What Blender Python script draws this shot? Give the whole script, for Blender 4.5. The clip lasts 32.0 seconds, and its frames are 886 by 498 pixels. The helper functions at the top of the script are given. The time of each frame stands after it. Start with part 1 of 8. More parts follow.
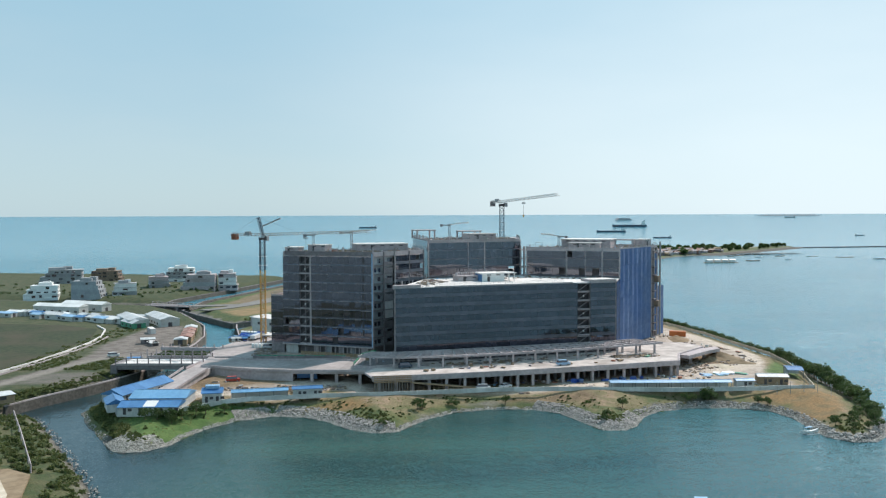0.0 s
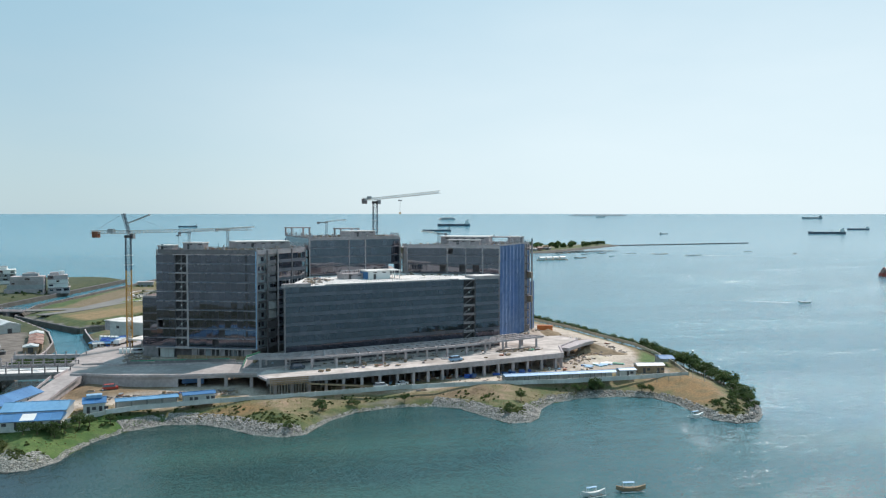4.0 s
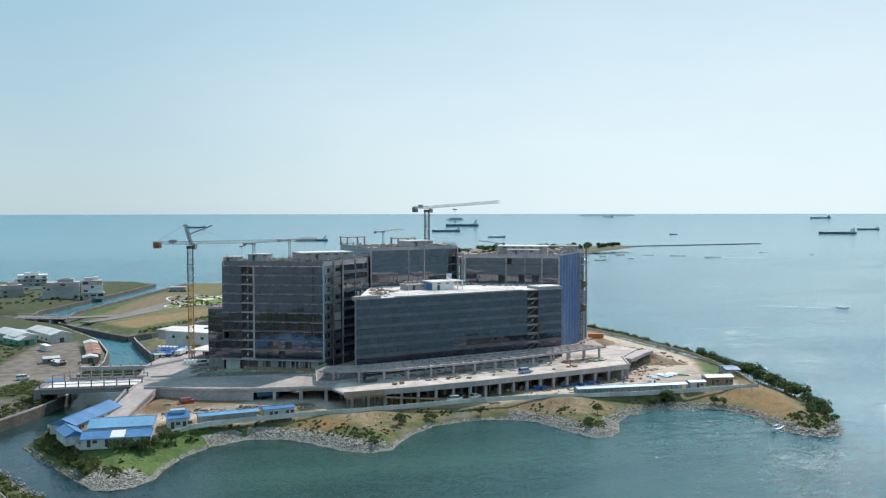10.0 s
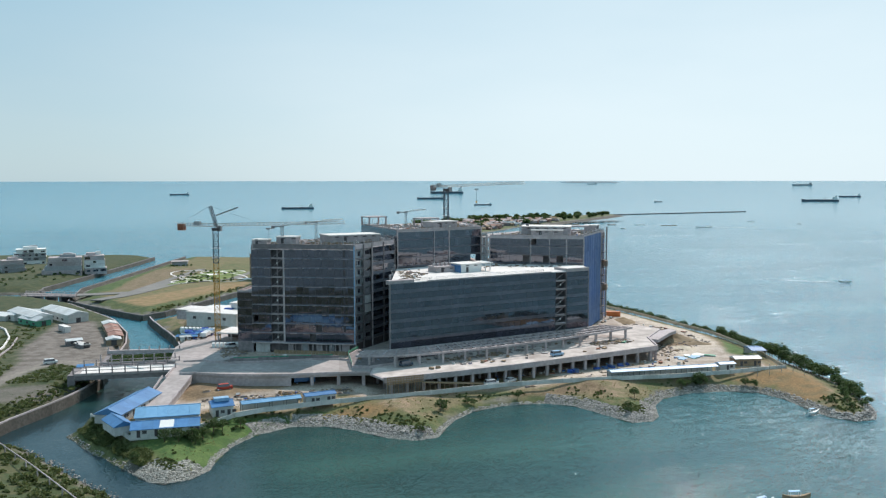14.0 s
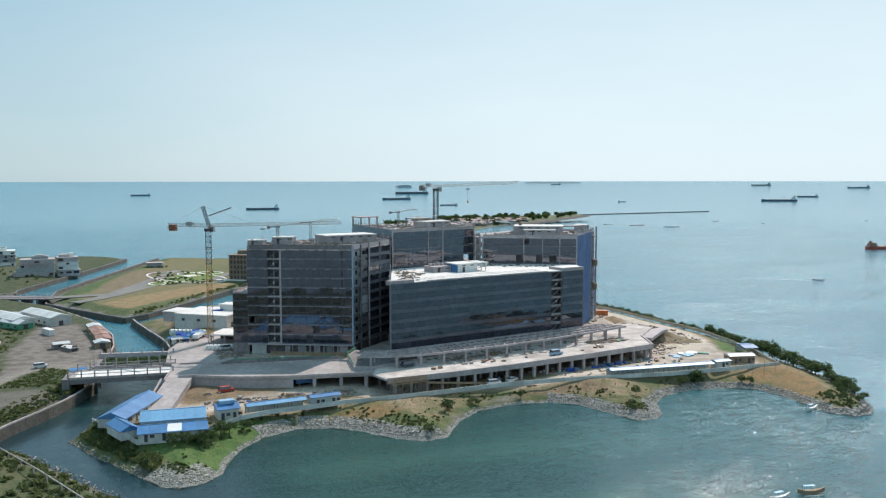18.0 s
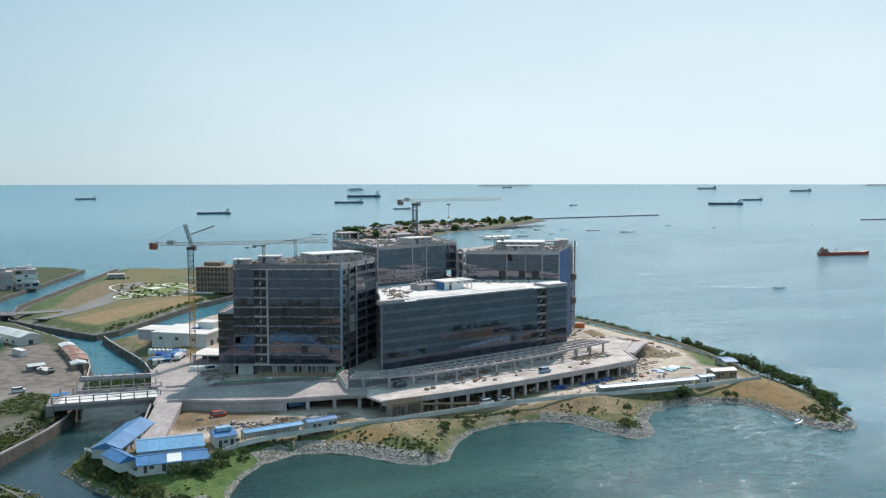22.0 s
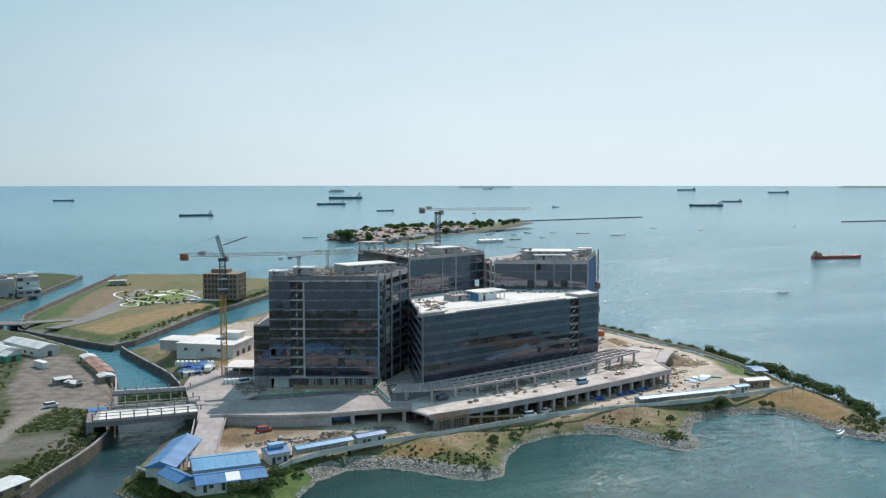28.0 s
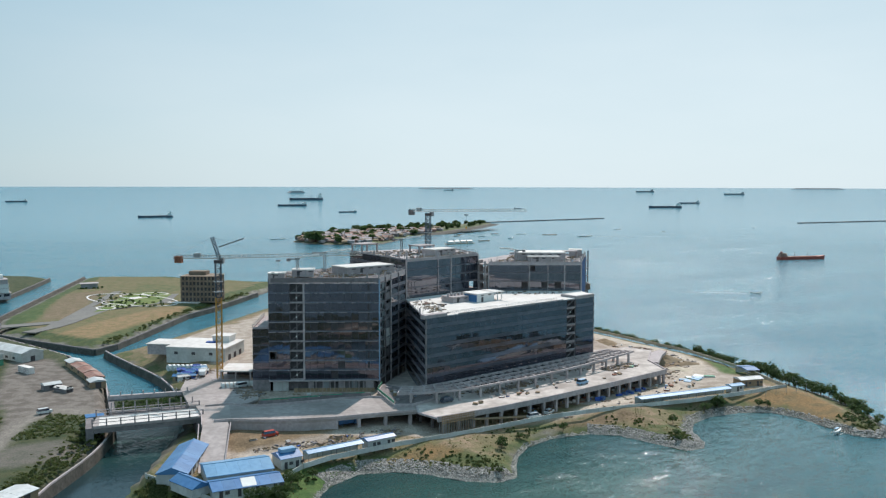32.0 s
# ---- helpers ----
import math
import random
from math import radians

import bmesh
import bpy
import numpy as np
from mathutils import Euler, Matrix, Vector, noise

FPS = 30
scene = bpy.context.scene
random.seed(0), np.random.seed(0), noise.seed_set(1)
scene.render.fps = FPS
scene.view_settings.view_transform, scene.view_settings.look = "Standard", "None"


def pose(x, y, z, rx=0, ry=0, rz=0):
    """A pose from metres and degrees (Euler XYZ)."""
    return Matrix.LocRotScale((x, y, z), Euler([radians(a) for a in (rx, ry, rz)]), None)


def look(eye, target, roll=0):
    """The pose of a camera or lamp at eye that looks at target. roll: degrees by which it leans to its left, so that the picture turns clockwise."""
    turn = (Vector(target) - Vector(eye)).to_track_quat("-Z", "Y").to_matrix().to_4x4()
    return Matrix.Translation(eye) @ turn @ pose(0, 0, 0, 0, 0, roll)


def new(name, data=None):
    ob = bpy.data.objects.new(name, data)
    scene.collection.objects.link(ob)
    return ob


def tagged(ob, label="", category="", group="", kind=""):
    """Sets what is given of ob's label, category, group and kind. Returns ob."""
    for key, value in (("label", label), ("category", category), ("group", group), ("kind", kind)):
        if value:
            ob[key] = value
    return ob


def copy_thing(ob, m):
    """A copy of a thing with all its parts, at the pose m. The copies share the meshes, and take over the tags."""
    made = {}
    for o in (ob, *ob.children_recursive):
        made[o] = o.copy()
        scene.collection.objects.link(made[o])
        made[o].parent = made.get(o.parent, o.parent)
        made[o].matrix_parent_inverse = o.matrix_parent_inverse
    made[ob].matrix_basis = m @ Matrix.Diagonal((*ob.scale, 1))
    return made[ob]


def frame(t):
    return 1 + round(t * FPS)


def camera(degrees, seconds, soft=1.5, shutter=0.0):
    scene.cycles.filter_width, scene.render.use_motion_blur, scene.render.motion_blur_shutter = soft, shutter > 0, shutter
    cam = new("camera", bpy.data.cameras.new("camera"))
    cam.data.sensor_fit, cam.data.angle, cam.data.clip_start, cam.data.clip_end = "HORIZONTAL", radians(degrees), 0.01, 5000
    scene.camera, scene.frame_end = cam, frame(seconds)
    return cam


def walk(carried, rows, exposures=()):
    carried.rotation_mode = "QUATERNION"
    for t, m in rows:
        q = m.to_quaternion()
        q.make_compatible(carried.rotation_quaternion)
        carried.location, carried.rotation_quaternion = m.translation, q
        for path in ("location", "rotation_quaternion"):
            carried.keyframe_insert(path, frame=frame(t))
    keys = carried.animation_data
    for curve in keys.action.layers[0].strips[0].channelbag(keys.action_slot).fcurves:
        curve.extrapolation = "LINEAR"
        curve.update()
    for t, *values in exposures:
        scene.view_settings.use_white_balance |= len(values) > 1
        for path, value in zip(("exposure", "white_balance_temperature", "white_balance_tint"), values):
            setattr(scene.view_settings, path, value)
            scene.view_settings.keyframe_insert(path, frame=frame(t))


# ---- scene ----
cam = camera(54.634, 32.0, 1.25)
PATH = [
    (0, pose(-0.000, -0.000, 66.647, 87.677, 0, -0.000) @ pose(0, 0, 0, 0, 0, -0.217)),
    (0.5, pose(-4.408, 0.286, 66.301, 87.769, 0, -3.154) @ pose(0, 0, 0, 0, 0, -0.150)),
    (1, pose(-8.581, 0.786, 66.093, 87.803, 0, -6.315) @ pose(0, 0, 0, 0, 0, -0.053)),
    (1.5, pose(-12.300, 1.473, 65.963, 87.768, 0, -9.595) @ pose(0, 0, 0, 0, 0, 0.034)),
    (2, pose(-15.457, 2.386, 65.933, 87.707, 0, -12.058) @ pose(0, 0, 0, 0, 0, 0.089)),
    (2.5, pose(-18.222, 3.170, 65.873, 87.691, 0, -12.017) @ pose(0, 0, 0, 0, 0, 0.091)),
    (3, pose(-20.899, 3.852, 65.799, 87.657, 0, -11.992) @ pose(0, 0, 0, 0, 0, 0.065)),
    (3.5, pose(-23.535, 4.552, 65.792, 87.623, 0, -11.966) @ pose(0, 0, 0, 0, 0, 0.028)),
    (5.5, pose(-34.159, 7.247, 65.798, 87.572, 0, -11.871) @ pose(0, 0, 0, 0, 0, -0.036)),
    (6, pose(-36.957, 7.926, 65.828, 87.552, 0, -11.802) @ pose(0, 0, 0, 0, 0, -0.048)),
    (6.5, pose(-39.344, 8.401, 65.781, 87.564, 0, -11.753) @ pose(0, 0, 0, 0, 0, -0.054)),
    (7, pose(-41.094, 8.764, 65.846, 87.560, 0, -11.763) @ pose(0, 0, 0, 0, 0, -0.063)),
    (7.5, pose(-42.613, 9.059, 66.105, 87.557, 0, -11.742) @ pose(0, 0, 0, 0, 0, -0.049)),
    (8, pose(-44.052, 9.438, 66.667, 87.554, 0, -11.720) @ pose(0, 0, 0, 0, 0, -0.027)),
    (8.5, pose(-45.482, 9.936, 67.433, 87.552, 0, -11.706) @ pose(0, 0, 0, 0, 0, -0.014)),
    (9, pose(-46.860, 10.343, 68.309, 87.564, 0, -11.684) @ pose(0, 0, 0, 0, 0, -0.025)),
    (9.5, pose(-48.285, 10.683, 69.154, 87.603, 0, -11.679) @ pose(0, 0, 0, 0, 0, -0.039)),
    (10, pose(-50.193, 11.080, 70.454, 87.557, 0, -11.749) @ pose(0, 0, 0, 0, 0, -0.066)),
    (10.5, pose(-53.722, 12.077, 73.052, 87.639, 0, -11.643) @ pose(0, 0, 0, 0, 0, -0.049)),
    (11, pose(-58.069, 13.245, 75.570, 87.771, 0, -13.228) @ pose(0, 0, 0, 0, 0, -0.038)),
    (11.5, pose(-62.207, 14.318, 76.618, 86.840, 0, -13.174) @ pose(0, 0, 0, 0, 0, -0.024)),
    (12, pose(-65.148, 15.071, 76.889, 85.489, 0, -13.077) @ pose(0, 0, 0, 0, 0, -0.033)),
    (12.5, pose(-66.535, 15.352, 77.016, 85.223, 0, -13.127) @ pose(0, 0, 0, 0, 0, -0.058)),
    (13, pose(-67.446, 15.640, 77.067, 85.231, 0, -13.121) @ pose(0, 0, 0, 0, 0, -0.076)),
    (13.5, pose(-68.278, 15.970, 77.042, 85.247, 0, -13.091) @ pose(0, 0, 0, 0, 0, -0.063)),
    (14, pose(-69.052, 16.299, 77.036, 85.277, 0, -13.058) @ pose(0, 0, 0, 0, 0, -0.048)),
    (14.5, pose(-70.017, 16.697, 77.019, 85.280, 0, -13.326) @ pose(0, 0, 0, 0, 0, -0.078)),
    (16.5, pose(-76.703, 18.754, 76.935, 85.297, 0, -14.009) @ pose(0, 0, 0, 0, 0, -0.056)),
    (17, pose(-78.414, 19.278, 76.845, 85.278, 0, -14.677) @ pose(0, 0, 0, 0, 0, -0.055)),
    (17.5, pose(-80.313, 19.725, 76.785, 85.286, 0, -15.398) @ pose(0, 0, 0, 0, 0, -0.045)),
    (18, pose(-82.345, 20.270, 76.797, 85.304, 0, -15.594) @ pose(0, 0, 0, 0, 0, -0.054)),
    (18.5, pose(-84.412, 20.802, 77.090, 85.306, 0, -15.580) @ pose(0, 0, 0, 0, 0, -0.056)),
    (19, pose(-86.193, 21.301, 77.809, 85.304, 0, -15.989) @ pose(0, 0, 0, 0, 0, -0.080)),
    (19.5, pose(-87.899, 21.940, 78.753, 85.336, 0, -16.571) @ pose(0, 0, 0, 0, 0, -0.050)),
    (20, pose(-89.488, 22.643, 79.713, 85.350, 0, -17.228) @ pose(0, 0, 0, 0, 0, -0.038)),
    (20.5, pose(-91.061, 23.207, 80.677, 85.360, 0, -17.893) @ pose(0, 0, 0, 0, 0, -0.037)),
    (21, pose(-92.946, 23.844, 81.580, 85.345, 0, -18.580) @ pose(0, 0, 0, 0, 0, -0.039)),
    (21.5, pose(-94.815, 24.641, 82.412, 85.384, 0, -19.034) @ pose(0, 0, 0, 0, 0, -0.041)),
    (22, pose(-96.606, 25.389, 83.188, 85.425, 0, -19.003) @ pose(0, 0, 0, 0, 0, -0.036)),
    (22.5, pose(-98.320, 26.248, 84.007, 85.469, 0, -18.982) @ pose(0, 0, 0, 0, 0, -0.024)),
    (23, pose(-100.170, 27.104, 84.829, 85.477, 0, -19.436) @ pose(0, 0, 0, 0, 0, -0.036)),
    (23.5, pose(-102.145, 27.913, 85.650, 85.475, 0, -20.077) @ pose(0, 0, 0, 0, 0, -0.016)),
    (24, pose(-103.960, 28.818, 86.403, 85.468, 0, -20.549) @ pose(0, 0, 0, 0, 0, 0.010)),
    (24.5, pose(-105.709, 29.649, 87.000, 85.511, 0, -20.684) @ pose(0, 0, 0, 0, 0, 0.007)),
    (25, pose(-107.471, 30.338, 87.249, 85.499, 0, -20.677) @ pose(0, 0, 0, 0, 0, -0.007)),
    (25.5, pose(-109.226, 31.060, 87.289, 85.489, 0, -20.660) @ pose(0, 0, 0, 0, 0, -0.004)),
    (27.5, pose(-115.834, 33.910, 87.108, 85.459, 0, -20.568) @ pose(0, 0, 0, 0, 0, 0.002)),
    (28, pose(-117.693, 34.811, 87.046, 85.472, 0, -20.556) @ pose(0, 0, 0, 0, 0, 0.007)),
    (28.5, pose(-119.633, 35.766, 86.975, 85.502, 0, -20.561) @ pose(0, 0, 0, 0, 0, 0.011)),
    (29, pose(-121.582, 36.710, 86.908, 85.545, 0, -20.536) @ pose(0, 0, 0, 0, 0, 0.014)),
    (29.5, pose(-123.652, 37.543, 86.876, 85.574, 0, -20.527) @ pose(0, 0, 0, 0, 0, 0.041)),
    (30, pose(-125.573, 38.377, 86.842, 85.577, 0, -20.505) @ pose(0, 0, 0, 0, 0, 0.055)),
    (30.5, pose(-127.334, 39.210, 86.820, 85.590, 0, -20.520) @ pose(0, 0, 0, 0, 0, 0.084)),
    (31, pose(-129.076, 40.046, 86.833, 85.592, 0, -20.534) @ pose(0, 0, 0, 0, 0, 0.104)),
    (31.5, pose(-130.717, 40.852, 86.901, 85.592, 0, -21.402) @ pose(0, 0, 0, 0, 0, 0.122)),
    (32, pose(-132.349, 41.642, 87.052, 85.565, 0, -23.364) @ pose(0, 0, 0, 0, 0, 0.135)),
]
walk(cam, PATH, exposures=((0.0, 0.07), (2.0, 0.02), (12.0, 0.02), (20.0, 0.0), (28.0, -0.08), (32.0, -0.11)))

# ---- light ----
SUN_AZ, SUN_EL = 40.0, 47.0          # degrees clockwise from +y, degrees above the horizon
world = bpy.data.worlds.new("sky")
scene.world = world
world.use_nodes = True
wn, wl = world.node_tree.nodes, world.node_tree.links
sky = wn.new("ShaderNodeTexSky")
sky.sky_type, sky.sun_disc = "NISHITA", False
sky.sun_elevation, sky.sun_rotation = radians(SUN_EL), radians(SUN_AZ)
sky.air_density, sky.dust_density, sky.ozone_density = 1.0, 0.45, 2.5
haze = wn.new("ShaderNodeMixRGB")          # thin bright haze over the whole sky, whiter low down
haze.inputs[0].default_value = 0.84
wl.new(sky.outputs[0], haze.inputs[1])
gen, sep, low = wn.new("ShaderNodeTexCoord"), wn.new("ShaderNodeSeparateXYZ"), wn.new("ShaderNodeMapRange")
wl.new(gen.outputs["Generated"], sep.inputs[0])
wl.new(sep.outputs[2], low.inputs[0])
low.interpolation_type = "SMOOTHSTEP"
low.inputs[1].default_value, low.inputs[2].default_value, low.inputs[3].default_value, low.inputs[4].default_value = 0.03, 0.34, 1.0, 0.0
wide, wisp, spread_ = wn.new("ShaderNodeVectorMath"), wn.new("ShaderNodeTexNoise"), wn.new("ShaderNodeMath")
wide.operation, wide.inputs[1].default_value = "MULTIPLY", (3.0, 3.0, 11.0)
wl.new(gen.outputs["Generated"], wide.inputs[0])
wl.new(wide.outputs[0], wisp.inputs["Vector"])
wisp.inputs["Scale"].default_value, wisp.inputs["Detail"].default_value = 1.0, 4
spread_.operation, spread_.use_clamp = "MULTIPLY_ADD", True          # faint veils of cloud
wl.new(wisp.outputs[0], spread_.inputs[0])
spread_.inputs[1].default_value = 0.7
soft_ = wn.new("ShaderNodeMath")
soft_.operation, soft_.inputs[1].default_value = "SUBTRACT", 0.35
wl.new(low.outputs[0], soft_.inputs[0])
wl.new(soft_.outputs[0], spread_.inputs[2])
veil = wn.new("ShaderNodeMixRGB")
veil.inputs[1].default_value, veil.inputs[2].default_value = (3.2, 5.6, 6.95, 1), (4.65, 6.25, 7.0, 1)
wl.new(spread_.outputs[0], veil.inputs[0])
wl.new(veil.outputs[0], haze.inputs[2])
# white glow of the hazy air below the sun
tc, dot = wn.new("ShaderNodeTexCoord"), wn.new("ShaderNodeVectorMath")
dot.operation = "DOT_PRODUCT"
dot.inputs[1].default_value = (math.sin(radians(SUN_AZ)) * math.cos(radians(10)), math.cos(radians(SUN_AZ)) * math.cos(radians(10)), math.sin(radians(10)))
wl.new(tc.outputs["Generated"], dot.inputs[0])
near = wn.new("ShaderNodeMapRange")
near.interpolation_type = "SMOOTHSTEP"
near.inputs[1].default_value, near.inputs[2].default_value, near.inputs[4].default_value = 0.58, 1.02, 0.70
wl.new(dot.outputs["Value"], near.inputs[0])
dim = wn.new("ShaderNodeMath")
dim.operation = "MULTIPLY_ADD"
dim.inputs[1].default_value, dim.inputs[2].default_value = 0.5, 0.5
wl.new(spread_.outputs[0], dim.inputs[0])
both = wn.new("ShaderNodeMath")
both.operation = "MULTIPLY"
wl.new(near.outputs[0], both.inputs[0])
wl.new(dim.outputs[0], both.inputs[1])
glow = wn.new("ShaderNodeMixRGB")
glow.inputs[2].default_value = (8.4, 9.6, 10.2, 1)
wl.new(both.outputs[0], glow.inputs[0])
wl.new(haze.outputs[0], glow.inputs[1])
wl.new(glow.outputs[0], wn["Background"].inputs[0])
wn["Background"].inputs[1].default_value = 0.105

sun = new("sun", bpy.data.lights.new("sun", "SUN"))
sun.data.energy, sun.data.angle, sun.data.color = 4.1, radians(0.6), (1.0, 0.91, 0.85)
_a, _e = radians(SUN_AZ), radians(SUN_EL)
sun.matrix_world = look((0, 0, 0), (-math.sin(_a) * math.cos(_e), -math.cos(_a) * math.cos(_e), -math.sin(_e)))

# ---- tools ----
def material(name, c1, c2, rough=0.8, scale=1.0, coarse=0.08, bump=0.0, metal=0.0, spread=0.1, c3=None, ior=1.45, amount3=0.5, stretch=(1, 1, 1)):
    """Two-scale mottled surface: grain between c1 and c2, large stains towards c3, a random tone for each object."""
    m = bpy.data.materials.new(name)
    m.use_nodes = True
    n, l = m.node_tree.nodes, m.node_tree.links
    b = n["Principled BSDF"]
    geo = n.new("ShaderNodeNewGeometry")
    mp = n.new("ShaderNodeVectorMath")
    mp.operation = "MULTIPLY"
    mp.inputs[1].default_value = stretch
    l.new(geo.outputs["Position"], mp.inputs[0])
    fine = n.new("ShaderNodeTexNoise")
    fine.inputs["Scale"].default_value, fine.inputs["Detail"].default_value = scale, 5
    big = n.new("ShaderNodeTexNoise")
    big.inputs["Scale"].default_value, big.inputs["Detail"].default_value = coarse, 4
    l.new(mp.outputs[0], fine.inputs["Vector"])
    l.new(mp.outputs[0], big.inputs["Vector"])
    r1 = n.new("ShaderNodeMapRange")
    r1.inputs[1].default_value, r1.inputs[2].default_value = 0.35, 0.65
    l.new(fine.outputs[0], r1.inputs[0])
    mix = n.new("ShaderNodeMixRGB")
    mix.inputs[1].default_value, mix.inputs[2].default_value = (*c1, 1), (*c2, 1)
    l.new(r1.outputs[0], mix.inputs[0])
    r2 = n.new("ShaderNodeMapRange")
    r2.inputs[1].default_value, r2.inputs[2].default_value, r2.inputs[4].default_value = 0.45, 0.7, amount3
    l.new(big.outputs[0], r2.inputs[0])
    mix2 = n.new("ShaderNodeMixRGB")
    mix2.inputs[2].default_value = (*(c3 or [x * 0.7 for x in c1]), 1)
    l.new(r2.outputs[0], mix2.inputs[0])
    l.new(mix.outputs[0], mix2.inputs[1])
    info = n.new("ShaderNodeObjectInfo")
    r3 = n.new("ShaderNodeMapRange")
    r3.inputs[3].default_value, r3.inputs[4].default_value = 1 - spread, 1 + spread
    l.new(info.outputs["Random"], r3.inputs[0])
    hsv = n.new("ShaderNodeHueSaturation")
    l.new(r3.outputs[0], hsv.inputs["Value"])
    l.new(mix2.outputs[0], hsv.inputs["Color"])
    l.new(hsv.outputs[0], b.inputs["Base Color"])
    b.inputs["Roughness"].default_value, b.inputs["Metallic"].default_value, b.inputs["IOR"].default_value = rough, metal, ior
    if bump:
        bp = n.new("ShaderNodeBump")
        bp.inputs["Strength"].default_value, bp.inputs["Distance"].default_value = 0.8, bump
        l.new(fine.outputs[0], bp.inputs["Height"])
        l.new(bp.outputs[0], b.inputs["Normal"])
    return m


class MB:
    """Collects boxes, beams, prisms and tubes into one mesh."""

    def __init__(self):
        self.v, self.f = [], []

    def add(self, verts, faces):
        k = len(self.v)
        self.v.extend(tuple(p) for p in verts)
        self.f.extend(tuple(i + k for i in q) for q in faces)
        return self

    def box(self, x, y, z, sx, sy, sz, rot=0.0, taper=1.0):
        """A box that stands on z at x, y."""
        c, s = math.cos(rot), math.sin(rot)
        out = []
        for h, g in ((0, 1.0), (sz, taper)):
            for a, b in ((-1, -1), (1, -1), (1, 1), (-1, 1)):
                px, py = a * sx / 2 * g, b * sy / 2 * g
                out.append((x + px * c - py * s, y + px * s + py * c, z + h))
        return self.add(out, [(3, 2, 1, 0), (4, 5, 6, 7), (0, 1, 5, 4), (1, 2, 6, 5), (2, 3, 7, 6), (3, 0, 4, 7)])

    def beam(self, p, q, w, h=None):
        p, q = Vector(p), Vector(q)
        d = (q - p).normalized()
        side = d.cross(Vector((0, 0, 1)))
        side = side.normalized() if side.length > 1e-4 else Vector((1, 0, 0))
        up = side.cross(d)
        a, b = side * w / 2, up * (h or w) / 2
        out = [p - a - b, p + a - b, p + a + b, p - a + b, q - a - b, q + a - b, q + a + b, q - a + b]
        return self.add(out, [(0, 1, 2, 3), (7, 6, 5, 4), (1, 0, 4, 5), (2, 1, 5, 6), (3, 2, 6, 7), (0, 3, 7, 4)])

    def prism(self, poly, z0, z1):
        n = len(poly)
        area = sum(poly[i][0] * poly[(i + 1) % n][1] - poly[(i + 1) % n][0] * poly[i][1] for i in range(n))
        poly = list(poly) if area > 0 else list(poly)[::-1]
        out = [(x, y, z0) for x, y in poly] + [(x, y, z1) for x, y in poly]
        side = [(i, (i + 1) % n, n + (i + 1) % n, n + i) for i in range(n)]
        return self.add(out, [tuple(range(n))[::-1], tuple(range(n, 2 * n))] + side)

    def tube(self, p, q, r0, r1=None, n=8):
        p, q = Vector(p), Vector(q)
        r1 = r0 if r1 is None else r1
        d = (q - p).normalized()
        a = d.orthogonal().normalized()
        b = d.cross(a)
        out = []
        for c, r in ((p, r0), (q, r1)):
            out += [c + (a * math.cos(t) + b * math.sin(t)) * r for t in (2 * math.pi * i / n for i in range(n))]
        return self.add(out, [tuple(range(n))[::-1], tuple(range(n, 2 * n))] + [(i, (i + 1) % n, n + (i + 1) % n, n + i) for i in range(n)])

    def gable(self, x, y, z, sx, sy, rise, rot=0.0, eave=0.15, flat=0.0):
        """A pitched roof sheet with thickness, ridge along local x."""
        c, s = math.cos(rot), math.sin(rot)
        sec = [(-sy / 2, 0), (-flat, rise), (flat, rise), (sy / 2, 0), (sy / 2, -eave), (-sy / 2, -eave)]
        out = []
        for e in (-sx / 2, sx / 2):
            out += [(x + e * c - b * s, y + e * s + b * c, z + h) for b, h in sec]
        n = len(sec)
        return self.add(out, [tuple(range(n)), tuple(range(n, 2 * n))[::-1]] + [(i, n + i, n + (i + 1) % n, (i + 1) % n) for i in range(n)])

    def mesh(self, name, mat):
        me = bpy.data.meshes.new(name)
        me.from_pydata(self.v, [], self.f)
        bm = bmesh.new()
        bm.from_mesh(me)
        bmesh.ops.recalc_face_normals(bm, faces=bm.faces)
        bm.to_mesh(me)
        bm.free()
        me.materials.append(mat)
        return me

    def part(self, name, mat, parent=None, label=""):
        ob = new(name, self.mesh(name, mat))
        ob.parent = parent
        return tagged(ob, label)


def thing(name, label, category, group="", kind="", at=(0, 0, 0), rot=0.0):
    e = new(name)
    e.matrix_basis = pose(*at, 0, 0, math.degrees(rot))
    return tagged(e, label, category, group, kind)


def piece(name, me, parent, m, label=""):
    """A piece on shared mesh data, at the matrix m."""
    ob = new(name, me)
    ob.parent, ob.matrix_basis = parent, m
    return tagged(ob, label)


def lerp(a, b, t):
    return tuple(x + (y - x) * t for x, y in zip(a, b))


def inside(poly, X, Y):
    """Signed distance to a closed outline, positive inside, for arrays X, Y."""
    p = np.array(poly, float)
    q = np.roll(p, -1, 0)
    best = np.full(X.shape, 1e9)
    odd = np.zeros(X.shape, bool)
    for (ax, ay), (bx, by) in zip(p, q):
        dx, dy = bx - ax, by - ay
        t = np.clip(((X - ax) * dx + (Y - ay) * dy) / (dx * dx + dy * dy + 1e-9), 0, 1)
        best = np.minimum(best, np.hypot(X - ax - t * dx, Y - ay - t * dy))
        if ay != by:
            odd ^= ((ay > Y) != (by > Y)) & (X < (bx - ax) * (Y - ay) / (by - ay) + ax)
    return np.where(odd, best, -best)


def smooth(a, b, x):
    t = np.clip((x - a) / (b - a), 0, 1)
    return t * t * (3 - 2 * t)


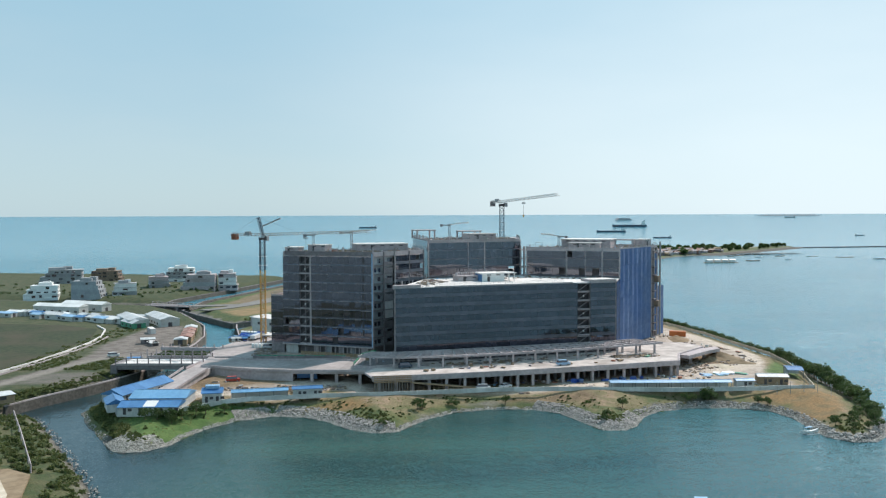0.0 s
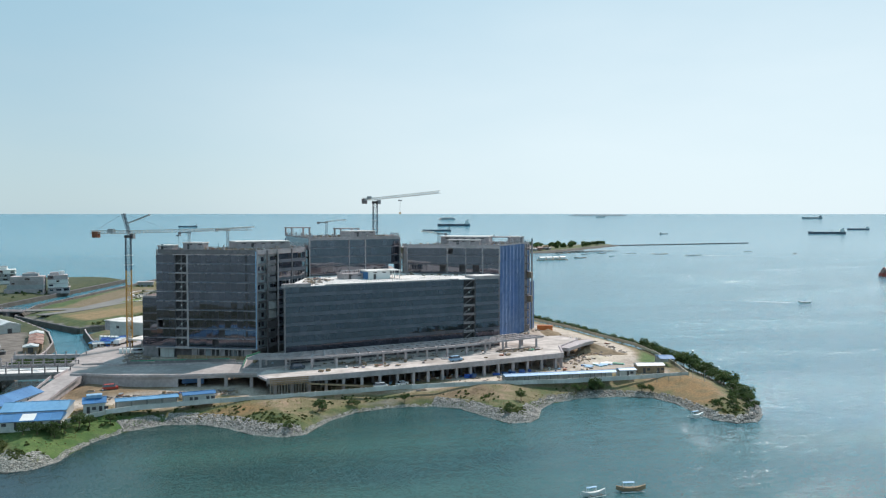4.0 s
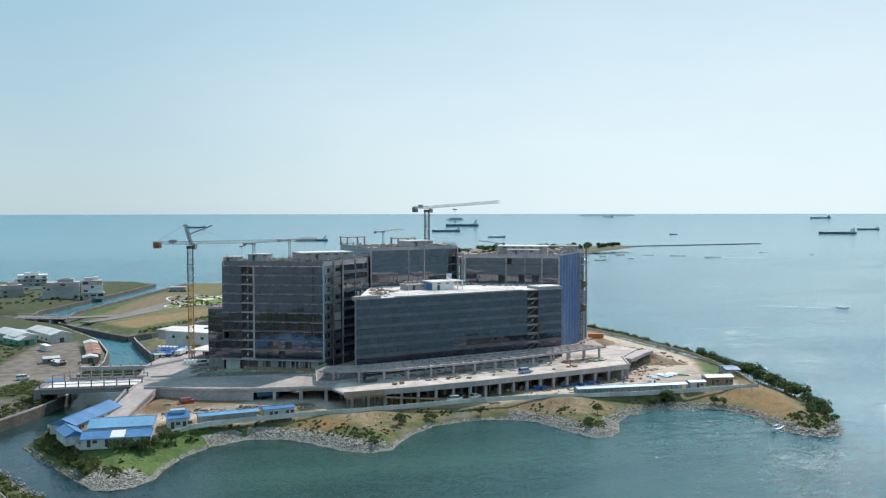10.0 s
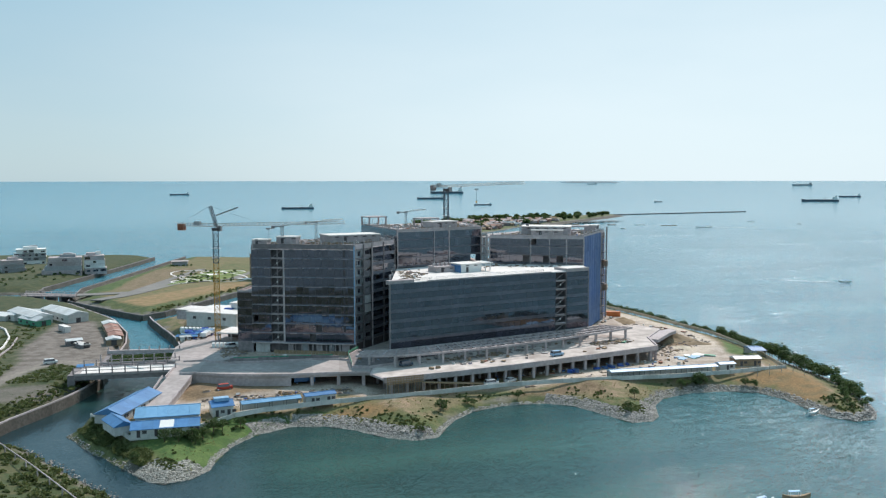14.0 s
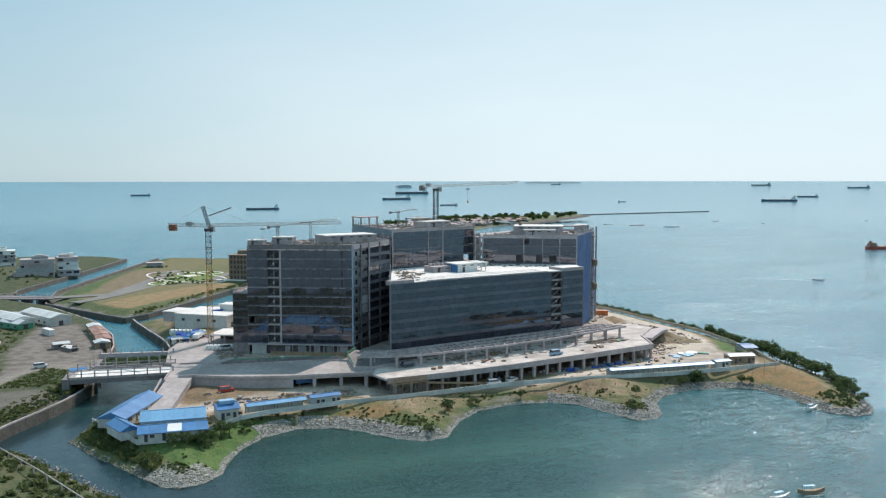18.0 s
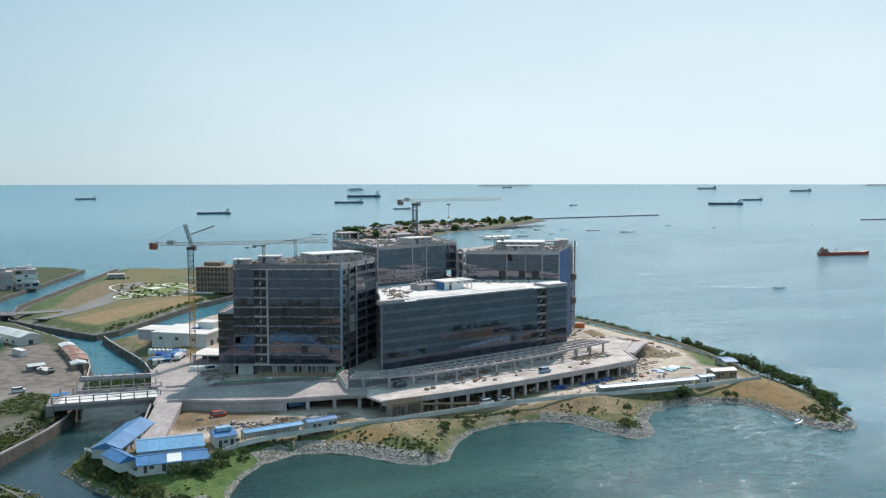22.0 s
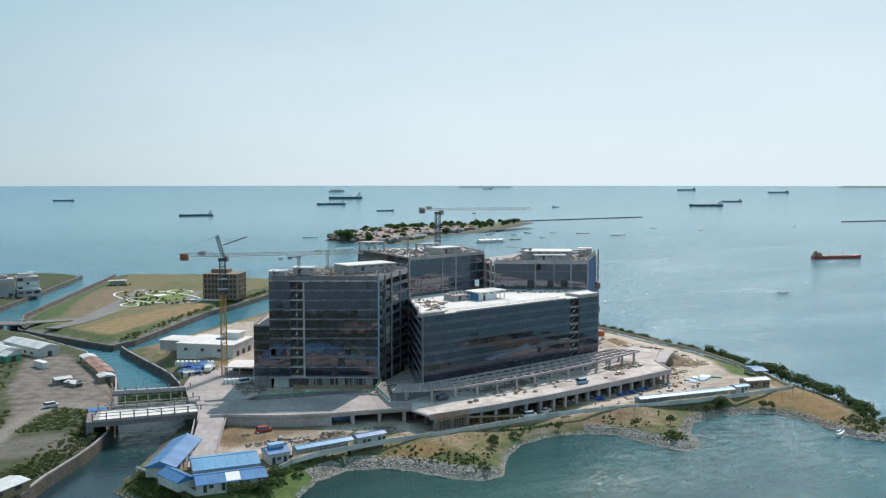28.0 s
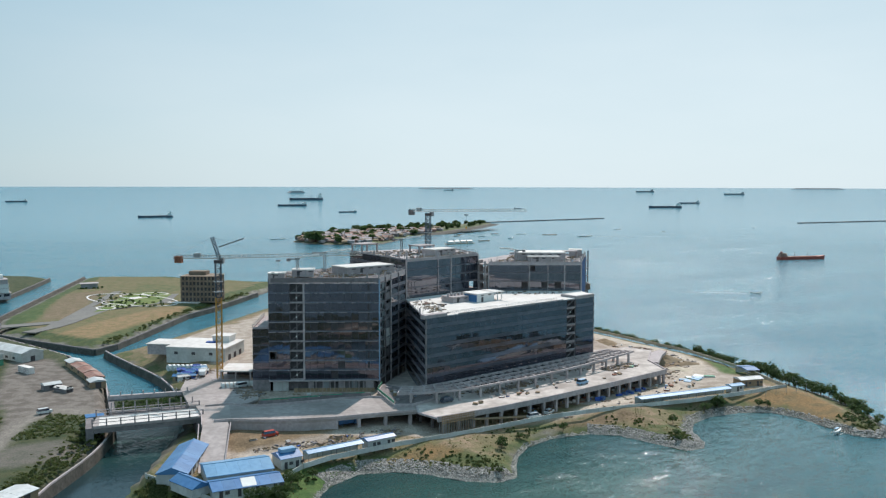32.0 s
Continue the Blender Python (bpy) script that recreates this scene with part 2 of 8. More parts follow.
def wobble(X, Y, s):
    """Cheap smooth noise between -1 and 1."""
    return (np.sin(X * s + 1.7 * np.sin(Y * s * 0.83 + 0.4)) + np.sin(Y * s * 1.13 + 1.3 * np.sin(X * s * 0.71 + 2.1)) + np.sin((X + Y) * s * 2.1 + 0.7) * 0.5) / 2.5


def land(name, outline, step, height, mat, label, bank=7.0, low=-1.6, hills=0.25, shape=None, zones=()):
    """A raised sheet of land with sloping banks inside an outline."""
    p = np.array(outline, float)
    x0, y0 = p.min(0) - 2 * step
    x1, y1 = p.max(0) + 2 * step
    gx, gy = np.arange(x0, x1 + step, step), np.arange(y0, y1 + step, step)
    X, Y = np.meshgrid(gx, gy)
    D = inside(outline, X, Y) + wobble(X, Y, 0.55) * min(0.7, step * 0.4)
    k = bank / 8
    Z = np.interp(D, [-5 * k, -0.4, 0.6, 2.6 * k, 5 * k, 11 * k, 17 * k], [low, -0.15, 0.45, 1.5, 2.1, 0.72 * height, height]) + hills * wobble(X, Y, 0.13) * smooth(2, bank + 6, D) + 0.12 * hills * wobble(X, Y, 0.9)
    if shape:
        Z = shape(X, Y, Z, D)
    keep = D > -5 - step
    nx = len(gx)
    idx = np.arange(X.size).reshape(X.shape)
    f = np.stack([idx[:-1, :-1], idx[:-1, 1:], idx[1:, 1:], idx[1:, :-1]], -1)[keep[:-1, :-1] | keep[1:, 1:]].reshape(-1, 4)
    used = np.unique(f)
    remap = np.full(X.size, -1)
    remap[used] = np.arange(len(used))
    me = bpy.data.meshes.new(name)
    me.from_pydata(np.stack([X.ravel(), Y.ravel(), Z.ravel()], 1)[used].tolist(), [], remap[f].tolist())
    at = me.attributes.new("inland", "FLOAT", "POINT")
    at.data.foreach_set("value", D.ravel()[used].astype(np.float32))
    for zone, polys in zones:
        val = np.zeros(X.shape)
        for q in polys:
            val = np.maximum(val, smooth(-2.0, 1.5, inside(q, X, Y) + wobble(X, Y, 0.7) * 0.9))
        me.attributes.new(zone, "FLOAT", "POINT").data.foreach_set("value", val.ravel()[used].astype(np.float32))
    me.materials.append(mat)
    me.shade_smooth()
    return tagged(new(name, me), label, "land", kind="structure"), (gx, gy, Z)


def height_at(grid, x, y):
    gx, gy, Z = grid
    i = min(max(int((x - gx[0]) / (gx[1] - gx[0])), 0), len(gx) - 2)
    j = min(max(int((y - gy[0]) / (gy[1] - gy[0])), 0), len(gy) - 2)
    a, b = (x - gx[i]) / (gx[1] - gx[0]), (y - gy[j]) / (gy[1] - gy[0])
    return float((Z[j, i] * (1 - a) + Z[j, i + 1] * a) * (1 - b) + (Z[j + 1, i] * (1 - a) + Z[j + 1, i + 1] * a) * b)


def along(pts, d):
    """The point d metres along a line."""
    for a, b in zip(pts[:-1], pts[1:]):
        w = math.hypot(b[0] - a[0], b[1] - a[1])
        if d <= w:
            return lerp(a, b, d / w)
        d -= w
    return pts[-1]

# ---- materials ----
CONCRETE = material("concrete", (0.38, 0.328, 0.33), (0.50, 0.435, 0.435), 0.85, 0.9, 0.12, 0.02, c3=(0.27, 0.24, 0.22))
# Weathered concrete, also the darker copy that paints shade on concrete.
CONCRETE_DARK = material("weathered_shaded_concrete", (0.19, 0.168, 0.172), (0.28, 0.248, 0.25), 0.9, 0.8, 0.1, 0.03, c3=(0.10, 0.09, 0.09))
SCREED = material("pale_screed", (0.68, 0.64, 0.61), (0.80, 0.76, 0.73), 0.8, 0.5, 0.1, 0.0, c3=(0.55, 0.50, 0.46))
DECK_SCREED = material("dusty_deck_concrete", (0.46, 0.40, 0.365), (0.64, 0.57, 0.53), 0.85, 0.35, 0.09, 0.02, c3=(0.26, 0.215, 0.19), amount3=0.8)
WHITE = material("white_paint", (0.72, 0.72, 0.70), (0.80, 0.80, 0.78), 0.6, 1.2, 0.15, 0.0, c3=(0.6, 0.59, 0.56))
GREY_PAINT = material("grey_render", (0.30, 0.31, 0.32), (0.38, 0.39, 0.40), 0.8, 0.8, 0.2, 0.0, c3=(0.24, 0.24, 0.25))
# Near-black: stands in for shade in openings and recesses, also for dark parts.
DARK = material("dark_parts_and_shade", (0.065, 0.057, 0.06), (0.10, 0.088, 0.09), 0.8, 0.6, 0.1)
STEEL = material("galvanised_steel", (0.30, 0.31, 0.32), (0.42, 0.43, 0.44), 0.5, 2.0, 0.3, 0.0, metal=0.6)
YELLOW = material("yellow_crane_paint", (0.52, 0.27, 0.05), (0.62, 0.35, 0.08), 0.5, 2.0, 0.3, c3=(0.36, 0.17, 0.05))
RUST = material("rusty_red_steel", (0.26, 0.09, 0.05), (0.34, 0.14, 0.08), 0.7, 1.0, 0.2)
BLUE_ROOF = material("blue_roof_sheet", (0.055, 0.165, 0.36), (0.075, 0.205, 0.42), 0.36, 0.8, 0.12, 0.01, spread=0.10, c3=(0.12, 0.28, 0.48))
# Paler copy of the blue roof with the sun's sheen in its colour.
SHEEN_BLUE_ROOF = material("sheen_blue_roof_sheet", (0.13, 0.30, 0.50), (0.17, 0.36, 0.56), 0.36, 0.8, 0.12, 0.01, spread=0.08, c3=(0.22, 0.40, 0.56))
PALE_BLUE_ROOF = material("pale_blue_roof_sheet", (0.24, 0.42, 0.62), (0.34, 0.52, 0.70), 0.45, 0.8, 0.12, 0.01, c3=(0.42, 0.55, 0.68))
BLUE_NET = material("blue_safety_net", (0.095, 0.15, 0.28), (0.13, 0.195, 0.34), 0.9, 0.5, 0.1, 0.02, c3=(0.04, 0.11, 0.30))
TARP = material("blue_tarpaulin", (0.02, 0.07, 0.34), (0.04, 0.13, 0.48), 0.5, 1.5, 0.3, 0.05)
GREEN_TARP = material("green_tarpaulin", (0.06, 0.25, 0.16), (0.10, 0.34, 0.22), 0.6, 1.5, 0.3, 0.04)
# Base lifted above black: a thin haze is put into the glass colour.
GLASS = material("dark_curtain_glass", (0.029, 0.029, 0.041), (0.041, 0.041, 0.057), 0.025, 0.25, 0.05, 0.003, ior=2.05, spread=0.3)
SPANDREL = material("grey_spandrel_glass", (0.100, 0.098, 0.118), (0.117, 0.114, 0.136), 0.10, 0.25, 0.05, 0.004, ior=1.9, spread=0.12)
MULLION = material("dark_mullion", (0.075, 0.080, 0.095), (0.10, 0.105, 0.12), 0.5, 1.0, 0.1)
# Spandrel lightened for the shaded sides, hazy fill light put into its colour.
SIDE_BAND = material("haze_lifted_side_panel", (0.16, 0.158, 0.18), (0.20, 0.198, 0.225), 0.5, 0.6, 0.1, 0.0)
CLEAR_GLASS = material("bright_curtain_glass", (0.030, 0.033, 0.046), (0.044, 0.047, 0.062), 0.03, 0.25, 0.05, 0.003, ior=2.25, spread=0.3)
for _m in (GLASS, SPANDREL, CLEAR_GLASS):                # blue coating of the solar glass
    _m.node_tree.nodes["Principled BSDF"].inputs["Specular Tint"].default_value = (0.94, 0.92, 1.0, 1)
TIMBER = material("formwork_timber", (0.30, 0.21, 0.13), (0.39, 0.28, 0.18), 0.85, 2.0, 0.3, 0.02)
ASPHALT = material("worn_asphalt", (0.17, 0.16, 0.15), (0.22, 0.21, 0.20), 0.9, 0.8, 0.08, 0.01, c3=(0.28, 0.26, 0.23))
ROAD = material("pale_concrete_road", (0.36, 0.312, 0.30), (0.48, 0.42, 0.405), 0.85, 0.5, 0.06, 0.01, c3=(0.27, 0.24, 0.225), amount3=0.8)
EARTH = material("bare_earth", (0.20, 0.14, 0.085), (0.29, 0.21, 0.13), 0.95, 0.6, 0.1, 0.05, c3=(0.36, 0.28, 0.19))
WEST_DIRT = material("grey_packed_dirt", (0.30, 0.26, 0.21), (0.38, 0.33, 0.27), 0.95, 0.4, 0.05, 0.03, c3=(0.20, 0.17, 0.13), amount3=0.8)
SAND = material("pale_dirt", (0.50, 0.42, 0.32), (0.60, 0.52, 0.42), 0.95, 0.5, 0.07, 0.03, c3=(0.40, 0.31, 0.21))
ROCK = material("grey_rock", (0.22, 0.21, 0.19), (0.42, 0.40, 0.36), 0.9, 1.2, 0.4, 0.08, spread=0.0, c3=(0.14, 0.13, 0.11))
SEAWALL = material("stained_seawall", (0.075, 0.068, 0.058), (0.14, 0.128, 0.11), 0.9, 1.0, 0.15, 0.05, c3=(0.045, 0.04, 0.034))
LEAF = material("leaves", (0.035, 0.075, 0.018), (0.075, 0.13, 0.035), 0.6, 1.2, 0.3, spread=0.25, c3=(0.025, 0.05, 0.015))
SCRUB = material("scrub_leaves", (0.08, 0.12, 0.03), (0.14, 0.18, 0.05), 0.7, 1.2, 0.3, spread=0.25, c3=(0.16, 0.15, 0.06))
BARK = material("bark", (0.14, 0.10, 0.07), (0.22, 0.17, 0.12), 0.9, 3.0, 0.5, 0.02)
RED_ROOF = material("faded_red_roof", (0.25, 0.12, 0.09), (0.34, 0.18, 0.14), 0.7, 0.8, 0.2, c3=(0.45, 0.38, 0.34))
ZINC = material("zinc_roof", (0.50, 0.51, 0.51), (0.64, 0.65, 0.65), 0.5, 0.8, 0.2, c3=(0.38, 0.36, 0.33))
# Hull tone lightened towards blue-grey, distance haze put into the colour.
HULL_DARK = material("dark_ship_hull", (0.075, 0.105, 0.15), (0.11, 0.14, 0.18), 0.5, 0.3, 0.05, c3=(0.12, 0.10, 0.09))
HULL_RED = material("red_ship_hull", (0.34, 0.07, 0.05), (0.42, 0.10, 0.07), 0.5, 0.3, 0.05)
BROWN_WALL = material("brown_wall", (0.22, 0.16, 0.12), (0.30, 0.23, 0.17), 0.85, 0.8, 0.2, c3=(0.16, 0.12, 0.09))
CAR_WHITE = material("white_car_paint", (0.7, 0.7, 0.7), (0.76, 0.76, 0.76), 0.3, 1, 0.2, spread=0.05)
TYRE = material("tyre_rubber", (0.02, 0.02, 0.02), (0.035, 0.035, 0.035), 0.9)
ORANGE = material("orange_paint", (0.50, 0.13, 0.03), (0.60, 0.18, 0.05), 0.5, 1, 0.2)
RED = material("red_truck_paint", (0.45, 0.05, 0.03), (0.55, 0.08, 0.05), 0.45, 1, 0.2)
STRAW = material("dry_lawn", (0.09, 0.15, 0.035), (0.14, 0.19, 0.05), 0.95, 0.6, 0.1, c3=(0.3, 0.28, 0.1))


def land_material(name, bands, wild=3.0, zones=()):
    """Ground whose cover changes with the way inland: rows of (metres, colour, second colour)."""
    m = bpy.data.materials.new(name)
    m.use_nodes = True
    n, l = m.node_tree.nodes, m.node_tree.links
    b = n["Principled BSDF"]
    b.inputs["Roughness"].default_value = 0.95
    at = n.new("ShaderNodeAttribute")
    at.attribute_name = "inland"
    geo = n.new("ShaderNodeNewGeometry")

    def noise_node(s, d=5):
        q = n.new("ShaderNodeTexNoise")
        q.inputs["Scale"].default_value, q.inputs["Detail"].default_value = s, d
        l.new(geo.outputs["Position"], q.inputs["Vector"])
        return q

    edge, fine, mid = noise_node(0.11), noise_node(1.6), noise_node(0.22)
    add = n.new("ShaderNodeMath")
    add.operation = "MULTIPLY_ADD"
    l.new(edge.outputs[0], add.inputs[0])
    add.inputs[1].default_value = wild * 4
    l.new(at.outputs["Fac"], add.inputs[2])
    off = n.new("ShaderNodeMath")
    off.operation = "SUBTRACT"
    off.inputs[1].default_value = wild * 2
    l.new(add.outputs[0], off.inputs[0])
    spot = n.new("ShaderNodeMapRange")
    spot.inputs[1].default_value, spot.inputs[2].default_value = 0.42, 0.58
    l.new(mid.outputs[0], spot.inputs[0])
    last = None
    for d, ca, cb in bands:
        mx = n.new("ShaderNodeMixRGB")
        mx.inputs[1].default_value, mx.inputs[2].default_value = (*ca, 1), (*cb, 1)
        l.new(spot.outputs[0], mx.inputs[0])
        if last:
            st = n.new("ShaderNodeMapRange")
            st.inputs[1].default_value, st.inputs[2].default_value = d - 1.2, d + 1.2
            l.new(off.outputs[0] if d > 3 else at.outputs["Fac"], st.inputs[0])
            m2 = n.new("ShaderNodeMixRGB")
            l.new(st.outputs[0], m2.inputs[0])
            l.new(last.outputs[0], m2.inputs[1])
            l.new(mx.outputs[0], m2.inputs[2])
            last = m2
        else:
            last = mx
    for zone, ca, cb in zones:
        za = n.new("ShaderNodeAttribute")
        za.attribute_name = zone
        mx = n.new("ShaderNodeMixRGB")
        mx.inputs[1].default_value, mx.inputs[2].default_value = (*ca, 1), (*cb, 1)
        l.new(spot.outputs[0], mx.inputs[0])
        m2 = n.new("ShaderNodeMixRGB")
        l.new(za.outputs["Fac"], m2.inputs[0])
        l.new(last.outputs[0], m2.inputs[1])
        l.new(mx.outputs[0], m2.inputs[2])
        last = m2
    grain = n.new("ShaderNodeMapRange")
    grain.inputs[1].default_value, grain.inputs[2].default_value = 0.3, 0.7
    grain.inputs[3].default_value, grain.inputs[4].default_value = 0.72, 1.28
    l.new(fine.outputs[0], grain.inputs[0])
    hsv = n.new("ShaderNodeHueSaturation")
    l.new(grain.outputs[0], hsv.inputs["Value"])
    l.new(last.outputs[0], hsv.inputs["Color"])
    l.new(hsv.outputs[0], b.inputs["Base Color"])
    bp = n.new("ShaderNodeBump")
    bp.inputs["Strength"].default_value, bp.inputs["Distance"].default_value = 0.7, 0.25
    l.new(fine.outputs[0], bp.inputs["Height"])
    l.new(bp.outputs[0], b.inputs["Normal"])
    return m


WET, STONE = ((0.06, 0.055, 0.045), (0.10, 0.09, 0.075)), ((0.12, 0.11, 0.09), (0.20, 0.185, 0.155))
SITE_GROUND = land_material("site_ground", ((0, *WET), (1.0, *STONE), (3.2, (0.095, 0.11, 0.038), (0.18, 0.145, 0.075)), (10.0, (0.26, 0.185, 0.115), (0.165, 0.14, 0.068)), (21.0, (0.45, 0.375, 0.315), (0.34, 0.275, 0.225))), 3.0, (("lawn", (0.05, 0.105, 0.02), (0.085, 0.135, 0.032)), ("brown", (0.17, 0.115, 0.065), (0.24, 0.165, 0.095)), ("green", (0.06, 0.085, 0.025), (0.11, 0.115, 0.04)), ("rust", (0.25, 0.15, 0.062), (0.18, 0.125, 0.055)), ("track", (0.54, 0.455, 0.375), (0.47, 0.39, 0.315))))
PARK_GROUND = land_material("park_ground", ((0, *WET), (1.0, (0.14, 0.13, 0.11), (0.24, 0.22, 0.19)), (5.0, (0.05, 0.08, 0.025), (0.09, 0.105, 0.035)), (16.0, (0.12, 0.12, 0.045), (0.18, 0.14, 0.068)), (60.0, (0.085, 0.105, 0.034), (0.15, 0.13, 0.055))), 5.0, (("green", (0.045, 0.085, 0.02), (0.08, 0.11, 0.03)), ("brown", (0.20, 0.145, 0.09), (0.15, 0.115, 0.06)), ("red", (0.27, 0.175, 0.09), (0.20, 0.15, 0.065))))
SCRUB_GROUND = land_material("scrub_ground", ((0, *WET), (1.0, *STONE), (4.0, (0.06, 0.09, 0.03), (0.12, 0.13, 0.05)), (26.0, (0.08, 0.11, 0.035), (0.22, 0.19, 0.13))), 3.0)
WEST_GROUND = land_material("west_ground", ((0, *WET), (1.0, (0.10, 0.095, 0.08), (0.17, 0.155, 0.13)), (3.0, (0.032, 0.05, 0.016), (0.062, 0.068, 0.026)), (40.0, (0.04, 0.058, 0.02), (0.08, 0.078, 0.036))), 3.0, (("dirt", (0.13, 0.108, 0.092), (0.20, 0.172, 0.15)), ("pale", (0.135, 0.12, 0.10), (0.105, 0.10, 0.078)), ("track", (0.25, 0.22, 0.19), (0.20, 0.175, 0.15))))
NEAR_GROUND = land_material("spit_ground", ((0, *WET), (0.8, (0.12, 0.11, 0.08), (0.2, 0.18, 0.14)), (2.6, (0.045, 0.065, 0.02), (0.085, 0.085, 0.034)), (20.0, (0.05, 0.068, 0.022), (0.10, 0.088, 0.042))), 2.0)


def sea_material():
    m = bpy.data.materials.new("sea_water")
    m.use_nodes = True
    n, l = m.node_tree.nodes, m.node_tree.links
    b = n["Principled BSDF"]
    geo = n.new("ShaderNodeNewGeometry")
    at = n.new("ShaderNodeAttribute")
    at.attribute_name = "bay"
    big = n.new("ShaderNodeTexNoise")
    big.inputs["Scale"].default_value, big.inputs["Detail"].default_value = 0.012, 5
    st = n.new("ShaderNodeVectorMath")
    st.operation = "MULTIPLY"
    st.inputs[1].default_value = (0.5, 1.6, 1)
    l.new(geo.outputs["Position"], st.inputs[0])
    l.new(st.outputs[0], big.inputs["Vector"])
    sp = n.new("ShaderNodeMapRange")
    sp.inputs[1].default_value, sp.inputs[2].default_value = 0.4, 0.62
    l.new(big.outputs[0], sp.inputs[0])
    cols = []
    for ca, cb in (((0.040, 0.165, 0.222), (0.064, 0.208, 0.266)), ((0.022, 0.062, 0.058), (0.042, 0.104, 0.088)), ((0.010, 0.030, 0.038), (0.016, 0.042, 0.052))):
        mx = n.new("ShaderNodeMixRGB")
        mx.inputs[1].default_value, mx.inputs[2].default_value = (*ca, 1), (*cb, 1)
        l.new(sp.outputs[0], mx.inputs[0])
        cols.append(mx)
    mx = n.new("ShaderNodeMixRGB")
    l.new(at.outputs["Fac"], mx.inputs[0])
    l.new(cols[0].outputs[0], mx.inputs[1])
    l.new(cols[1].outputs[0], mx.inputs[2])
    ch = n.new("ShaderNodeAttribute")              # deep channel water; weaker sky reflection put into its dark colour
    ch.attribute_name = "channel"
    mx3 = n.new("ShaderNodeMixRGB")
    l.new(ch.outputs["Fac"], mx3.inputs[0])
    l.new(mx.outputs[0], mx3.inputs[1])
    l.new(cols[2].outputs[0], mx3.inputs[2])
    pale = n.new("ShaderNodeHueSaturation")        # lighter with distance: sea haze and glare put into the colour
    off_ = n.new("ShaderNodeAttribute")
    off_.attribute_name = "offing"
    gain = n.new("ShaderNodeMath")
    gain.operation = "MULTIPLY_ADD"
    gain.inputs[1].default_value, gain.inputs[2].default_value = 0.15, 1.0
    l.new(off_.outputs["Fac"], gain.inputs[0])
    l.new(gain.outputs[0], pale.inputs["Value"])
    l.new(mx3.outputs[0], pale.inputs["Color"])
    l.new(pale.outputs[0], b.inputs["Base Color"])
    ro = n.new("ShaderNodeMapRange")               # choppy open water, smoother bay
    ro.inputs[3].default_value, ro.inputs[4].default_value = 0.17, 0.09
    l.new(at.outputs["Fac"], ro.inputs[0])
    l.new(ro.outputs[0], b.inputs["Roughness"])
    b.inputs["IOR"].default_value = 1.33
    total = None
    for scale, size, stretch in ((2.3, 1.15, (0.7, 1.4, 1)), (0.30, 0.36, (0.6, 1.4, 1)), (0.06, 0.14, (0.5, 1.2, 1)), (5.0, 1.0, (1, 1, 1))):
        w2 = n.new("ShaderNodeVectorMath")
        w2.operation = "MULTIPLY"
        w2.inputs[1].default_value = stretch
        l.new(geo.outputs["Position"], w2.inputs[0])
        wave = n.new("ShaderNodeTexNoise")
        wave.inputs["Scale"].default_value, wave.inputs["Detail"].default_value = scale, 2
        l.new(w2.outputs[0], wave.inputs["Vector"])
        mid = n.new("ShaderNodeVectorMath")
        mid.operation = "SUBTRACT"
        mid.inputs[1].default_value = (0.5, 0.5, 0.5)
        l.new(wave.outputs["Color"], mid.inputs[0])
        big2 = n.new("ShaderNodeVectorMath")
        big2.operation = "MULTIPLY"
        big2.inputs[1].default_value = (size, size, 0)
        l.new(mid.outputs[0], big2.inputs[0])
        if total is None:
            total = big2
        else:
            ad = n.new("ShaderNodeVectorMath")
            l.new(total.outputs[0], ad.inputs[0])
            l.new(big2.outputs[0], ad.inputs[1])
            total = ad
    gust = n.new("ShaderNodeMapRange")             # calmer and rougher patches of water
    gust.inputs[1].default_value, gust.inputs[2].default_value = 0.35, 0.65
    gust.inputs[3].default_value, gust.inputs[4].default_value = 0.75, 1.15
    l.new(big.outputs[0], gust.inputs[0])
    sc = n.new("ShaderNodeVectorMath")
    sc.operation = "SCALE"
    l.new(total.outputs[0], sc.inputs[0])
    calm = n.new("ShaderNodeMapRange")
    calm.inputs[3].default_value, calm.inputs[4].default_value = 1.2, 0.72
    l.new(at.outputs["Fac"], calm.inputs[0])
    mul = n.new("ShaderNodeMath")
    mul.operation = "MULTIPLY"
    l.new(gust.outputs[0], mul.inputs[0])
    l.new(calm.outputs[0], mul.inputs[1])
    still = n.new("ShaderNodeMath")                # sheltered channel
    still.operation = "MULTIPLY_ADD"
    still.inputs[1].default_value, still.inputs[2].default_value = -0.6, 1.0
    l.new(ch.outputs["Fac"], still.inputs[0])
    rest = n.new("ShaderNodeMath")
    rest.operation = "MULTIPLY"
    l.new(mul.outputs[0], rest.inputs[0])
    l.new(still.outputs[0], rest.inputs[1])
    dist = n.new("ShaderNodeAttribute")            # waves flatten out towards the horizon
    dist.attribute_name = "offing"
    calm2 = n.new("ShaderNodeMapRange")
    calm2.inputs[3].default_value, calm2.inputs[4].default_value = 1.0, 0.3
    l.new(dist.outputs["Fac"], calm2.inputs[0])
    rest2 = n.new("ShaderNodeMath")
    rest2.operation = "MULTIPLY"
    l.new(rest.outputs[0], rest2.inputs[0])
    l.new(calm2.outputs[0], rest2.inputs[1])
    l.new(rest2.outputs[0], sc.inputs["Scale"])
    ad = n.new("ShaderNodeVectorMath")
    l.new(sc.outputs[0], ad.inputs[0])
    l.new(geo.outputs["Normal"], ad.inputs[1])
    nm = n.new("ShaderNodeVectorMath")
    nm.operation = "NORMALIZE"
    l.new(ad.outputs[0], nm.inputs[0])
    l.new(nm.outputs[0], b.inputs["Normal"])
    return m


SEA = sea_material()


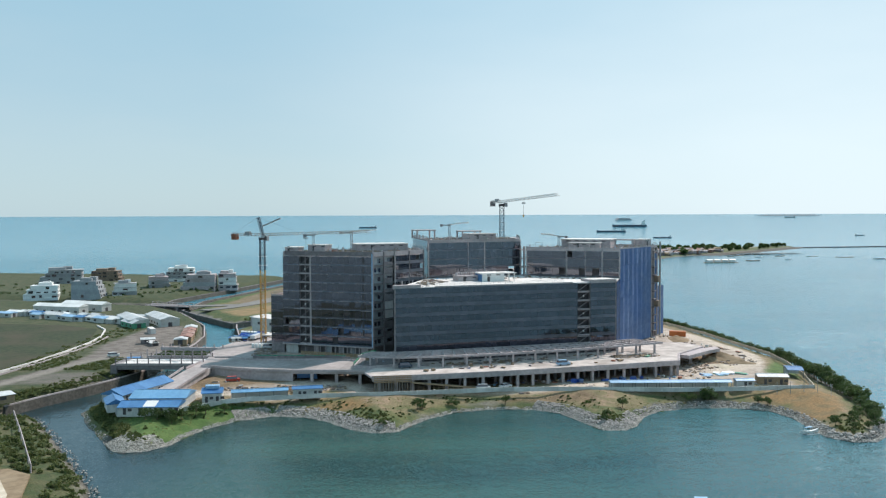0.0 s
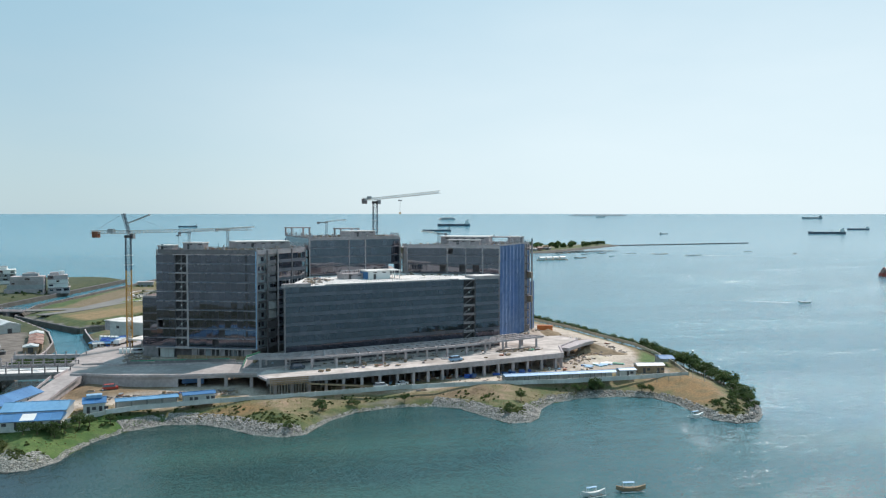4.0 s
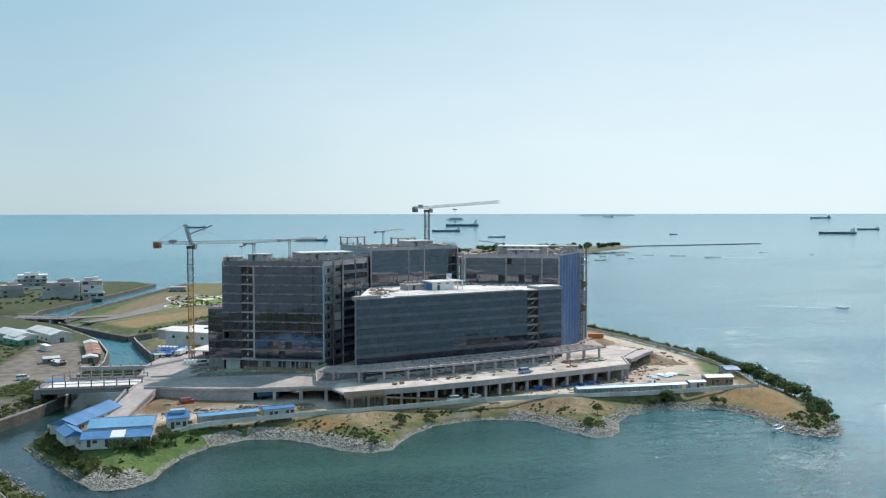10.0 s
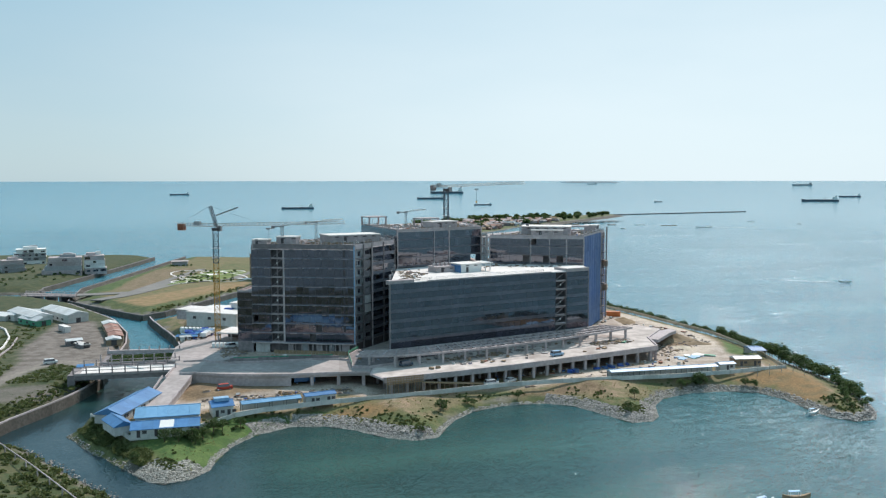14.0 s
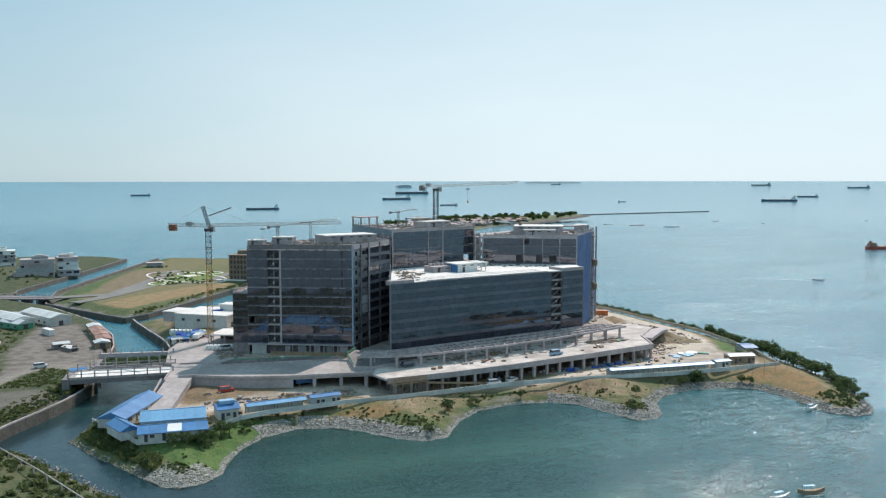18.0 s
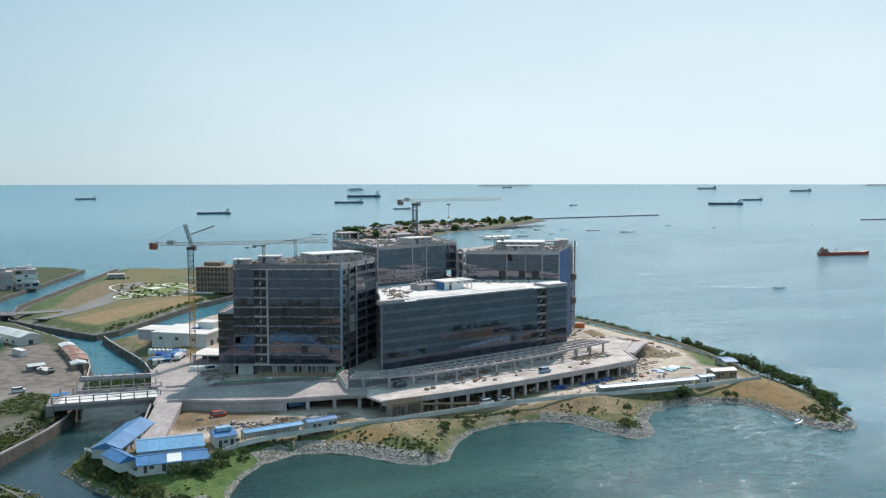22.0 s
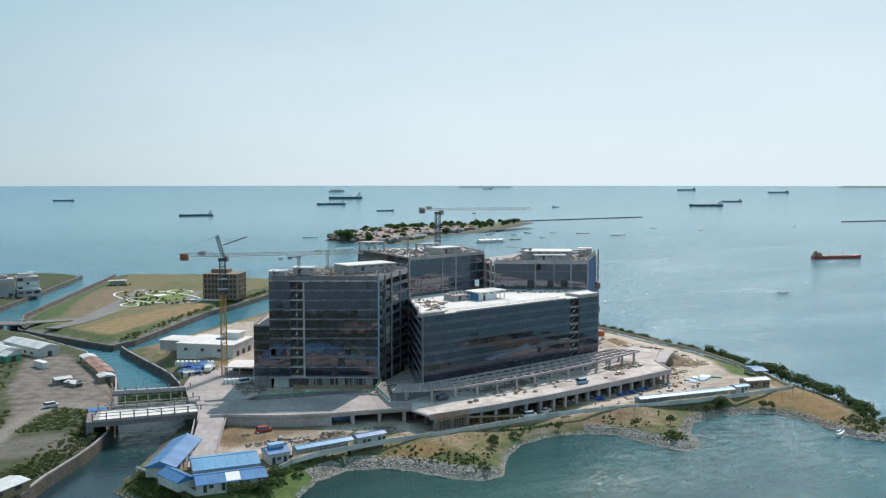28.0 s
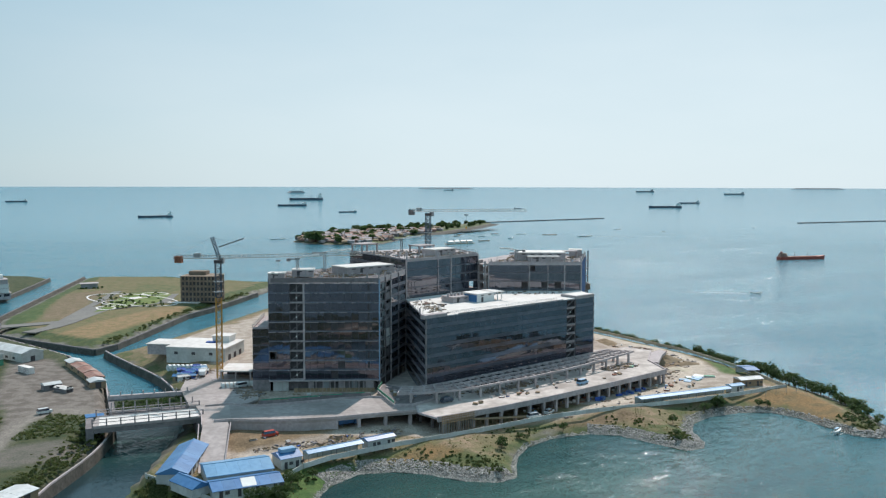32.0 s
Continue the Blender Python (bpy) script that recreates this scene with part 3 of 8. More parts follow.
def island_material(name, c1, c2, rough=0.9, scale=2.0, bump=0.05):
    """Each loose piece of a joined mesh takes its own tone between two colours."""
    m = material(name, c1, c2, rough, scale, 0.3, bump, spread=0.0, amount3=0.0)
    n, l = m.node_tree.nodes, m.node_tree.links
    geo = n["Geometry"]
    mix = n["Mix (Legacy)"] if "Mix (Legacy)" in n else [q for q in n if q.bl_idname == "ShaderNodeMixRGB"][0]
    add = n.new("ShaderNodeMath")
    add.operation, add.use_clamp = "MULTIPLY_ADD", True
    add.inputs[1].default_value = 0.35
    old = mix.inputs[0].links[0].from_socket
    l.new(old, add.inputs[0])
    half = n.new("ShaderNodeMath")
    half.operation = "MULTIPLY"
    half.inputs[1].default_value = 0.75
    l.new(geo.outputs["Random Per Island"], half.inputs[0])
    l.new(half.outputs[0], add.inputs[2])
    l.new(add.outputs[0], mix.inputs[0])
    return m


def leafy(m, share=0.45):
    """Adds light that passes through thin leaves."""
    n, l = m.node_tree.nodes, m.node_tree.links
    b = n["Principled BSDF"]
    tr, mx = n.new("ShaderNodeBsdfTranslucent"), n.new("ShaderNodeMixShader")
    l.new(b.inputs["Base Color"].links[0].from_socket, tr.inputs["Color"])
    mx.inputs[0].default_value = share
    l.new(b.outputs[0], mx.inputs[1])
    l.new(tr.outputs[0], mx.inputs[2])
    l.new(mx.outputs[0], n["Material Output"].inputs["Surface"])
    return m


BOULDER = island_material("shore_boulders", (0.10, 0.092, 0.085), (0.46, 0.42, 0.385))
PALE_BOULDER = island_material("pale_boulders", (0.16, 0.15, 0.13), (0.46, 0.43, 0.38))
OFF_WHITE = material("dusty_white_wall", (0.50, 0.50, 0.48), (0.60, 0.60, 0.58), 0.8, 0.8, 0.15, 0.0, c3=(0.36, 0.35, 0.32))
LEAVES = leafy(island_material("tree_leaves", (0.034, 0.068, 0.020), (0.105, 0.155, 0.050), 0.6, 1.0, 0.0))
SCRUBLEAF = leafy(island_material("scrub_leaves_mixed", (0.062, 0.095, 0.027), (0.18, 0.20, 0.075), 0.7, 1.0, 0.0))
GRASSLEAF = leafy(island_material("grass_tufts", (0.13, 0.15, 0.042), (0.30, 0.235, 0.10), 0.8, 1.0, 0.0))

# ---- water and land ----
SEA_X, SEA_Y, EYE = -65.0, 20.0, 77.0


def far_range(d):
    """Where a place d metres out lies on the sheet, which is drawn in beyond 1,400 m so that it ends at the horizon."""
    return d if d <= 1400 else 1400 + 3400 * (1 / 1400 - 1 / d) / (1 / 1400 - 1 / 19000)


def sea_height(r):
    if r <= 1400:
        return 0.0
    return EYE * (1 - r * (1 / 1400 - (r - 1400) / 3400 * (1 / 1400 - 1 / 19000)))


SITE = [(-121.5, 286), (-113.5, 270.5), (-106, 259.5), (-98.5, 247.5), (-94, 240.5), (-90, 238), (-84, 240), (-79.5, 246), (-78, 254), (-74, 265), (-67, 275), (-56, 281.5), (-46, 279.5), (-37, 273.5), (-30, 264.5), (-21, 259), (-14, 260.5), (-11, 267), (-5, 277), (3, 285), (15, 290), (30, 290), (39, 284), (44, 273), (49, 261.5), (56, 261.5), (60, 266), (65, 278), (72, 286), (84, 291), (98, 291), (110, 286), (113.5, 276), (113.5, 263), (114, 252), (119, 246.5), (126, 247), (131, 252.5), (137, 263), (142, 276), (146, 290), (148, 322), (151, 350), (152.5, 374), (150, 396), (147, 417), (144, 438), (139, 472), (128, 525), (100, 610), (60, 670), (0, 640), (-60, 562), (-100, 512), (-119, 493), (-112.5, 469), (-105, 443), (-99.5, 421), (-97, 402), (-96.5, 374), (-98, 350), (-104, 336), (-109, 322), (-115, 305), (-119, 296)]
LEFT_LAND = [(-145.5, 282), (-140, 297), (-131.8, 314), (-125.5, 331), (-121.5, 348), (-121, 418), (-124, 445), (-135, 485), (-141, 499), (-168, 551), (-198, 585), (-300, 622), (-520, 680), (-700, 500), (-500, 262), (-260, 264), (-170, 276)]
NEAR_LAND = [(-160, 275), (-146, 278), (-134, 278), (-127, 268), (-113, 247), (-100, 227), (-88, 208), (-82, 196), (-74, 178), (-92, 142), (-200, 132), (-270, 190), (-230, 262)]
PARK = [(-173, 572), (-157, 547), (-124, 502), (-114, 513), (-99, 543), (-69, 602), (-49, 627), (-6, 694), (34, 758), (8, 770), (-53, 835), (-123, 863), (-147, 756), (-176, 629)]
HOUSE_LAND = [(-201, 624), (-203, 639), (-184, 716), (-164, 806), (-152, 864), (-155, 876), (-185, 895), (-290, 912), (-500, 950), (-800, 870), (-700, 700), (-520, 705), (-300, 648)]


def site_shape(X, Y, Z, D):
    terrace = inside([(-92, 345), (-90, 420), (-96, 470), (-60, 520), (0, 470), (110, 430), (104, 372), (78, 350), (-20, 325), (-70, 344)], X, Y)
    field = inside([(-92, 306), (-88, 326), (-28, 322), (-28, 303), (-56, 302), (-80, 302)], X, Y)
    huts = inside([(-117, 291), (-108, 276.5), (-101, 264), (-90, 264.5), (-73, 282), (-80, 300), (-100, 318), (-107, 312)], X, Y)
    Z = Z + (4.85 - Z) * smooth(-1.2, 1.2, huts)
    return Z + (4.3 * smooth(-5, 4, terrace)) * smooth(3, 14, D) + 1.4 * smooth(-3, 5, field)


ZONES = (("green", [[(-122, 302), (-122, 286), (-111, 265), (-102, 250), (-100, 257), (-106, 268), (-113, 284)], [(-62, 283), (-30, 286), (-18, 272), (-12, 275), (0, 289), (30, 294), (46, 285), (52, 268), (60, 280), (84, 294), (84, 292), (60, 264), (46, 262), (40, 284), (16, 291), (-6, 280), (-16, 258), (-36, 276), (-56, 282)]]),
         ("lawn", [[(-100, 265), (-90, 265), (-74, 283), (-57, 286.5), (-54, 280), (-65, 276), (-74, 266), (-78, 254), (-80, 244), (-86, 244), (-93, 252)], [(-58, 284), (-30, 288), (-30, 284), (-56, 283)], [(124, 330), (136, 322), (140, 344), (142, 366), (135, 350)]]),
         ("rust", [[(104, 297), (130, 299), (135, 292), (131, 279), (122, 264), (114, 268), (117, 286)], [(-48, 284), (-30, 288), (-24, 278), (-34, 278)]]),
         ("brown", [[(-90, 327), (-70, 321), (-50, 316), (-50, 309), (-62, 305.5), (-78, 302.5), (-88, 301), (-91, 306)], [(20, 294), (46, 290), (48, 282), (52, 290), (50, 297), (24, 297)], [(108, 350), (122, 346), (130, 362), (118, 378), (106, 372)]]),
         ("track", [[(-90, 297), (-50, 293), (-30, 293), (-10, 297), (30, 303), (92, 320), (92, 312), (40, 301.5), (10, 299), (-50, 291), (-90, 292)], [(96, 320), (118, 334), (132, 350), (137, 372), (135, 396), (129, 430), (122, 446), (115, 446), (125, 410), (130, 372), (121, 350), (104, 338)]]))
SITE_OB, SITE_GRID = land("site_ground", SITE, 1.6, 4.9, SITE_GROUND, "dusty building site on a rock-edged point of land", 8.0, shape=site_shape, zones=ZONES)
YARD = [(-160.4, 445), (-159.6, 475), (-143.7, 474), (-137.9, 450), (-130.4, 424), (-123, 400), (-121.4, 378), (-121, 345), (-127, 366), (-142, 372), (-150, 357), (-157, 323), (-161, 311), (-166, 290), (-172, 290), (-163, 330), (-156.5, 350), (-156, 380), (-162, 404), (-161, 428)]
BARE = [(-159, 312), (-153.7, 333), (-141, 336), (-130, 333), (-130, 326), (-135, 320), (-146, 313)]
TRACK = [(-121, 368), (-122, 351), (-127, 362), (-141, 370), (-149, 358), (-156, 326), (-162, 304), (-166, 306), (-160, 330), (-153.5, 358), (-146, 378), (-136, 376)]


def west_shape(X, Y, Z, D):
    return Z + (5.15 - Z) * smooth(1.0, 3.5, D) * smooth(334, 348, Y)


land("west_ground", LEFT_LAND, 2.5, 5.0, WEST_GROUND, "scrubby land with dirt tracks beside the channel", 6.0, hills=0.08, shape=west_shape, zones=(("dirt", [YARD]), ("pale", [BARE]), ("track", [TRACK])))
land("near_ground", NEAR_LAND, 2.0, 4.0, NEAR_GROUND, "overgrown spit of land with a stony bank", 9.0)
PZ = (("green", [[(-172, 595), (-171, 616), (-156, 680), (-125, 815), (-133, 760), (-141, 724), (-148, 667), (-153, 605)]]), ("brown", [[(-152, 605), (-147, 666), (-137, 729), (-107, 741), (-119, 699), (-131, 631), (-140, 600)]]), ("red", [[(-141, 549), (-120, 585), (-82, 630), (-63, 632), (-72, 609), (-110, 551), (-124, 526)]]))
land("park_ground", PARK, 3.0, 4.4, PARK_GROUND, "flat reclaimed land with dry grass", 6.0, zones=PZ)
land("house_ground", HOUSE_LAND, 4.0, 4.6, WEST_GROUND, "grassy reclaimed land under new houses", 7.0)


def make_sea():
    rings = np.concatenate([np.linspace(0, 700, 71), np.linspace(720, 1400, 20), np.linspace(1450, 4850, 60)])
    n = 180
    v, bay, slate, offing = [], [], [], []
    for r in rings:
        a = np.arange(n) * 2 * np.pi / n
        x, y = SEA_X + r * np.sin(a), SEA_Y + r * np.cos(a)
        v += [(float(p), float(q), sea_height(r)) for p, q in zip(x, y)]
        # upstream water turns open-sea blue: sky reflection set as colour
        edge = smooth(118, 150, x) * smooth(225, 262, y) + smooth(262, 330, y) * smooth(140, 150, x) + smooth(345, 385, y)
        green = 1 - np.clip(edge + smooth(-50, 190, x) * 0.7, 0, 1)
        bay += [float(g) for g in green]
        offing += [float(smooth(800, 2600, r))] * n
        slate += [float(g) for g in (1 - smooth(-92, -45, x)) * (1 - smooth(300, 352, y))]
    f = []
    for k in range(len(rings) - 1):
        for i in range(n):
            j = (i + 1) % n
            f.append((k * n + i, (k + 1) * n + i, (k + 1) * n + j, k * n + j) if k else (i, n + i, n + j))
    me = bpy.data.meshes.new("water")
    me.from_pydata(v, [], f)
    me.attributes.new("bay", "FLOAT", "POINT").data.foreach_set("value", np.array(bay, np.float32))
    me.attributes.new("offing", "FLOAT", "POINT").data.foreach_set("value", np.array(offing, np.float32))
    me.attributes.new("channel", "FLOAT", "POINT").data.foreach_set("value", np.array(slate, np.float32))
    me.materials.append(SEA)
    me.shade_smooth()
    me.update()
    if me.polygons[500].normal.z < 0:
        me.flip_normals()
    return tagged(new("water", me), "rippled teal sea and murky green bay", "sea", kind="structure")


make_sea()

# ---- hotel under construction ----
def scaled(poly, k):
    cx, cy = sum(p[0] for p in poly) / len(poly), sum(p[1] for p in poly) / len(poly)
    return [(cx + (x - cx) * k, cy + (y - cy) * k) for x, y in poly]


def frame_of(p0, p1):
    """Matrix of a wall line seen from outside, p0 at its left end: x along it, y into the building."""
    a = math.atan2(p1[1] - p0[1], p1[0] - p0[0])
    return Matrix.Translation((p0[0], p0[1], 0)) @ Matrix.Rotation(a, 4, "Z")


def pane_mesh(w, h, mat, bow=0.0):
    return MB().add([(-w / 2, 0, -h / 2), (w / 2, 0, -h / 2), (w / 2, 0, h / 2), (-w / 2, 0, h / 2),
                     (-w / 2 + 0.03, -0.07, -h / 2 + 0.03), (w / 2 - 0.03, -0.07, -h / 2 + 0.03), (w / 2 - 0.03, -0.07, h / 2 - 0.03), (-w / 2 + 0.03, -0.07, h / 2 - 0.03)],
                    [(3, 2, 1, 0), (4, 5, 6, 7), (0, 1, 5, 4), (1, 2, 6, 5), (2, 3, 7, 6), (3, 0, 4, 7)]).mesh("pane", mat)


def facade(parent, p0, p1, z0, z1, floors, bays, band=0.36, skip=(), holes=0.0, seed=1, glass=None, mullions=True, bandmat=None, uneven=0.0028):
    """Curtain wall: a vision pane and a spandrel pane for each bay and floor, with mullions between the bays."""
    rng = random.Random(seed)
    m = frame_of(p0, p1)
    width = math.hypot(p1[0] - p0[0], p1[1] - p0[1])
    w, h = width / bays, (z1 - z0) / floors
    vis, spa = pane_mesh(w - 0.03, h * (1 - band) - 0.03, glass or GLASS), pane_mesh(w - 0.03, h * band - 0.03, bandmat or SPANDREL)
    for b in range(bays):
        if b in skip:
            continue
        for k in range(floors):
            gone = rng.random() < holes
            tilt = Matrix.Rotation(rng.gauss(0, uneven), 4, "X") @ Matrix.Rotation(rng.gauss(0, uneven), 4, "Z")
            if not gone:
                piece("glass_pane", vis, parent, m @ Matrix.Translation((w * (b + 0.5), -0.10, z0 + h * (k + band + (1 - band) / 2))) @ tilt)
            piece("spandrel_pane", spa, parent, m @ Matrix.Translation((w * (b + 0.5), -0.12, z0 + h * (k + band / 2))) @ tilt)
    if mullions:
        mu = MB().box(0, -0.08, z0, 0.05, 0.13, z1 - z0).mesh("mullion", MULLION)
        for b in range(bays + 1):
            if not ((b in skip) and (b - 1 in skip)):
                piece("mullion", mu, parent, m @ Matrix.Translation((w * b, 0, 0)))


def columns(parent, p0, p1, z0, z1, n, size=0.8, inset=0.6, mat=None, name="column", ends=True):
    m = frame_of(p0, p1)
    width = math.hypot(p1[0] - p0[0], p1[1] - p0[1])
    me = MB().box(0, 0, z0, size, size, z1 - z0).mesh(name, mat or CONCRETE)
    for i in range(n + 1):
        if ends or 0 < i < n:
            piece(name, me, parent, m @ Matrix.Translation((width * i / n, inset, 0)))


def block(label, poly, z0, zs, top, core=0.86, edge=0.995, inner=None, slab=None, core_top=None):
    """Slabs, a recessed core and a parapet for one hotel wing."""
    t = thing("hotel_wing", label, "building", "wings of the hotel")
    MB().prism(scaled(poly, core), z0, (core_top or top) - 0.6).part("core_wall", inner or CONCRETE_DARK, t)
    for z in zs:
        MB().prism(scaled(poly, edge), z - 0.24, z).part("floor_slab", slab or CONCRETE, t)
    return t


def parapet(t, pts, z, h, thick=0.25, mat=None, rail=True):
    for a, b in zip(pts[:-1], pts[1:]):
        m = frame_of(a, b)
        w = math.hypot(b[0] - a[0], b[1] - a[1])
        piece("parapet", MB().box(w / 2, thick / 2, z, w, thick, h).mesh("parapet", mat or CONCRETE), t, m)
        if rail:
            mb = MB()
            n = max(int(w / 1.5), 1)
            for i in range(n + 1):
                mb.box(w * i / n, thick / 2, z + h, 0.07, 0.07, 1.0)
            mb.beam((0, thick / 2, z + h + 1.0), (w, thick / 2, z + h + 1.0), 0.06)
            piece("guard_rail", mb.mesh("guard_rail", STEEL), t, m)


def stair_core(t, p0, p1, u0, u1, z0, z1, floors, depth=4.0):
    """An open shaft between two glass fields: landings, flights, side walls and work lamps."""
    m = frame_of(p0, p1)
    h = (z1 - z0) / floors
    w = u1 - u0
    # near-black wall paints the shade deep in the shaft
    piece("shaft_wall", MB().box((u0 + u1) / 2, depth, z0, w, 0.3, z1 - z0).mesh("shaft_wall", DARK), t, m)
    for u in (u0, u1):
        piece("shaft_column", MB().box(u, 0.45, z0, 0.28, 0.8, z1 - z0).mesh("shaft_column", CONCRETE_DARK), t, m)
    land_me = MB().box((u0 + u1) / 2, 0.55, 0, w - 0.5, 1.1, 0.32).mesh("landing", CONCRETE)
    fl = MB().beam((u0 + 0.6, 0.75, 0.3), (u1 - 0.6, 0.75, h * 0.9), 0.6, 0.22).mesh("stair_flight", CONCRETE_DARK)
    lamp = MB().box((u0 + u1) / 2, 0.4, h * 0.42, 0.45, 0.3, 0.6).mesh("white_panel", WHITE)
    for k in range(floors):
        piece("landing", land_me, t, m @ Matrix.Translation((0, 0, z0 + k * h)))
        piece("stair_flight", fl, t, m @ Matrix.Translation((0, 0, z0 + k * h)))
        if k % 2 == 0:
            piece("white_panel", lamp, t, m @ Matrix.Translation((0, 0, z0 + k * h)))


# west tower
TW = [(-66.6, 356.6), (-28.4, 342.4), (-8.3, 367.4), (-14, 398), (-54, 388)]
FW = 3.63
tw = block("ten-storey dark glass tower with an open stair shaft", TW, 9, [13.4 + FW * k for k in range(11)], 51.4, 0.93, 1.007, CONCRETE_DARK)
facade(tw, TW[0], TW[1], 13.4, 49.7, 10, 16, 0.16, skip=(3, 4), holes=0.02, seed=3, uneven=0.0032)
columns(tw, TW[0], TW[1], 9, 51.2, 8, 0.45, 0.5, CONCRETE_DARK)
stair_core(tw, TW[0], TW[1], 7.6, 12.6, 13.4, 49.7, 10, 1.25)
facade(tw, TW[1], TW[2], 13.4, 49.7, 10, 12, 0.34, skip=(0, 1, 2, 3, 4), holes=0.05, seed=4, bandmat=SIDE_BAND, glass=CLEAR_GLASS)
for u in (0.4, 6.8, 13.4, 22.5, 31.8):
    piece("column", MB().box(u, -0.15, 9, 0.5, 0.5, 42.4).mesh("column", CONCRETE if u < 1 or u > 13 and u < 14 else CONCRETE_DARK), tw, frame_of(TW[1], TW[2]))
for k in range(11):
    piece("frame_slab", MB().box(6.7, 0.5, 13.2 + FW * k, 13.4, 1.6, 0.3).mesh("frame_slab", CONCRETE_DARK), tw, frame_of(TW[1], TW[2]))
parapet(tw, [TW[0], TW[1]], 49.9, 1.7, mat=CONCRETE_DARK)
parapet(tw, [TW[1], TW[2], TW[3]], 49.9, 1.7)
for k in range(34):
    m = frame_of(TW[0], TW[1])
    piece("parapet_fin", MB().box(k * 1.2 + 0.5, -0.2, 49.9, 0.55, 0.34, 1.7).mesh("parapet_fin", CONCRETE) if k == 0 else fin_me, tw, m @ Matrix.Translation((k * 1.2, 0, 0)))
    if k == 0:
        fin_me = tw.children[-1].data
mW = frame_of(TW[0], TW[1])
# dark copy here: the corner's shade side is put into the colour
piece("corner_column", MB().box(40.5, 0.2, 9, 0.5, 0.6, 42.5).mesh("corner_column", CONCRETE_DARK), tw, mW)
piece("hoist_rail", MB().box(40.9, -0.4, 13, 0.35, 0.35, 38).mesh("hoist_rail", PALE_BLUE_ROOF), tw, mW)
for k, (u, w) in enumerate(((4.5, 5.0), (15.5, 1.6), (21, 2.0), (26.5, 2.0), (31.5, 2.0), (37.2, 3.0))):
    piece("base_wall", MB().box(u, 0.2, 9, w, 0.35, 4.2).mesh("base_wall", CONCRETE if k % 2 else GREY_PAINT), tw, mW)
# dark boxes on the glass paint the shade of narrow openings
vent_me = MB().box(36.9, -0.2, 0, 0.8, 0.12, 2.3).mesh("open_vent", DARK)
for k in range(1, 10):
    piece("open_vent", vent_me, tw, mW @ Matrix.Translation((0, 0, 14.2 + FW * k)))
TRANSOM = material("grey_blue_transom", (0.16, 0.18, 0.225), (0.22, 0.245, 0.29), 0.5, 1.0, 0.15)
tr_a, tr_b = (MB().box(u, -0.25, 0, w, 0.16, 0.18).mesh("transom", TRANSOM) for u, w in ((3.8, 7.5), (26.9, 27.6)))
for k in range(10):
    for me in (tr_a, tr_b):
        piece("transom", me, tw, mW @ Matrix.Translation((0, 0, 13.35 + FW * k)))
piece("shaft_pier", MB().box(12.9, 0.1, 13.0, 0.7, 0.9, 36.8).mesh("shaft_pier", CONCRETE), tw, mW)
for k, u in enumerate((14.6, 17.2, 19.8, 22.4, 24.2, 26.0, 27.8, 29.6, 31.4, 33.2, 35.0)):
    piece("base_pier", MB().box(u, -0.25, 9.0, 0.4, 0.4, 4.0).mesh("base_pier", CONCRETE), tw, mW)
piece("base_panel", MB().box(4.2, -0.3, 9.3, 5.6, 0.2, 3.6).mesh("base_panel", OFF_WHITE), tw, mW, "pale boarded panel")
for k in range(4):
    piece("base_rib", MB().box(2.0 + k * 1.4, -0.45, 9.3, 0.16, 0.12, 3.6).mesh("base_rib", CONCRETE), tw, mW)
piece("base_ledge", MB().box(20.4, -0.55, 12.95, 40.8, 1.1, 0.35).mesh("base_ledge", CONCRETE), tw, mW)
piece("base_beam", MB().box(20, 0.1, 12.9, 40.6, 0.5, 0.7).mesh("base_beam", CONCRETE), tw, mW)
hoard_me = MB().box(10, -2.2, 9.2, 1.35, 0.12, 1.5).mesh("timber_hoarding", TIMBER)
for k in range(20):
    piece("timber_hoarding", hoard_me, tw, mW @ Matrix.Translation((k * 1.5, 0, 0)))
mS = frame_of(TW[1], TW[2])
# grey wall and its windows are added to brighten the dark side bays
piece("set_back_wall", MB().box(6.9, 1.1, 13.0, 12.6, 0.2, 37).mesh("set_back_wall", GREY_PAINT), tw, mS)
side_win = MB().box(0, 0.95, 0, 1.5, 0.12, 1.7).mesh("side_window", GLASS)
for k in range(10):
    for u in (2.6, 5.0, 10.6, 12.0)[k % 2:]:
        piece("side_window", side_win, tw, mS @ Matrix.Translation((u, 0, 14.3 + FW * k)))
for k in range(10):
    piece("infill_wall", MB().box(9.6, 0.2, 13.5 + FW * k, 5.6, 0.3, 1.1 + 0.7 * (k % 3) if k not in (3, 4) else 3.2).mesh("infill_wall", CONCRETE_DARK if k not in (3, 4) else SCREED), tw, mS)

# low wing beside the west tower
LW = [(-72.2, 359.2), (-66.4, 357.0), (-56, 386), (-62, 388)]
lw = block("six-storey glass wing with an empty flat roof", LW, 9, [13.4 + 3.2 * k for k in range(7)], 32.6)
facade(lw, LW[0], LW[1], 13.4, 32.6, 6, 2, 0.2, seed=5)
parapet(lw, [LW[3], LW[0], LW[1]], 32.6, 0.7)
piece("base_wall", MB().box(3, 0.2, 9, 6.1, 0.35, 4.3).mesh("base_wall", CONCRETE_DARK), lw, frame_of(LW[0], LW[1]))

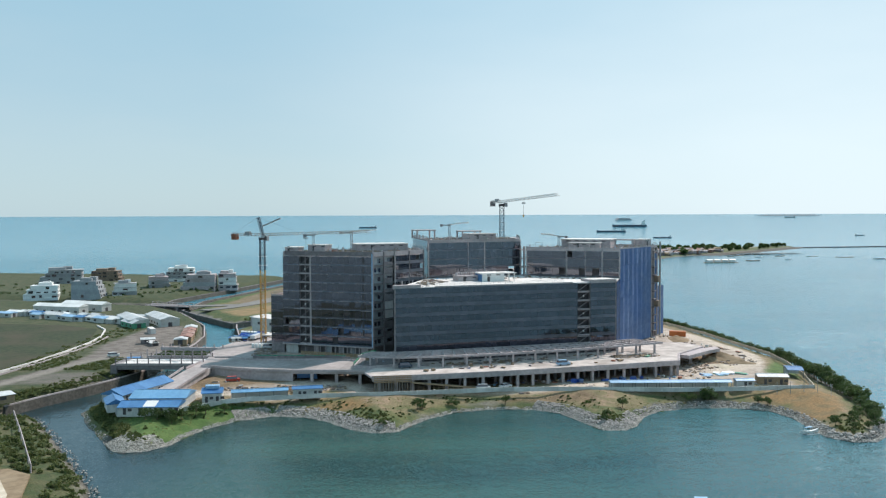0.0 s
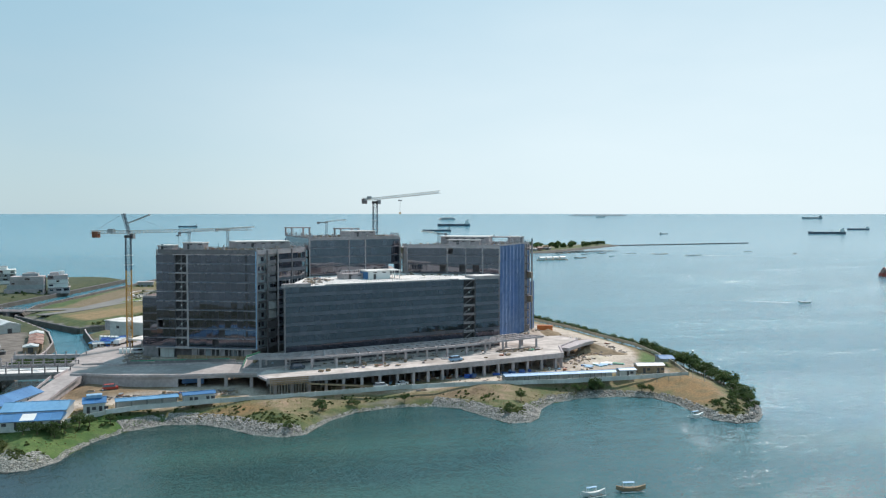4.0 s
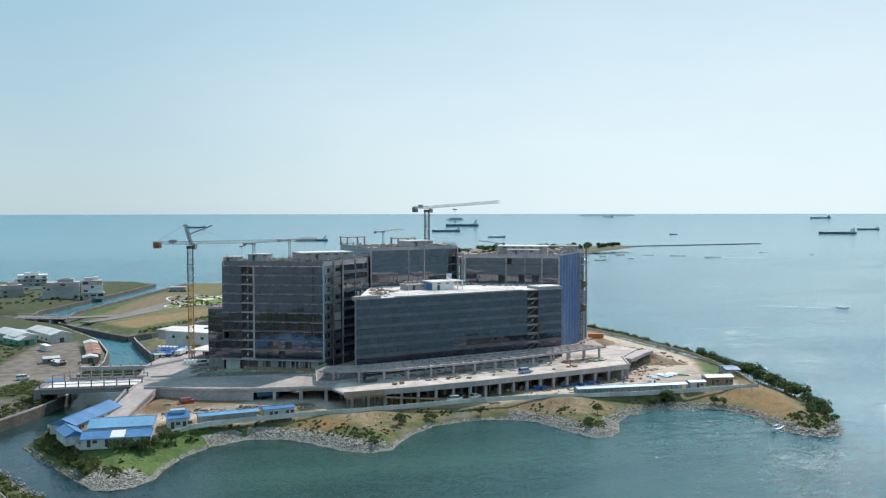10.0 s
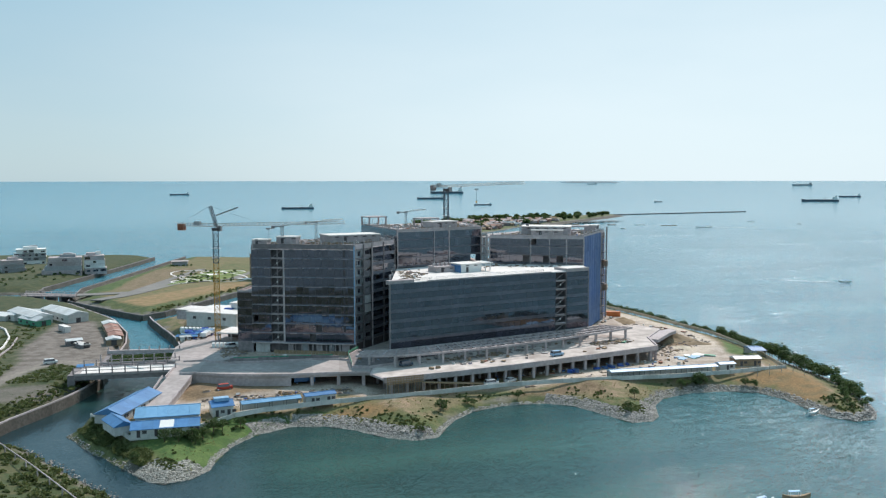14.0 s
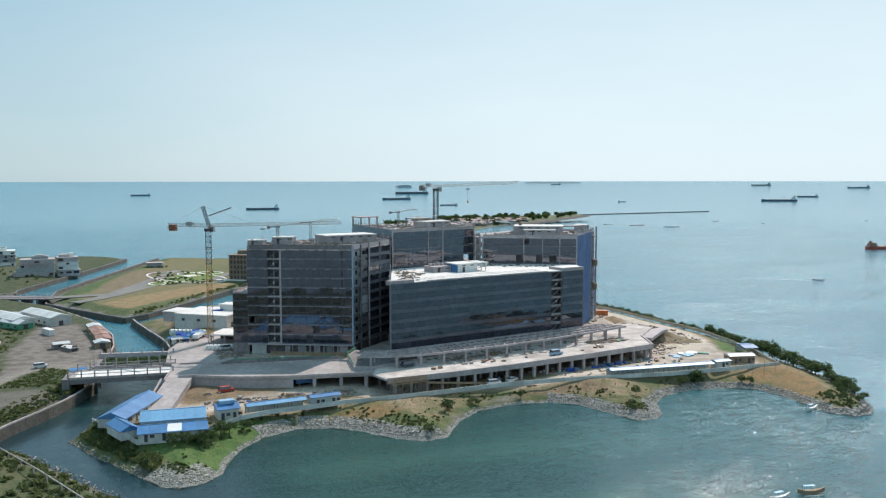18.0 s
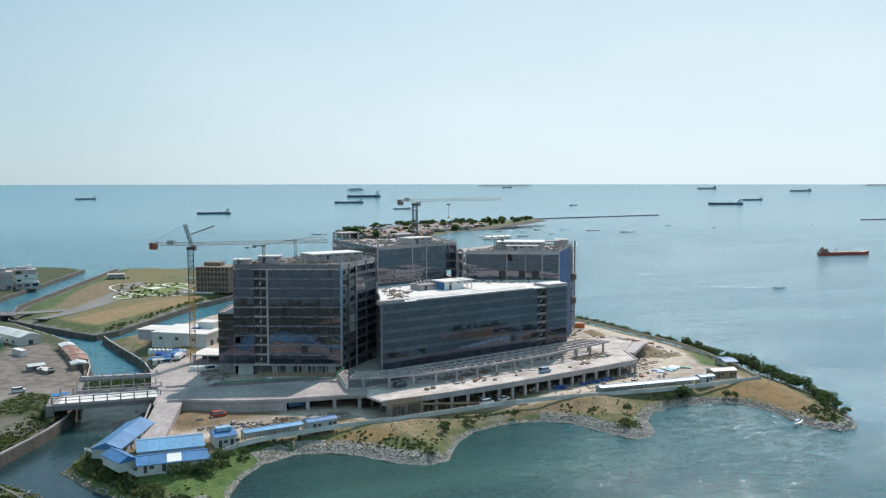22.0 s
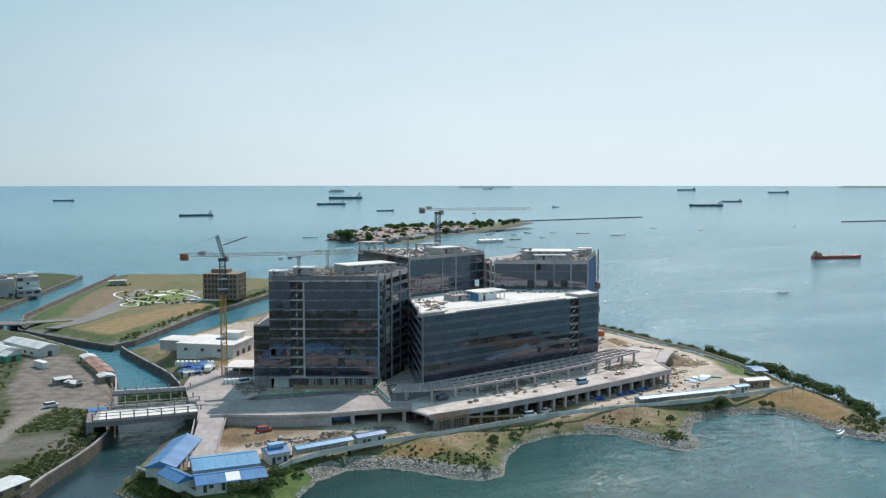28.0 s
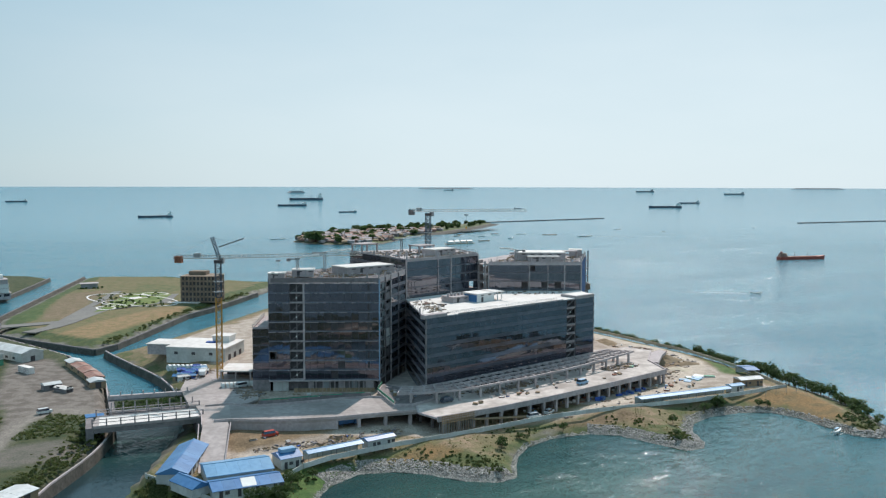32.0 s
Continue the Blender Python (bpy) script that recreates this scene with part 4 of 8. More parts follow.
# long front wing
FB = [(-18.4, 321.0), (70.7, 349.4), (75.8, 366.8), (37, 382), (34.5, 388), (-7.2, 371)]
fb = block("long dark glass wing standing on the podium", FB, 9.8, [13.6 + 3.583 * k for k in range(8)], 38.6, 0.9)
facade(fb, FB[0], FB[1], 10.03, 38.7, 8, 32, 0.38, skip=(26, 27), seed=6)
facade(fb, FB[5], FB[0], 10.03, 38.7, 8, 17, 0.38, seed=7, bandmat=SIDE_BAND, glass=CLEAR_GLASS)
facade(fb, FB[1], FB[2], 10.03, 38.7, 8, 6, 0.38, seed=8)
WF = math.hypot(FB[1][0] - FB[0][0], FB[1][1] - FB[0][1])
stair_core(fb, FB[0], FB[1], WF * 26 / 32, WF * 28 / 32, 10.5, 38.7, 8, 2.0)
mF = frame_of(FB[0], FB[1])
MB().prism(scaled(FB, 0.99), 38.72, 38.95).part("roof_screed", SCREED, fb, "bright pale roof screed")
piece("parapet", MB().box(5.2, 1.4, 38.4, 10.4, 2.8, 1.5).mesh("parapet", CONCRETE), fb, mF)
piece("parapet", MB().box(45, 0.2, 38.7, 58, 0.25, 0.55).mesh("parapet", CONCRETE), fb, mF)
piece("parapet", MB().box(WF - 5.9, 4.0, 38.6, 11.8, 8.5, 1.3).mesh("parapet", CONCRETE), fb, mF)
piece("roof_screed", MB().box(WF - 5.9, 4.2, 39.92, 11, 7.6, 0.1).mesh("roof_screed", SCREED), fb, mF)
rail = MB()
for i in range(60):
    rail.box(11 + i, 0.25, 39.2, 0.06, 0.06, 1.1)
rail.beam((11, 0.25, 40.3), (70, 0.25, 40.3), 0.06).beam((11, 0.25, 39.8), (70, 0.25, 39.8), 0.05)
piece("guard_rail", rail.mesh("guard_rail", STEEL), fb, mF)
for u in (0.25, WF - 0.25):
    piece("corner_column", MB().box(u, 0.0, 10.4, 0.45, 0.45, 28.2).mesh("corner_column", CONCRETE_DARK), fb, mF)
columns(fb, FB[5], FB[0], 10.4, 38.6, 6, 0.6, 0.25, CONCRETE_DARK)
# open slatted strip along the foot of the glass
for z in (10.45, 11.35, 12.2):
    piece("foot_rail", MB().box(WF / 2, -0.55, z, WF, 0.3, 0.22).mesh("foot_rail", CONCRETE), fb, mF)
# solid dark box behind the slats, shade of the openings as colour
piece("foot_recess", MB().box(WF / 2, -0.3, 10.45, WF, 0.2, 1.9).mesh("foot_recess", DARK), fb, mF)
foot_me = MB().box(0, -0.55, 10.45, 0.3, 0.34, 1.95).mesh("foot_post", CONCRETE_DARK)
for k in range(35):
    piece("foot_post", foot_me, fb, mF @ Matrix.Translation((0.4 + k * (WF - 0.8) / 34, 0, 0)))
# centre wing
CB = [(-6.4, 371.7), (35, 389.5), (37, 430), (-14.6, 422.6)]
cb = block("glass wing behind with a raw concrete top floor", CB, 9, [39.4 + 3.9 * k for k in range(5)], 54.6, 0.9, 0.995, CONCRETE_DARK, core_top=40)
for i in range(5):
    for j in range(4):
        q_ = lerp(lerp(CB[0], CB[1], (i + 0.3) / 5), lerp(CB[3], CB[2], (i + 0.3) / 5), (j + 0.4) / 4)
        MB().box(*q_, 39.4, 0.6, 0.6, 15.2).part("inner_column", CONCRETE, cb)
facade(cb, CB[0], CB[1], 39.4, 54.4, 4, 15, 0.14, holes=0.05, seed=9, glass=CLEAR_GLASS)
facade(cb, CB[3], CB[0], 35.5, 55.0, 5, 16, 0.3, seed=10)
for g in (0.0, 0.42, 0.6, 1.0):
    u = g * math.hypot(CB[1][0] - CB[0][0], CB[1][1] - CB[0][1])
    piece("column", MB().box(u, -0.15, 17, 0.5 if g != 0.42 else 0.25, 0.5, 38).mesh("column", CONCRETE), cb, frame_of(CB[0], CB[1]))
for k, z in enumerate((39.2, 43.0, 46.8, 54.2)):
    piece("slab_edge", MB().box(22.5, -0.16, z, 45.2, 0.22, 0.16 if k < 3 else 0.5).mesh("slab_edge", CONCRETE_DARK if k < 3 else CONCRETE), cb, frame_of(CB[0], CB[1]))
parapet(cb, [CB[3], CB[0], CB[1], CB[2]], 54.6, 0.9)
facade(cb, CB[0], CB[1], 17, 39.4, 6, 15, 0.3, seed=11, mullions=False)

# east wing
EB = [(37.5, 383.5), (75.8, 367.5), (100.6, 402.7), (70, 425), (42, 405)]
eb = block("glass wing with blue safety netting down its end", EB, 9, [39.2 + 3.9 * k for k in range(4)], 51.0, 0.8, 0.995, CONCRETE)
facade(eb, EB[0], EB[1], 39.2, 50.9, 3, 14, 0.14, holes=0.04, seed=12, glass=CLEAR_GLASS)
for g in (0.0, 0.44, 0.64, 0.82, 1.0):
    u = g * math.hypot(EB[1][0] - EB[0][0], EB[1][1] - EB[0][1])
    piece("column", MB().box(u, -0.15, 17, 0.55 if g != 0.64 else 0.25, 0.5, 34).mesh("column", CONCRETE), eb, frame_of(EB[0], EB[1]))
for k, z in enumerate((39.0, 42.9, 46.8, 50.3)):
    piece("slab_edge", MB().box(20.7, -0.16, z, 41.4, 0.22, 0.16 if k < 3 else 0.9).mesh("slab_edge", CONCRETE_DARK if k < 3 else CONCRETE), eb, frame_of(EB[0], EB[1]))
parapet(eb, [EB[0], EB[1], EB[2], EB[3]], 51.0, 0.9)
mE = frame_of(EB[1], EB[2])
WE = math.hypot(EB[2][0] - EB[1][0], EB[2][1] - EB[1][1])
rngE = random.Random(5)
for b in range(7):
    for k in range(6):
        w, h = (WE - 8) / 7, 7.0
        z = 9.3 + k * h
        me = MB().add([(0, -0.2, 0), (w / 2, -0.2 - rngE.uniform(0.1, 0.5), 0.3), (w, -0.2, 0), (0, -0.2, h), (w / 2, -0.2 - rngE.uniform(0.1, 0.4), h), (w, -0.2, h), (0, -0.1, 0), (w, -0.1, 0), (w, -0.1, h), (0, -0.1, h)],
                      [(0, 1, 4, 3), (1, 2, 5, 4), (6, 9, 8, 7), (0, 3, 9, 6), (2, 7, 8, 5)]).mesh("net_panel", BLUE_NET)
        piece("net_panel", me, eb, mE @ Matrix.Translation((b * w, 0, z)), "blue safety net")
for u in (WE - 7.5, WE - 4.5, WE - 0.6):
    piece("end_column", MB().box(u, 0, 9, 0.8, 0.9, 42).mesh("end_column", CONCRETE), eb, mE)
for k in range(11):
    piece("hoist_landing", MB().box(WE - 6, -0.6, 12 + k * 3.7, 3.2, 2.4, 0.35).mesh("hoist_landing", CONCRETE_DARK), eb, mE)
for k in (3, 6):
    piece("hoist_cage", MB().box(WE - 4, -1.7, 12 + k * 3.8, 2.6, 2.0, 2.8).mesh("hoist_cage", BROWN_WALL), eb, mE)
piece("hoist_mast", MB().box(WE + 0.8, -1.2, 9, 0.7, 0.7, 44.5).mesh("hoist_mast", STEEL), eb, mE)
piece("net_panel", MB().box(WE - 2.4, -0.1, 12, 3.2, 0.15, 36).mesh("net_panel", BLUE_NET), eb, mE)
EX = [(100.6, 402.7), (105.5, 410.5), (92, 424), (84, 416)]
ex = block("low wing wrapped in blue netting", EX, 9, [16, 23, 30], 32.6)
for k in range(4):
    piece("net_panel", MB().box(4.6, -0.15, 9 + k * 5.9, 9.1, 0.12, 5.8).mesh("net_panel", BLUE_NET), ex, frame_of(EX[0], EX[1]))
# link between the two rear wings: open frame
lk = thing("link_frame", "open concrete frame between two glass wings", "frame")
for p in ((35.2, 388.6), (36.6, 385), (38.4, 392), (36.9, 390.5)):
    MB().box(*p, 9, 0.7, 0.7, 43).part("column", CONCRETE, lk)
for k in range(4):
    MB().box(36.6, 388, 38.6 + k * 3.9, 4, 6, 0.4).part("floor_slab", CONCRETE, lk)

# starter columns and props left standing along the roof edges
def roof_posts(t, a, b, z, n, seed):
    rng = random.Random(seed)
    for i in range(n):
        u = (i + rng.uniform(0.2, 0.8)) / n
        x, y = lerp(a, b, u)
        h = rng.uniform(1.2, 3.2)
        if i % 3:
            MB().tube((x, y, z - 0.2), (x, y, z + h), 0.10, 0.08, 6).part("scaffold_post", STEEL, t)
            if i % 3 == 1:
                x2, y2 = lerp(a, b, min(u + 1.2 / n, 1))
                MB().beam((x, y, z + h * 0.9), (x2, y2, z + h * 0.9), 0.09).part("scaffold_rail", STEEL, t)
        else:
            MB().box(x, y, z - 0.2, 0.5, 0.5, h * 0.7).part("starter_column", CONCRETE, t)


for t_, pts_, z_, n_ in ((tw, [TW[0], TW[1], TW[2]], 51.6, 14), (cb, [CB[3], CB[0], CB[1]], 55.4, 14), (eb, [EB[0], EB[1], EB[2]], 51.8, 14), (fb, [FB[5], FB[0]], 38.9, 8)):
    for k_, (a_, b_) in enumerate(zip(pts_[:-1], pts_[1:])):
        roof_posts(t_, (a_[0], a_[1] + 0.6), (b_[0], b_[1] + 0.6), z_, n_, 200 + k_ + n_)

# roof houses, frames and machines
def roof_house(label, p, size, z, h, rot, roof=None, over=0.5, wall=None):
    t = thing("roof_house", label, "roof house", at=(*p, z), rot=rot)
    body = MB().box(0, 0, -0.2, size[0], size[1], h).part("wall", wall or CONCRETE, t)
    MB().box(0, 0, h - 0.2, size[0] + over, size[1] + over, 0.35).part("roof_slab", roof or SCREED, t)
    MB().box(-size[0] * 0.2, -size[1] / 2 - 0.03, 0, 1.1, 0.1, 2.1).part("door", DARK, body)
    for k in range(max(1, int(size[0] // 4))):
        MB().box(-size[0] / 2 + 3 + k * 4, -size[1] / 2 - 0.02, h - 0.9, 1.6, 0.08, 0.4).part("vent_opening", DARK, body)
    return t


def portal(label, p, w, d, z, h, rot):
    t = thing("roof_frame", label, "concrete frame", at=(*p, z), rot=rot)
    for a in (-1, 1):
        for b in (-1, 1):
            MB().box(a * w / 2, b * d / 2, -0.1, 0.6, 0.6, h).part("column", CONCRETE, t)
    MB().box(0, 0, h - 0.1, w + 1, d + 1, 0.5).part("top_slab", CONCRETE, t)
    return t


A20 = math.atan2(-14.2, 38.2)
roof_house("pale concrete stair house on the tower roof", (-27.0, 365.5), (22, 11), 51.4, 2.9, 0.28)
roof_house("small concrete lift house on the tower roof", (-52, 362), (8, 6), 51.4, 2.6, A20)
roof_house("low plant enclosure on the tower roof", (-62.5, 360.5), (6, 5), 51.4, 1.7, A20)
portal("bare concrete portal frame on the roof", (-9.5, 417), 9, 7, 55.2, 3.6, 0.38)
portal("concrete pergola on the roof of the glass wing", (12, 400), 9, 6, 55.2, 3.4, 0.40)
roof_house("concrete stair house with a parapet on the roof", (16.5, 391), (13, 8), 55.2, 2.6, 0.40)
roof_house("wide pale-roofed plant house on the east wing", (66, 388), (22, 13), 51.6, 3.6, -0.39)
roof_house("flat-roofed concrete annex on the east wing", (63, 379.5), (14, 5), 51.6, 2.2, -0.39)
portal("row of bare concrete posts on the east roof", (82, 390), 9, 5, 51.6, 3.0, -0.39)
roof_house("stair house at the edge of the east roof", (93, 400), (6, 6), 51.6, 3.0, 0.96)
rb = roof_house("white rooftop room beside a shaded porch", (19.3, 355.5), (9.5, 8), 38.95, 3.4, 0.31, SCREED, 1.0, WHITE)
MB().box(-4.85, 0, 0, 0.1, 7.6, 2.9).part("blue_end_wall", BLUE_ROOF, rb, "blue painted end wall")
pch = thing("roof_porch", "white rooftop porch on thin posts", "porch", at=(26.3, 357.8, 38.95), rot=0.31)
for a in (-1, 0, 1):
    for b in (-1, 1):
        MB().box(a * 2.3, b * 3.4, -0.05, 0.3, 0.3, 3.25).part("post", WHITE, pch)
MB().box(0, 0, 3.2, 6.0, 8.6, 0.35).part("roof_slab", SCREED, pch)
# dark back wall paints the shade under the porch roof
MB().box(-2.6, 0.4, -0.05, 0.15, 6.4, 3.2).part("back_wall", DARK, pch)
roof_house("round-cornered grey tank room on the roof", (9.5, 357), (9, 7), 38.95, 2.2, 0.31, CONCRETE)
for i in range(9):
    t = thing("water_tank", "grey plastic water tank on the roof", "tank", "row of roof tanks")
    x, y = 5.6 + i * 0.95, 355.6 + i * 0.42 + (i % 2) * 1.6
    MB().tube((x, y, 41.2), (x, y, 42.2), 0.55, 0.55, 10).part("body", CONCRETE, t)
    MB().tube((x, y, 42.2), (x, y, 42.4), 0.4, 0.2, 10).part("lid", STEEL, t)


def site_clutter(poly, z, n, seed, names, group, shrink=0.75):
    rng = random.Random(seed)
    xs, ys = [p[0] for p in poly], [p[1] for p in poly]
    made = 0
    while made < n:
        x, y = rng.uniform(min(xs), max(xs)), rng.uniform(min(ys), max(ys))
        if inside(poly, np.array([x]), np.array([y]))[0] < 1.0:
            continue
        name, label, cat, mats, lo, hi, tall = rng.choice(names)
        lo, hi = lo * shrink, hi * shrink
        r = rng.uniform(0, 3.14)
        zz = z(x, y) if callable(z) else z
        s1, s2 = rng.uniform(lo, hi), rng.uniform(lo, hi) * 0.6
        t = thing(name, label, cat, group, at=(x, y, zz), rot=r)
        k = rng.randint(2, 4)
        h = rng.uniform(0.5, 1) * tall / k
        for i in range(k):
            MB().box(rng.uniform(-0.1, 0.1), rng.uniform(-0.1, 0.1), i * h - 0.03, s1 * rng.uniform(0.8, 1), s2 * rng.uniform(0.8, 1), h * 0.9).part("layer", rng.choice(mats), t)
        made += 1


STACKS = [("timber_stack", "stack of rough formwork timber", "timber stack", [TIMBER, TIMBER, BROWN_WALL], 1.2, 3.0, 1.1), ("steel_stack", "bundle of rusty reinforcing steel", "steel bundle", [RUST, STEEL], 1.5, 4.0, 0.7), ("crate_stack", "pile of pale boxed building material", "crates", [WHITE, CONCRETE, SCREED], 0.9, 2.2, 1.3), ("covered_pile", "material pile under blue tarpaulin", "covered pile", [TARP, PALE_BLUE_ROOF, CONCRETE], 0.8, 2.0, 0.8), ("rubble_pile", "low heap of grey rubble and offcuts", "rubble", [CONCRETE_DARK, CONCRETE, EARTH], 1.0, 3.5, 0.6), ("scrap_pile", "loose pile of brown scrap timber", "scrap", [BROWN_WALL, TIMBER, CONCRETE_DARK], 1.0, 3.0, 0.6)]
site_clutter([(-60, 357), (-30, 346), (-14, 364), (-40, 370)], 51.42, 26, 21, STACKS, "clutter on the tower roof")
site_clutter([(-4, 375), (33, 391), (33, 412), (-8, 408)], 55.1, 26, 22, STACKS, "clutter on the middle roof")
site_clutter([(41, 384), (75, 370), (92, 396), (70, 405)], 51.5, 24, 23, STACKS, "clutter on the east roof")
site_clutter([(-13, 330), (-4, 332), (6, 352), (34, 366), (66, 361), (70, 363), (36, 379), (-6, 366)], 38.95, 14, 24, STACKS, "clutter on the front roof", 0.6)


def lattice(p, q, w, bays, chord=0.14, brace=0.09, tri=False):
    """A lattice boom or mast between two points."""
    p, q = Vector(p), Vector(q)
    d = (q - p).normalized()
    side = d.cross(Vector((0, 0, 1)))
    side = side.normalized() if side.length > 0.01 else Vector((1, 0, 0))
    up = side.cross(d)
    offs = [side * -w / 2, side * w / 2, up * w * 0.9] if tri else [side * a * w / 2 + up * b * w / 2 for a, b in ((-1, -1), (1, -1), (1, 1), (-1, 1))]
    mb = MB()
    for o in offs:
        mb.beam(p + o, q + o, chord)
    n = len(offs)
    for i in range(bays):
        a, b = p.lerp(q, i / bays), p.lerp(q, (i + 1) / bays)
        for k in range(n):
            o1, o2 = offs[k], offs[(k + 1) % n]
            mb.beam(a + o1, b + o2, brace)
            mb.beam(a + o1, a + o2, brace)
    return mb


def tower_crane(label, base, z0, z1, way, jib, back, mast_mat, low_mat, z_low, apex, jib_mat):
    t = thing("tower_crane", label, "crane", "tower cranes")
    x, y = base
    d = Vector((way[0], way[1], 0)).normalized()
    n = Vector((-d.y, d.x, 0))
    MB().box(x, y, z0 - 0.3, 6, 6, 1.2).part("footing", CONCRETE, t)
    lattice((x, y, z0 + 0.8), (x, y, z_low), 2.1, int((z_low - z0) / 2.2), 0.26, 0.15).part("mast", low_mat, t)
    lattice((x, y, z_low), (x, y, z1 - 1.5), 2.1, max(2, int((z1 - z_low) / 2.2)), 0.28, 0.17).part("upper_mast", mast_mat, t)
    for z in (2, 6):
        MB().box(x, y, z_low + z, 3.3, 3.3, 0.3).part("work_platform", STEEL, t)
    MB().tube((x, y, z1 - 1.6), (x, y, z1 - 0.4), 1.6, 1.6, 14).part("slewing_ring", DARK, t)
    o = Vector((x, y, z1))
    c = o + n * 1.6 + d * 1.0
    MB().box(c.x, c.y, z1 - 1.9, 1.7, 1.5, 2.1, math.atan2(d.y, d.x)).part("operator_cab", GREY_PAINT, t)
    jib_ob = lattice(o + Vector((0, 0, 0.3)), o + d * jib + Vector((0, 0, 0.3 + jib * 0.03)), 1.25, int(jib / 1.9), 0.16, 0.10, True).part("jib", jib_mat, t)
    back_ob = lattice(o + Vector((0, 0, 0.2)), o - d * back + Vector((0, 0, 0.2)), 1.4, int(back / 1.9), 0.18, 0.11, True).part("counter_jib", jib_mat, t)
    w = o - d * (back - 1.5)
    a = math.atan2(d.y, d.x)
    for k in range(3):
        q = w + d * k * 1.0
        MB().box(q.x, q.y, z1 - 1.6, 0.85, 1.9, 2.6, a).part("counterweight", CONCRETE_DARK if mast_mat is low_mat else RUST, back_ob)
    q = o - d * (back * 0.45)
    MB().box(q.x, q.y, z1 + 0.6, 2.6, 1.5, 1.6, a).part("winch_house", STEEL, back_ob)
    if apex:
        top = o - d * 2.2 + Vector((0, 0, apex))
        lattice(o + d * 0.6, top, 1.0, 5, 0.18, 0.1).part("a_frame", mast_mat, t)
        MB().beam(o + d * 0.5 + Vector((0, 0, apex * 0.55)), o + d * 10.5 + Vector((0, 0, apex * 0.95)), 0.7, 0.5).part("rest_arm", STEEL, t)
        for e in (o - d * (back - 1) + Vector((0, 0, 0.8)), o + d * jib * 0.35 + Vector((0, 0, 1.9))):
            MB().tube(top, e, 0.05, 0.05, 5).part("stay_rope", STEEL, t)
    h = o + d * jib * 0.42
    MB().box(h.x, h.y, z1 - 0.7, 1.6, 1.3, 0.6, a).part("trolley", STEEL, jib_ob)
    MB().tube((h.x, h.y, z1 - 0.6), (h.x, h.y, z1 - 6.0), 0.05, 0.05, 5).part("hoist_rope", DARK, jib_ob)
    MB().box(h.x, h.y, z1 - 7.0, 0.6, 0.5, 1.1, a).part("hook_block", YELLOW, jib_ob)
    return t


PALE_STEEL = material("pale_grey_steel", (0.42, 0.38, 0.36), (0.56, 0.52, 0.49), 0.6, 1.0, 0.2, c3=(0.45, 0.25, 0.12))
NAVY = material("blue_black_steel", (0.05, 0.07, 0.10), (0.09, 0.11, 0.14), 0.5, 1.0, 0.2)
tower_crane("yellow tower crane with a blue-grey upper mast", (-80.7, 383.0), 8.7, 57.0, (0.885, -0.465), 57, 18.2, NAVY, YELLOW, 42.0, 8.6, PALE_STEEL)
tower_crane("white tower crane standing behind the glass wings", (30.0, 436.3), 9.2, 72.2, (0.30, -0.954), 67, 15.5, NAVY, NAVY, 56.0, 0, WHITE)


def placing_boom(p, z, h, way, reach):
    t = thing("placing_boom", "small concrete-placing boom on a thin mast", "placing boom", "booms on the roofs", at=(*p, z), rot=way)
    lattice((0, 0, 0), (0, 0, h), 0.9, int(h / 1.0), 0.12, 0.08).part("mast", STEEL, t)
    MB().box(0, 0, h, 1.4, 1.4, 0.9).part("turntable", STEEL, t)
    MB().beam((0, 0, h + 0.7), (reach, 0, h + 1.6), 0.35, 0.45).part("boom_section", WHITE, t)
    MB().beam((reach, 0.3, h + 1.8), (reach * 0.25, 0.3, h + 1.4), 0.28, 0.35).part("boom_section", WHITE, t)
    MB().beam((0, 0, h + 0.4), (-reach * 0.4, 0, h + 0.5), 0.4, 0.5).part("counter_arm", STEEL, t)
    MB().box(-reach * 0.4, 0, h - 0.3, 1.2, 1.2, 1.1).part("ballast", CONCRETE_DARK, t)


placing_boom((-54.5, 361), 51.4, 6.2, 0.15, 9)
placing_boom((-40, 375), 51.4, 7.0, -0.1, 11)
placing_boom((3, 402), 55.1, 6.0, -0.1, 9)
placing_boom((52, 384), 51.4, 4.6, 2.9, 8)

# ---- podium, ramp and bridge ----
pod = thing("podium", "raw concrete podium deck on rows of columns", "podium")
DECK = [(-24.8, 294.6), (-2, 298.2), (24, 304.3), (58, 314.3), (90, 324.4), (95, 343), (110, 361), (104, 372), (70, 372), (-8, 366), (-29, 342), (-24, 318), (-28.2, 304)]
deck_ob = MB().prism(DECK, 9.7, 10.4).part("deck_slab", CONCRETE, pod)
MB().prism(scaled(DECK, 0.985), 10.4, 10.43).part("deck_screed", DECK_SCREED, deck_ob, "dusty pale screed")
edge = [(-24.8, 294.6), (-2, 298.2), (24, 304.3), (58, 314.3), (90, 324.4)]
for a, b in zip(edge[:-1], edge[1:]):
    m = frame_of(a, b)
    w = math.hypot(b[0] - a[0], b[1] - a[1])
    piece("edge_beam", MB().box(w / 2, 0.2, 8.9, w, 0.6, 1.9).mesh("edge_beam", CONCRETE), pod, m)
    n = max(int(round(w / 6.2)), 1)
    for i in range(n):
        piece("column", MB().box(0, 0.9, 4.0, 0.95, 0.95, 5.2).mesh("column", CONCRETE), pod, m @ Matrix.Translation(((i + 0.5) * w / n, 0, 0)))
        # inner rows take the dark copy, shade under the deck as colour
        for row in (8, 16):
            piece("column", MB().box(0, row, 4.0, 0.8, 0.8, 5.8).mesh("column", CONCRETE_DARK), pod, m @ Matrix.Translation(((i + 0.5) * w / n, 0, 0)))
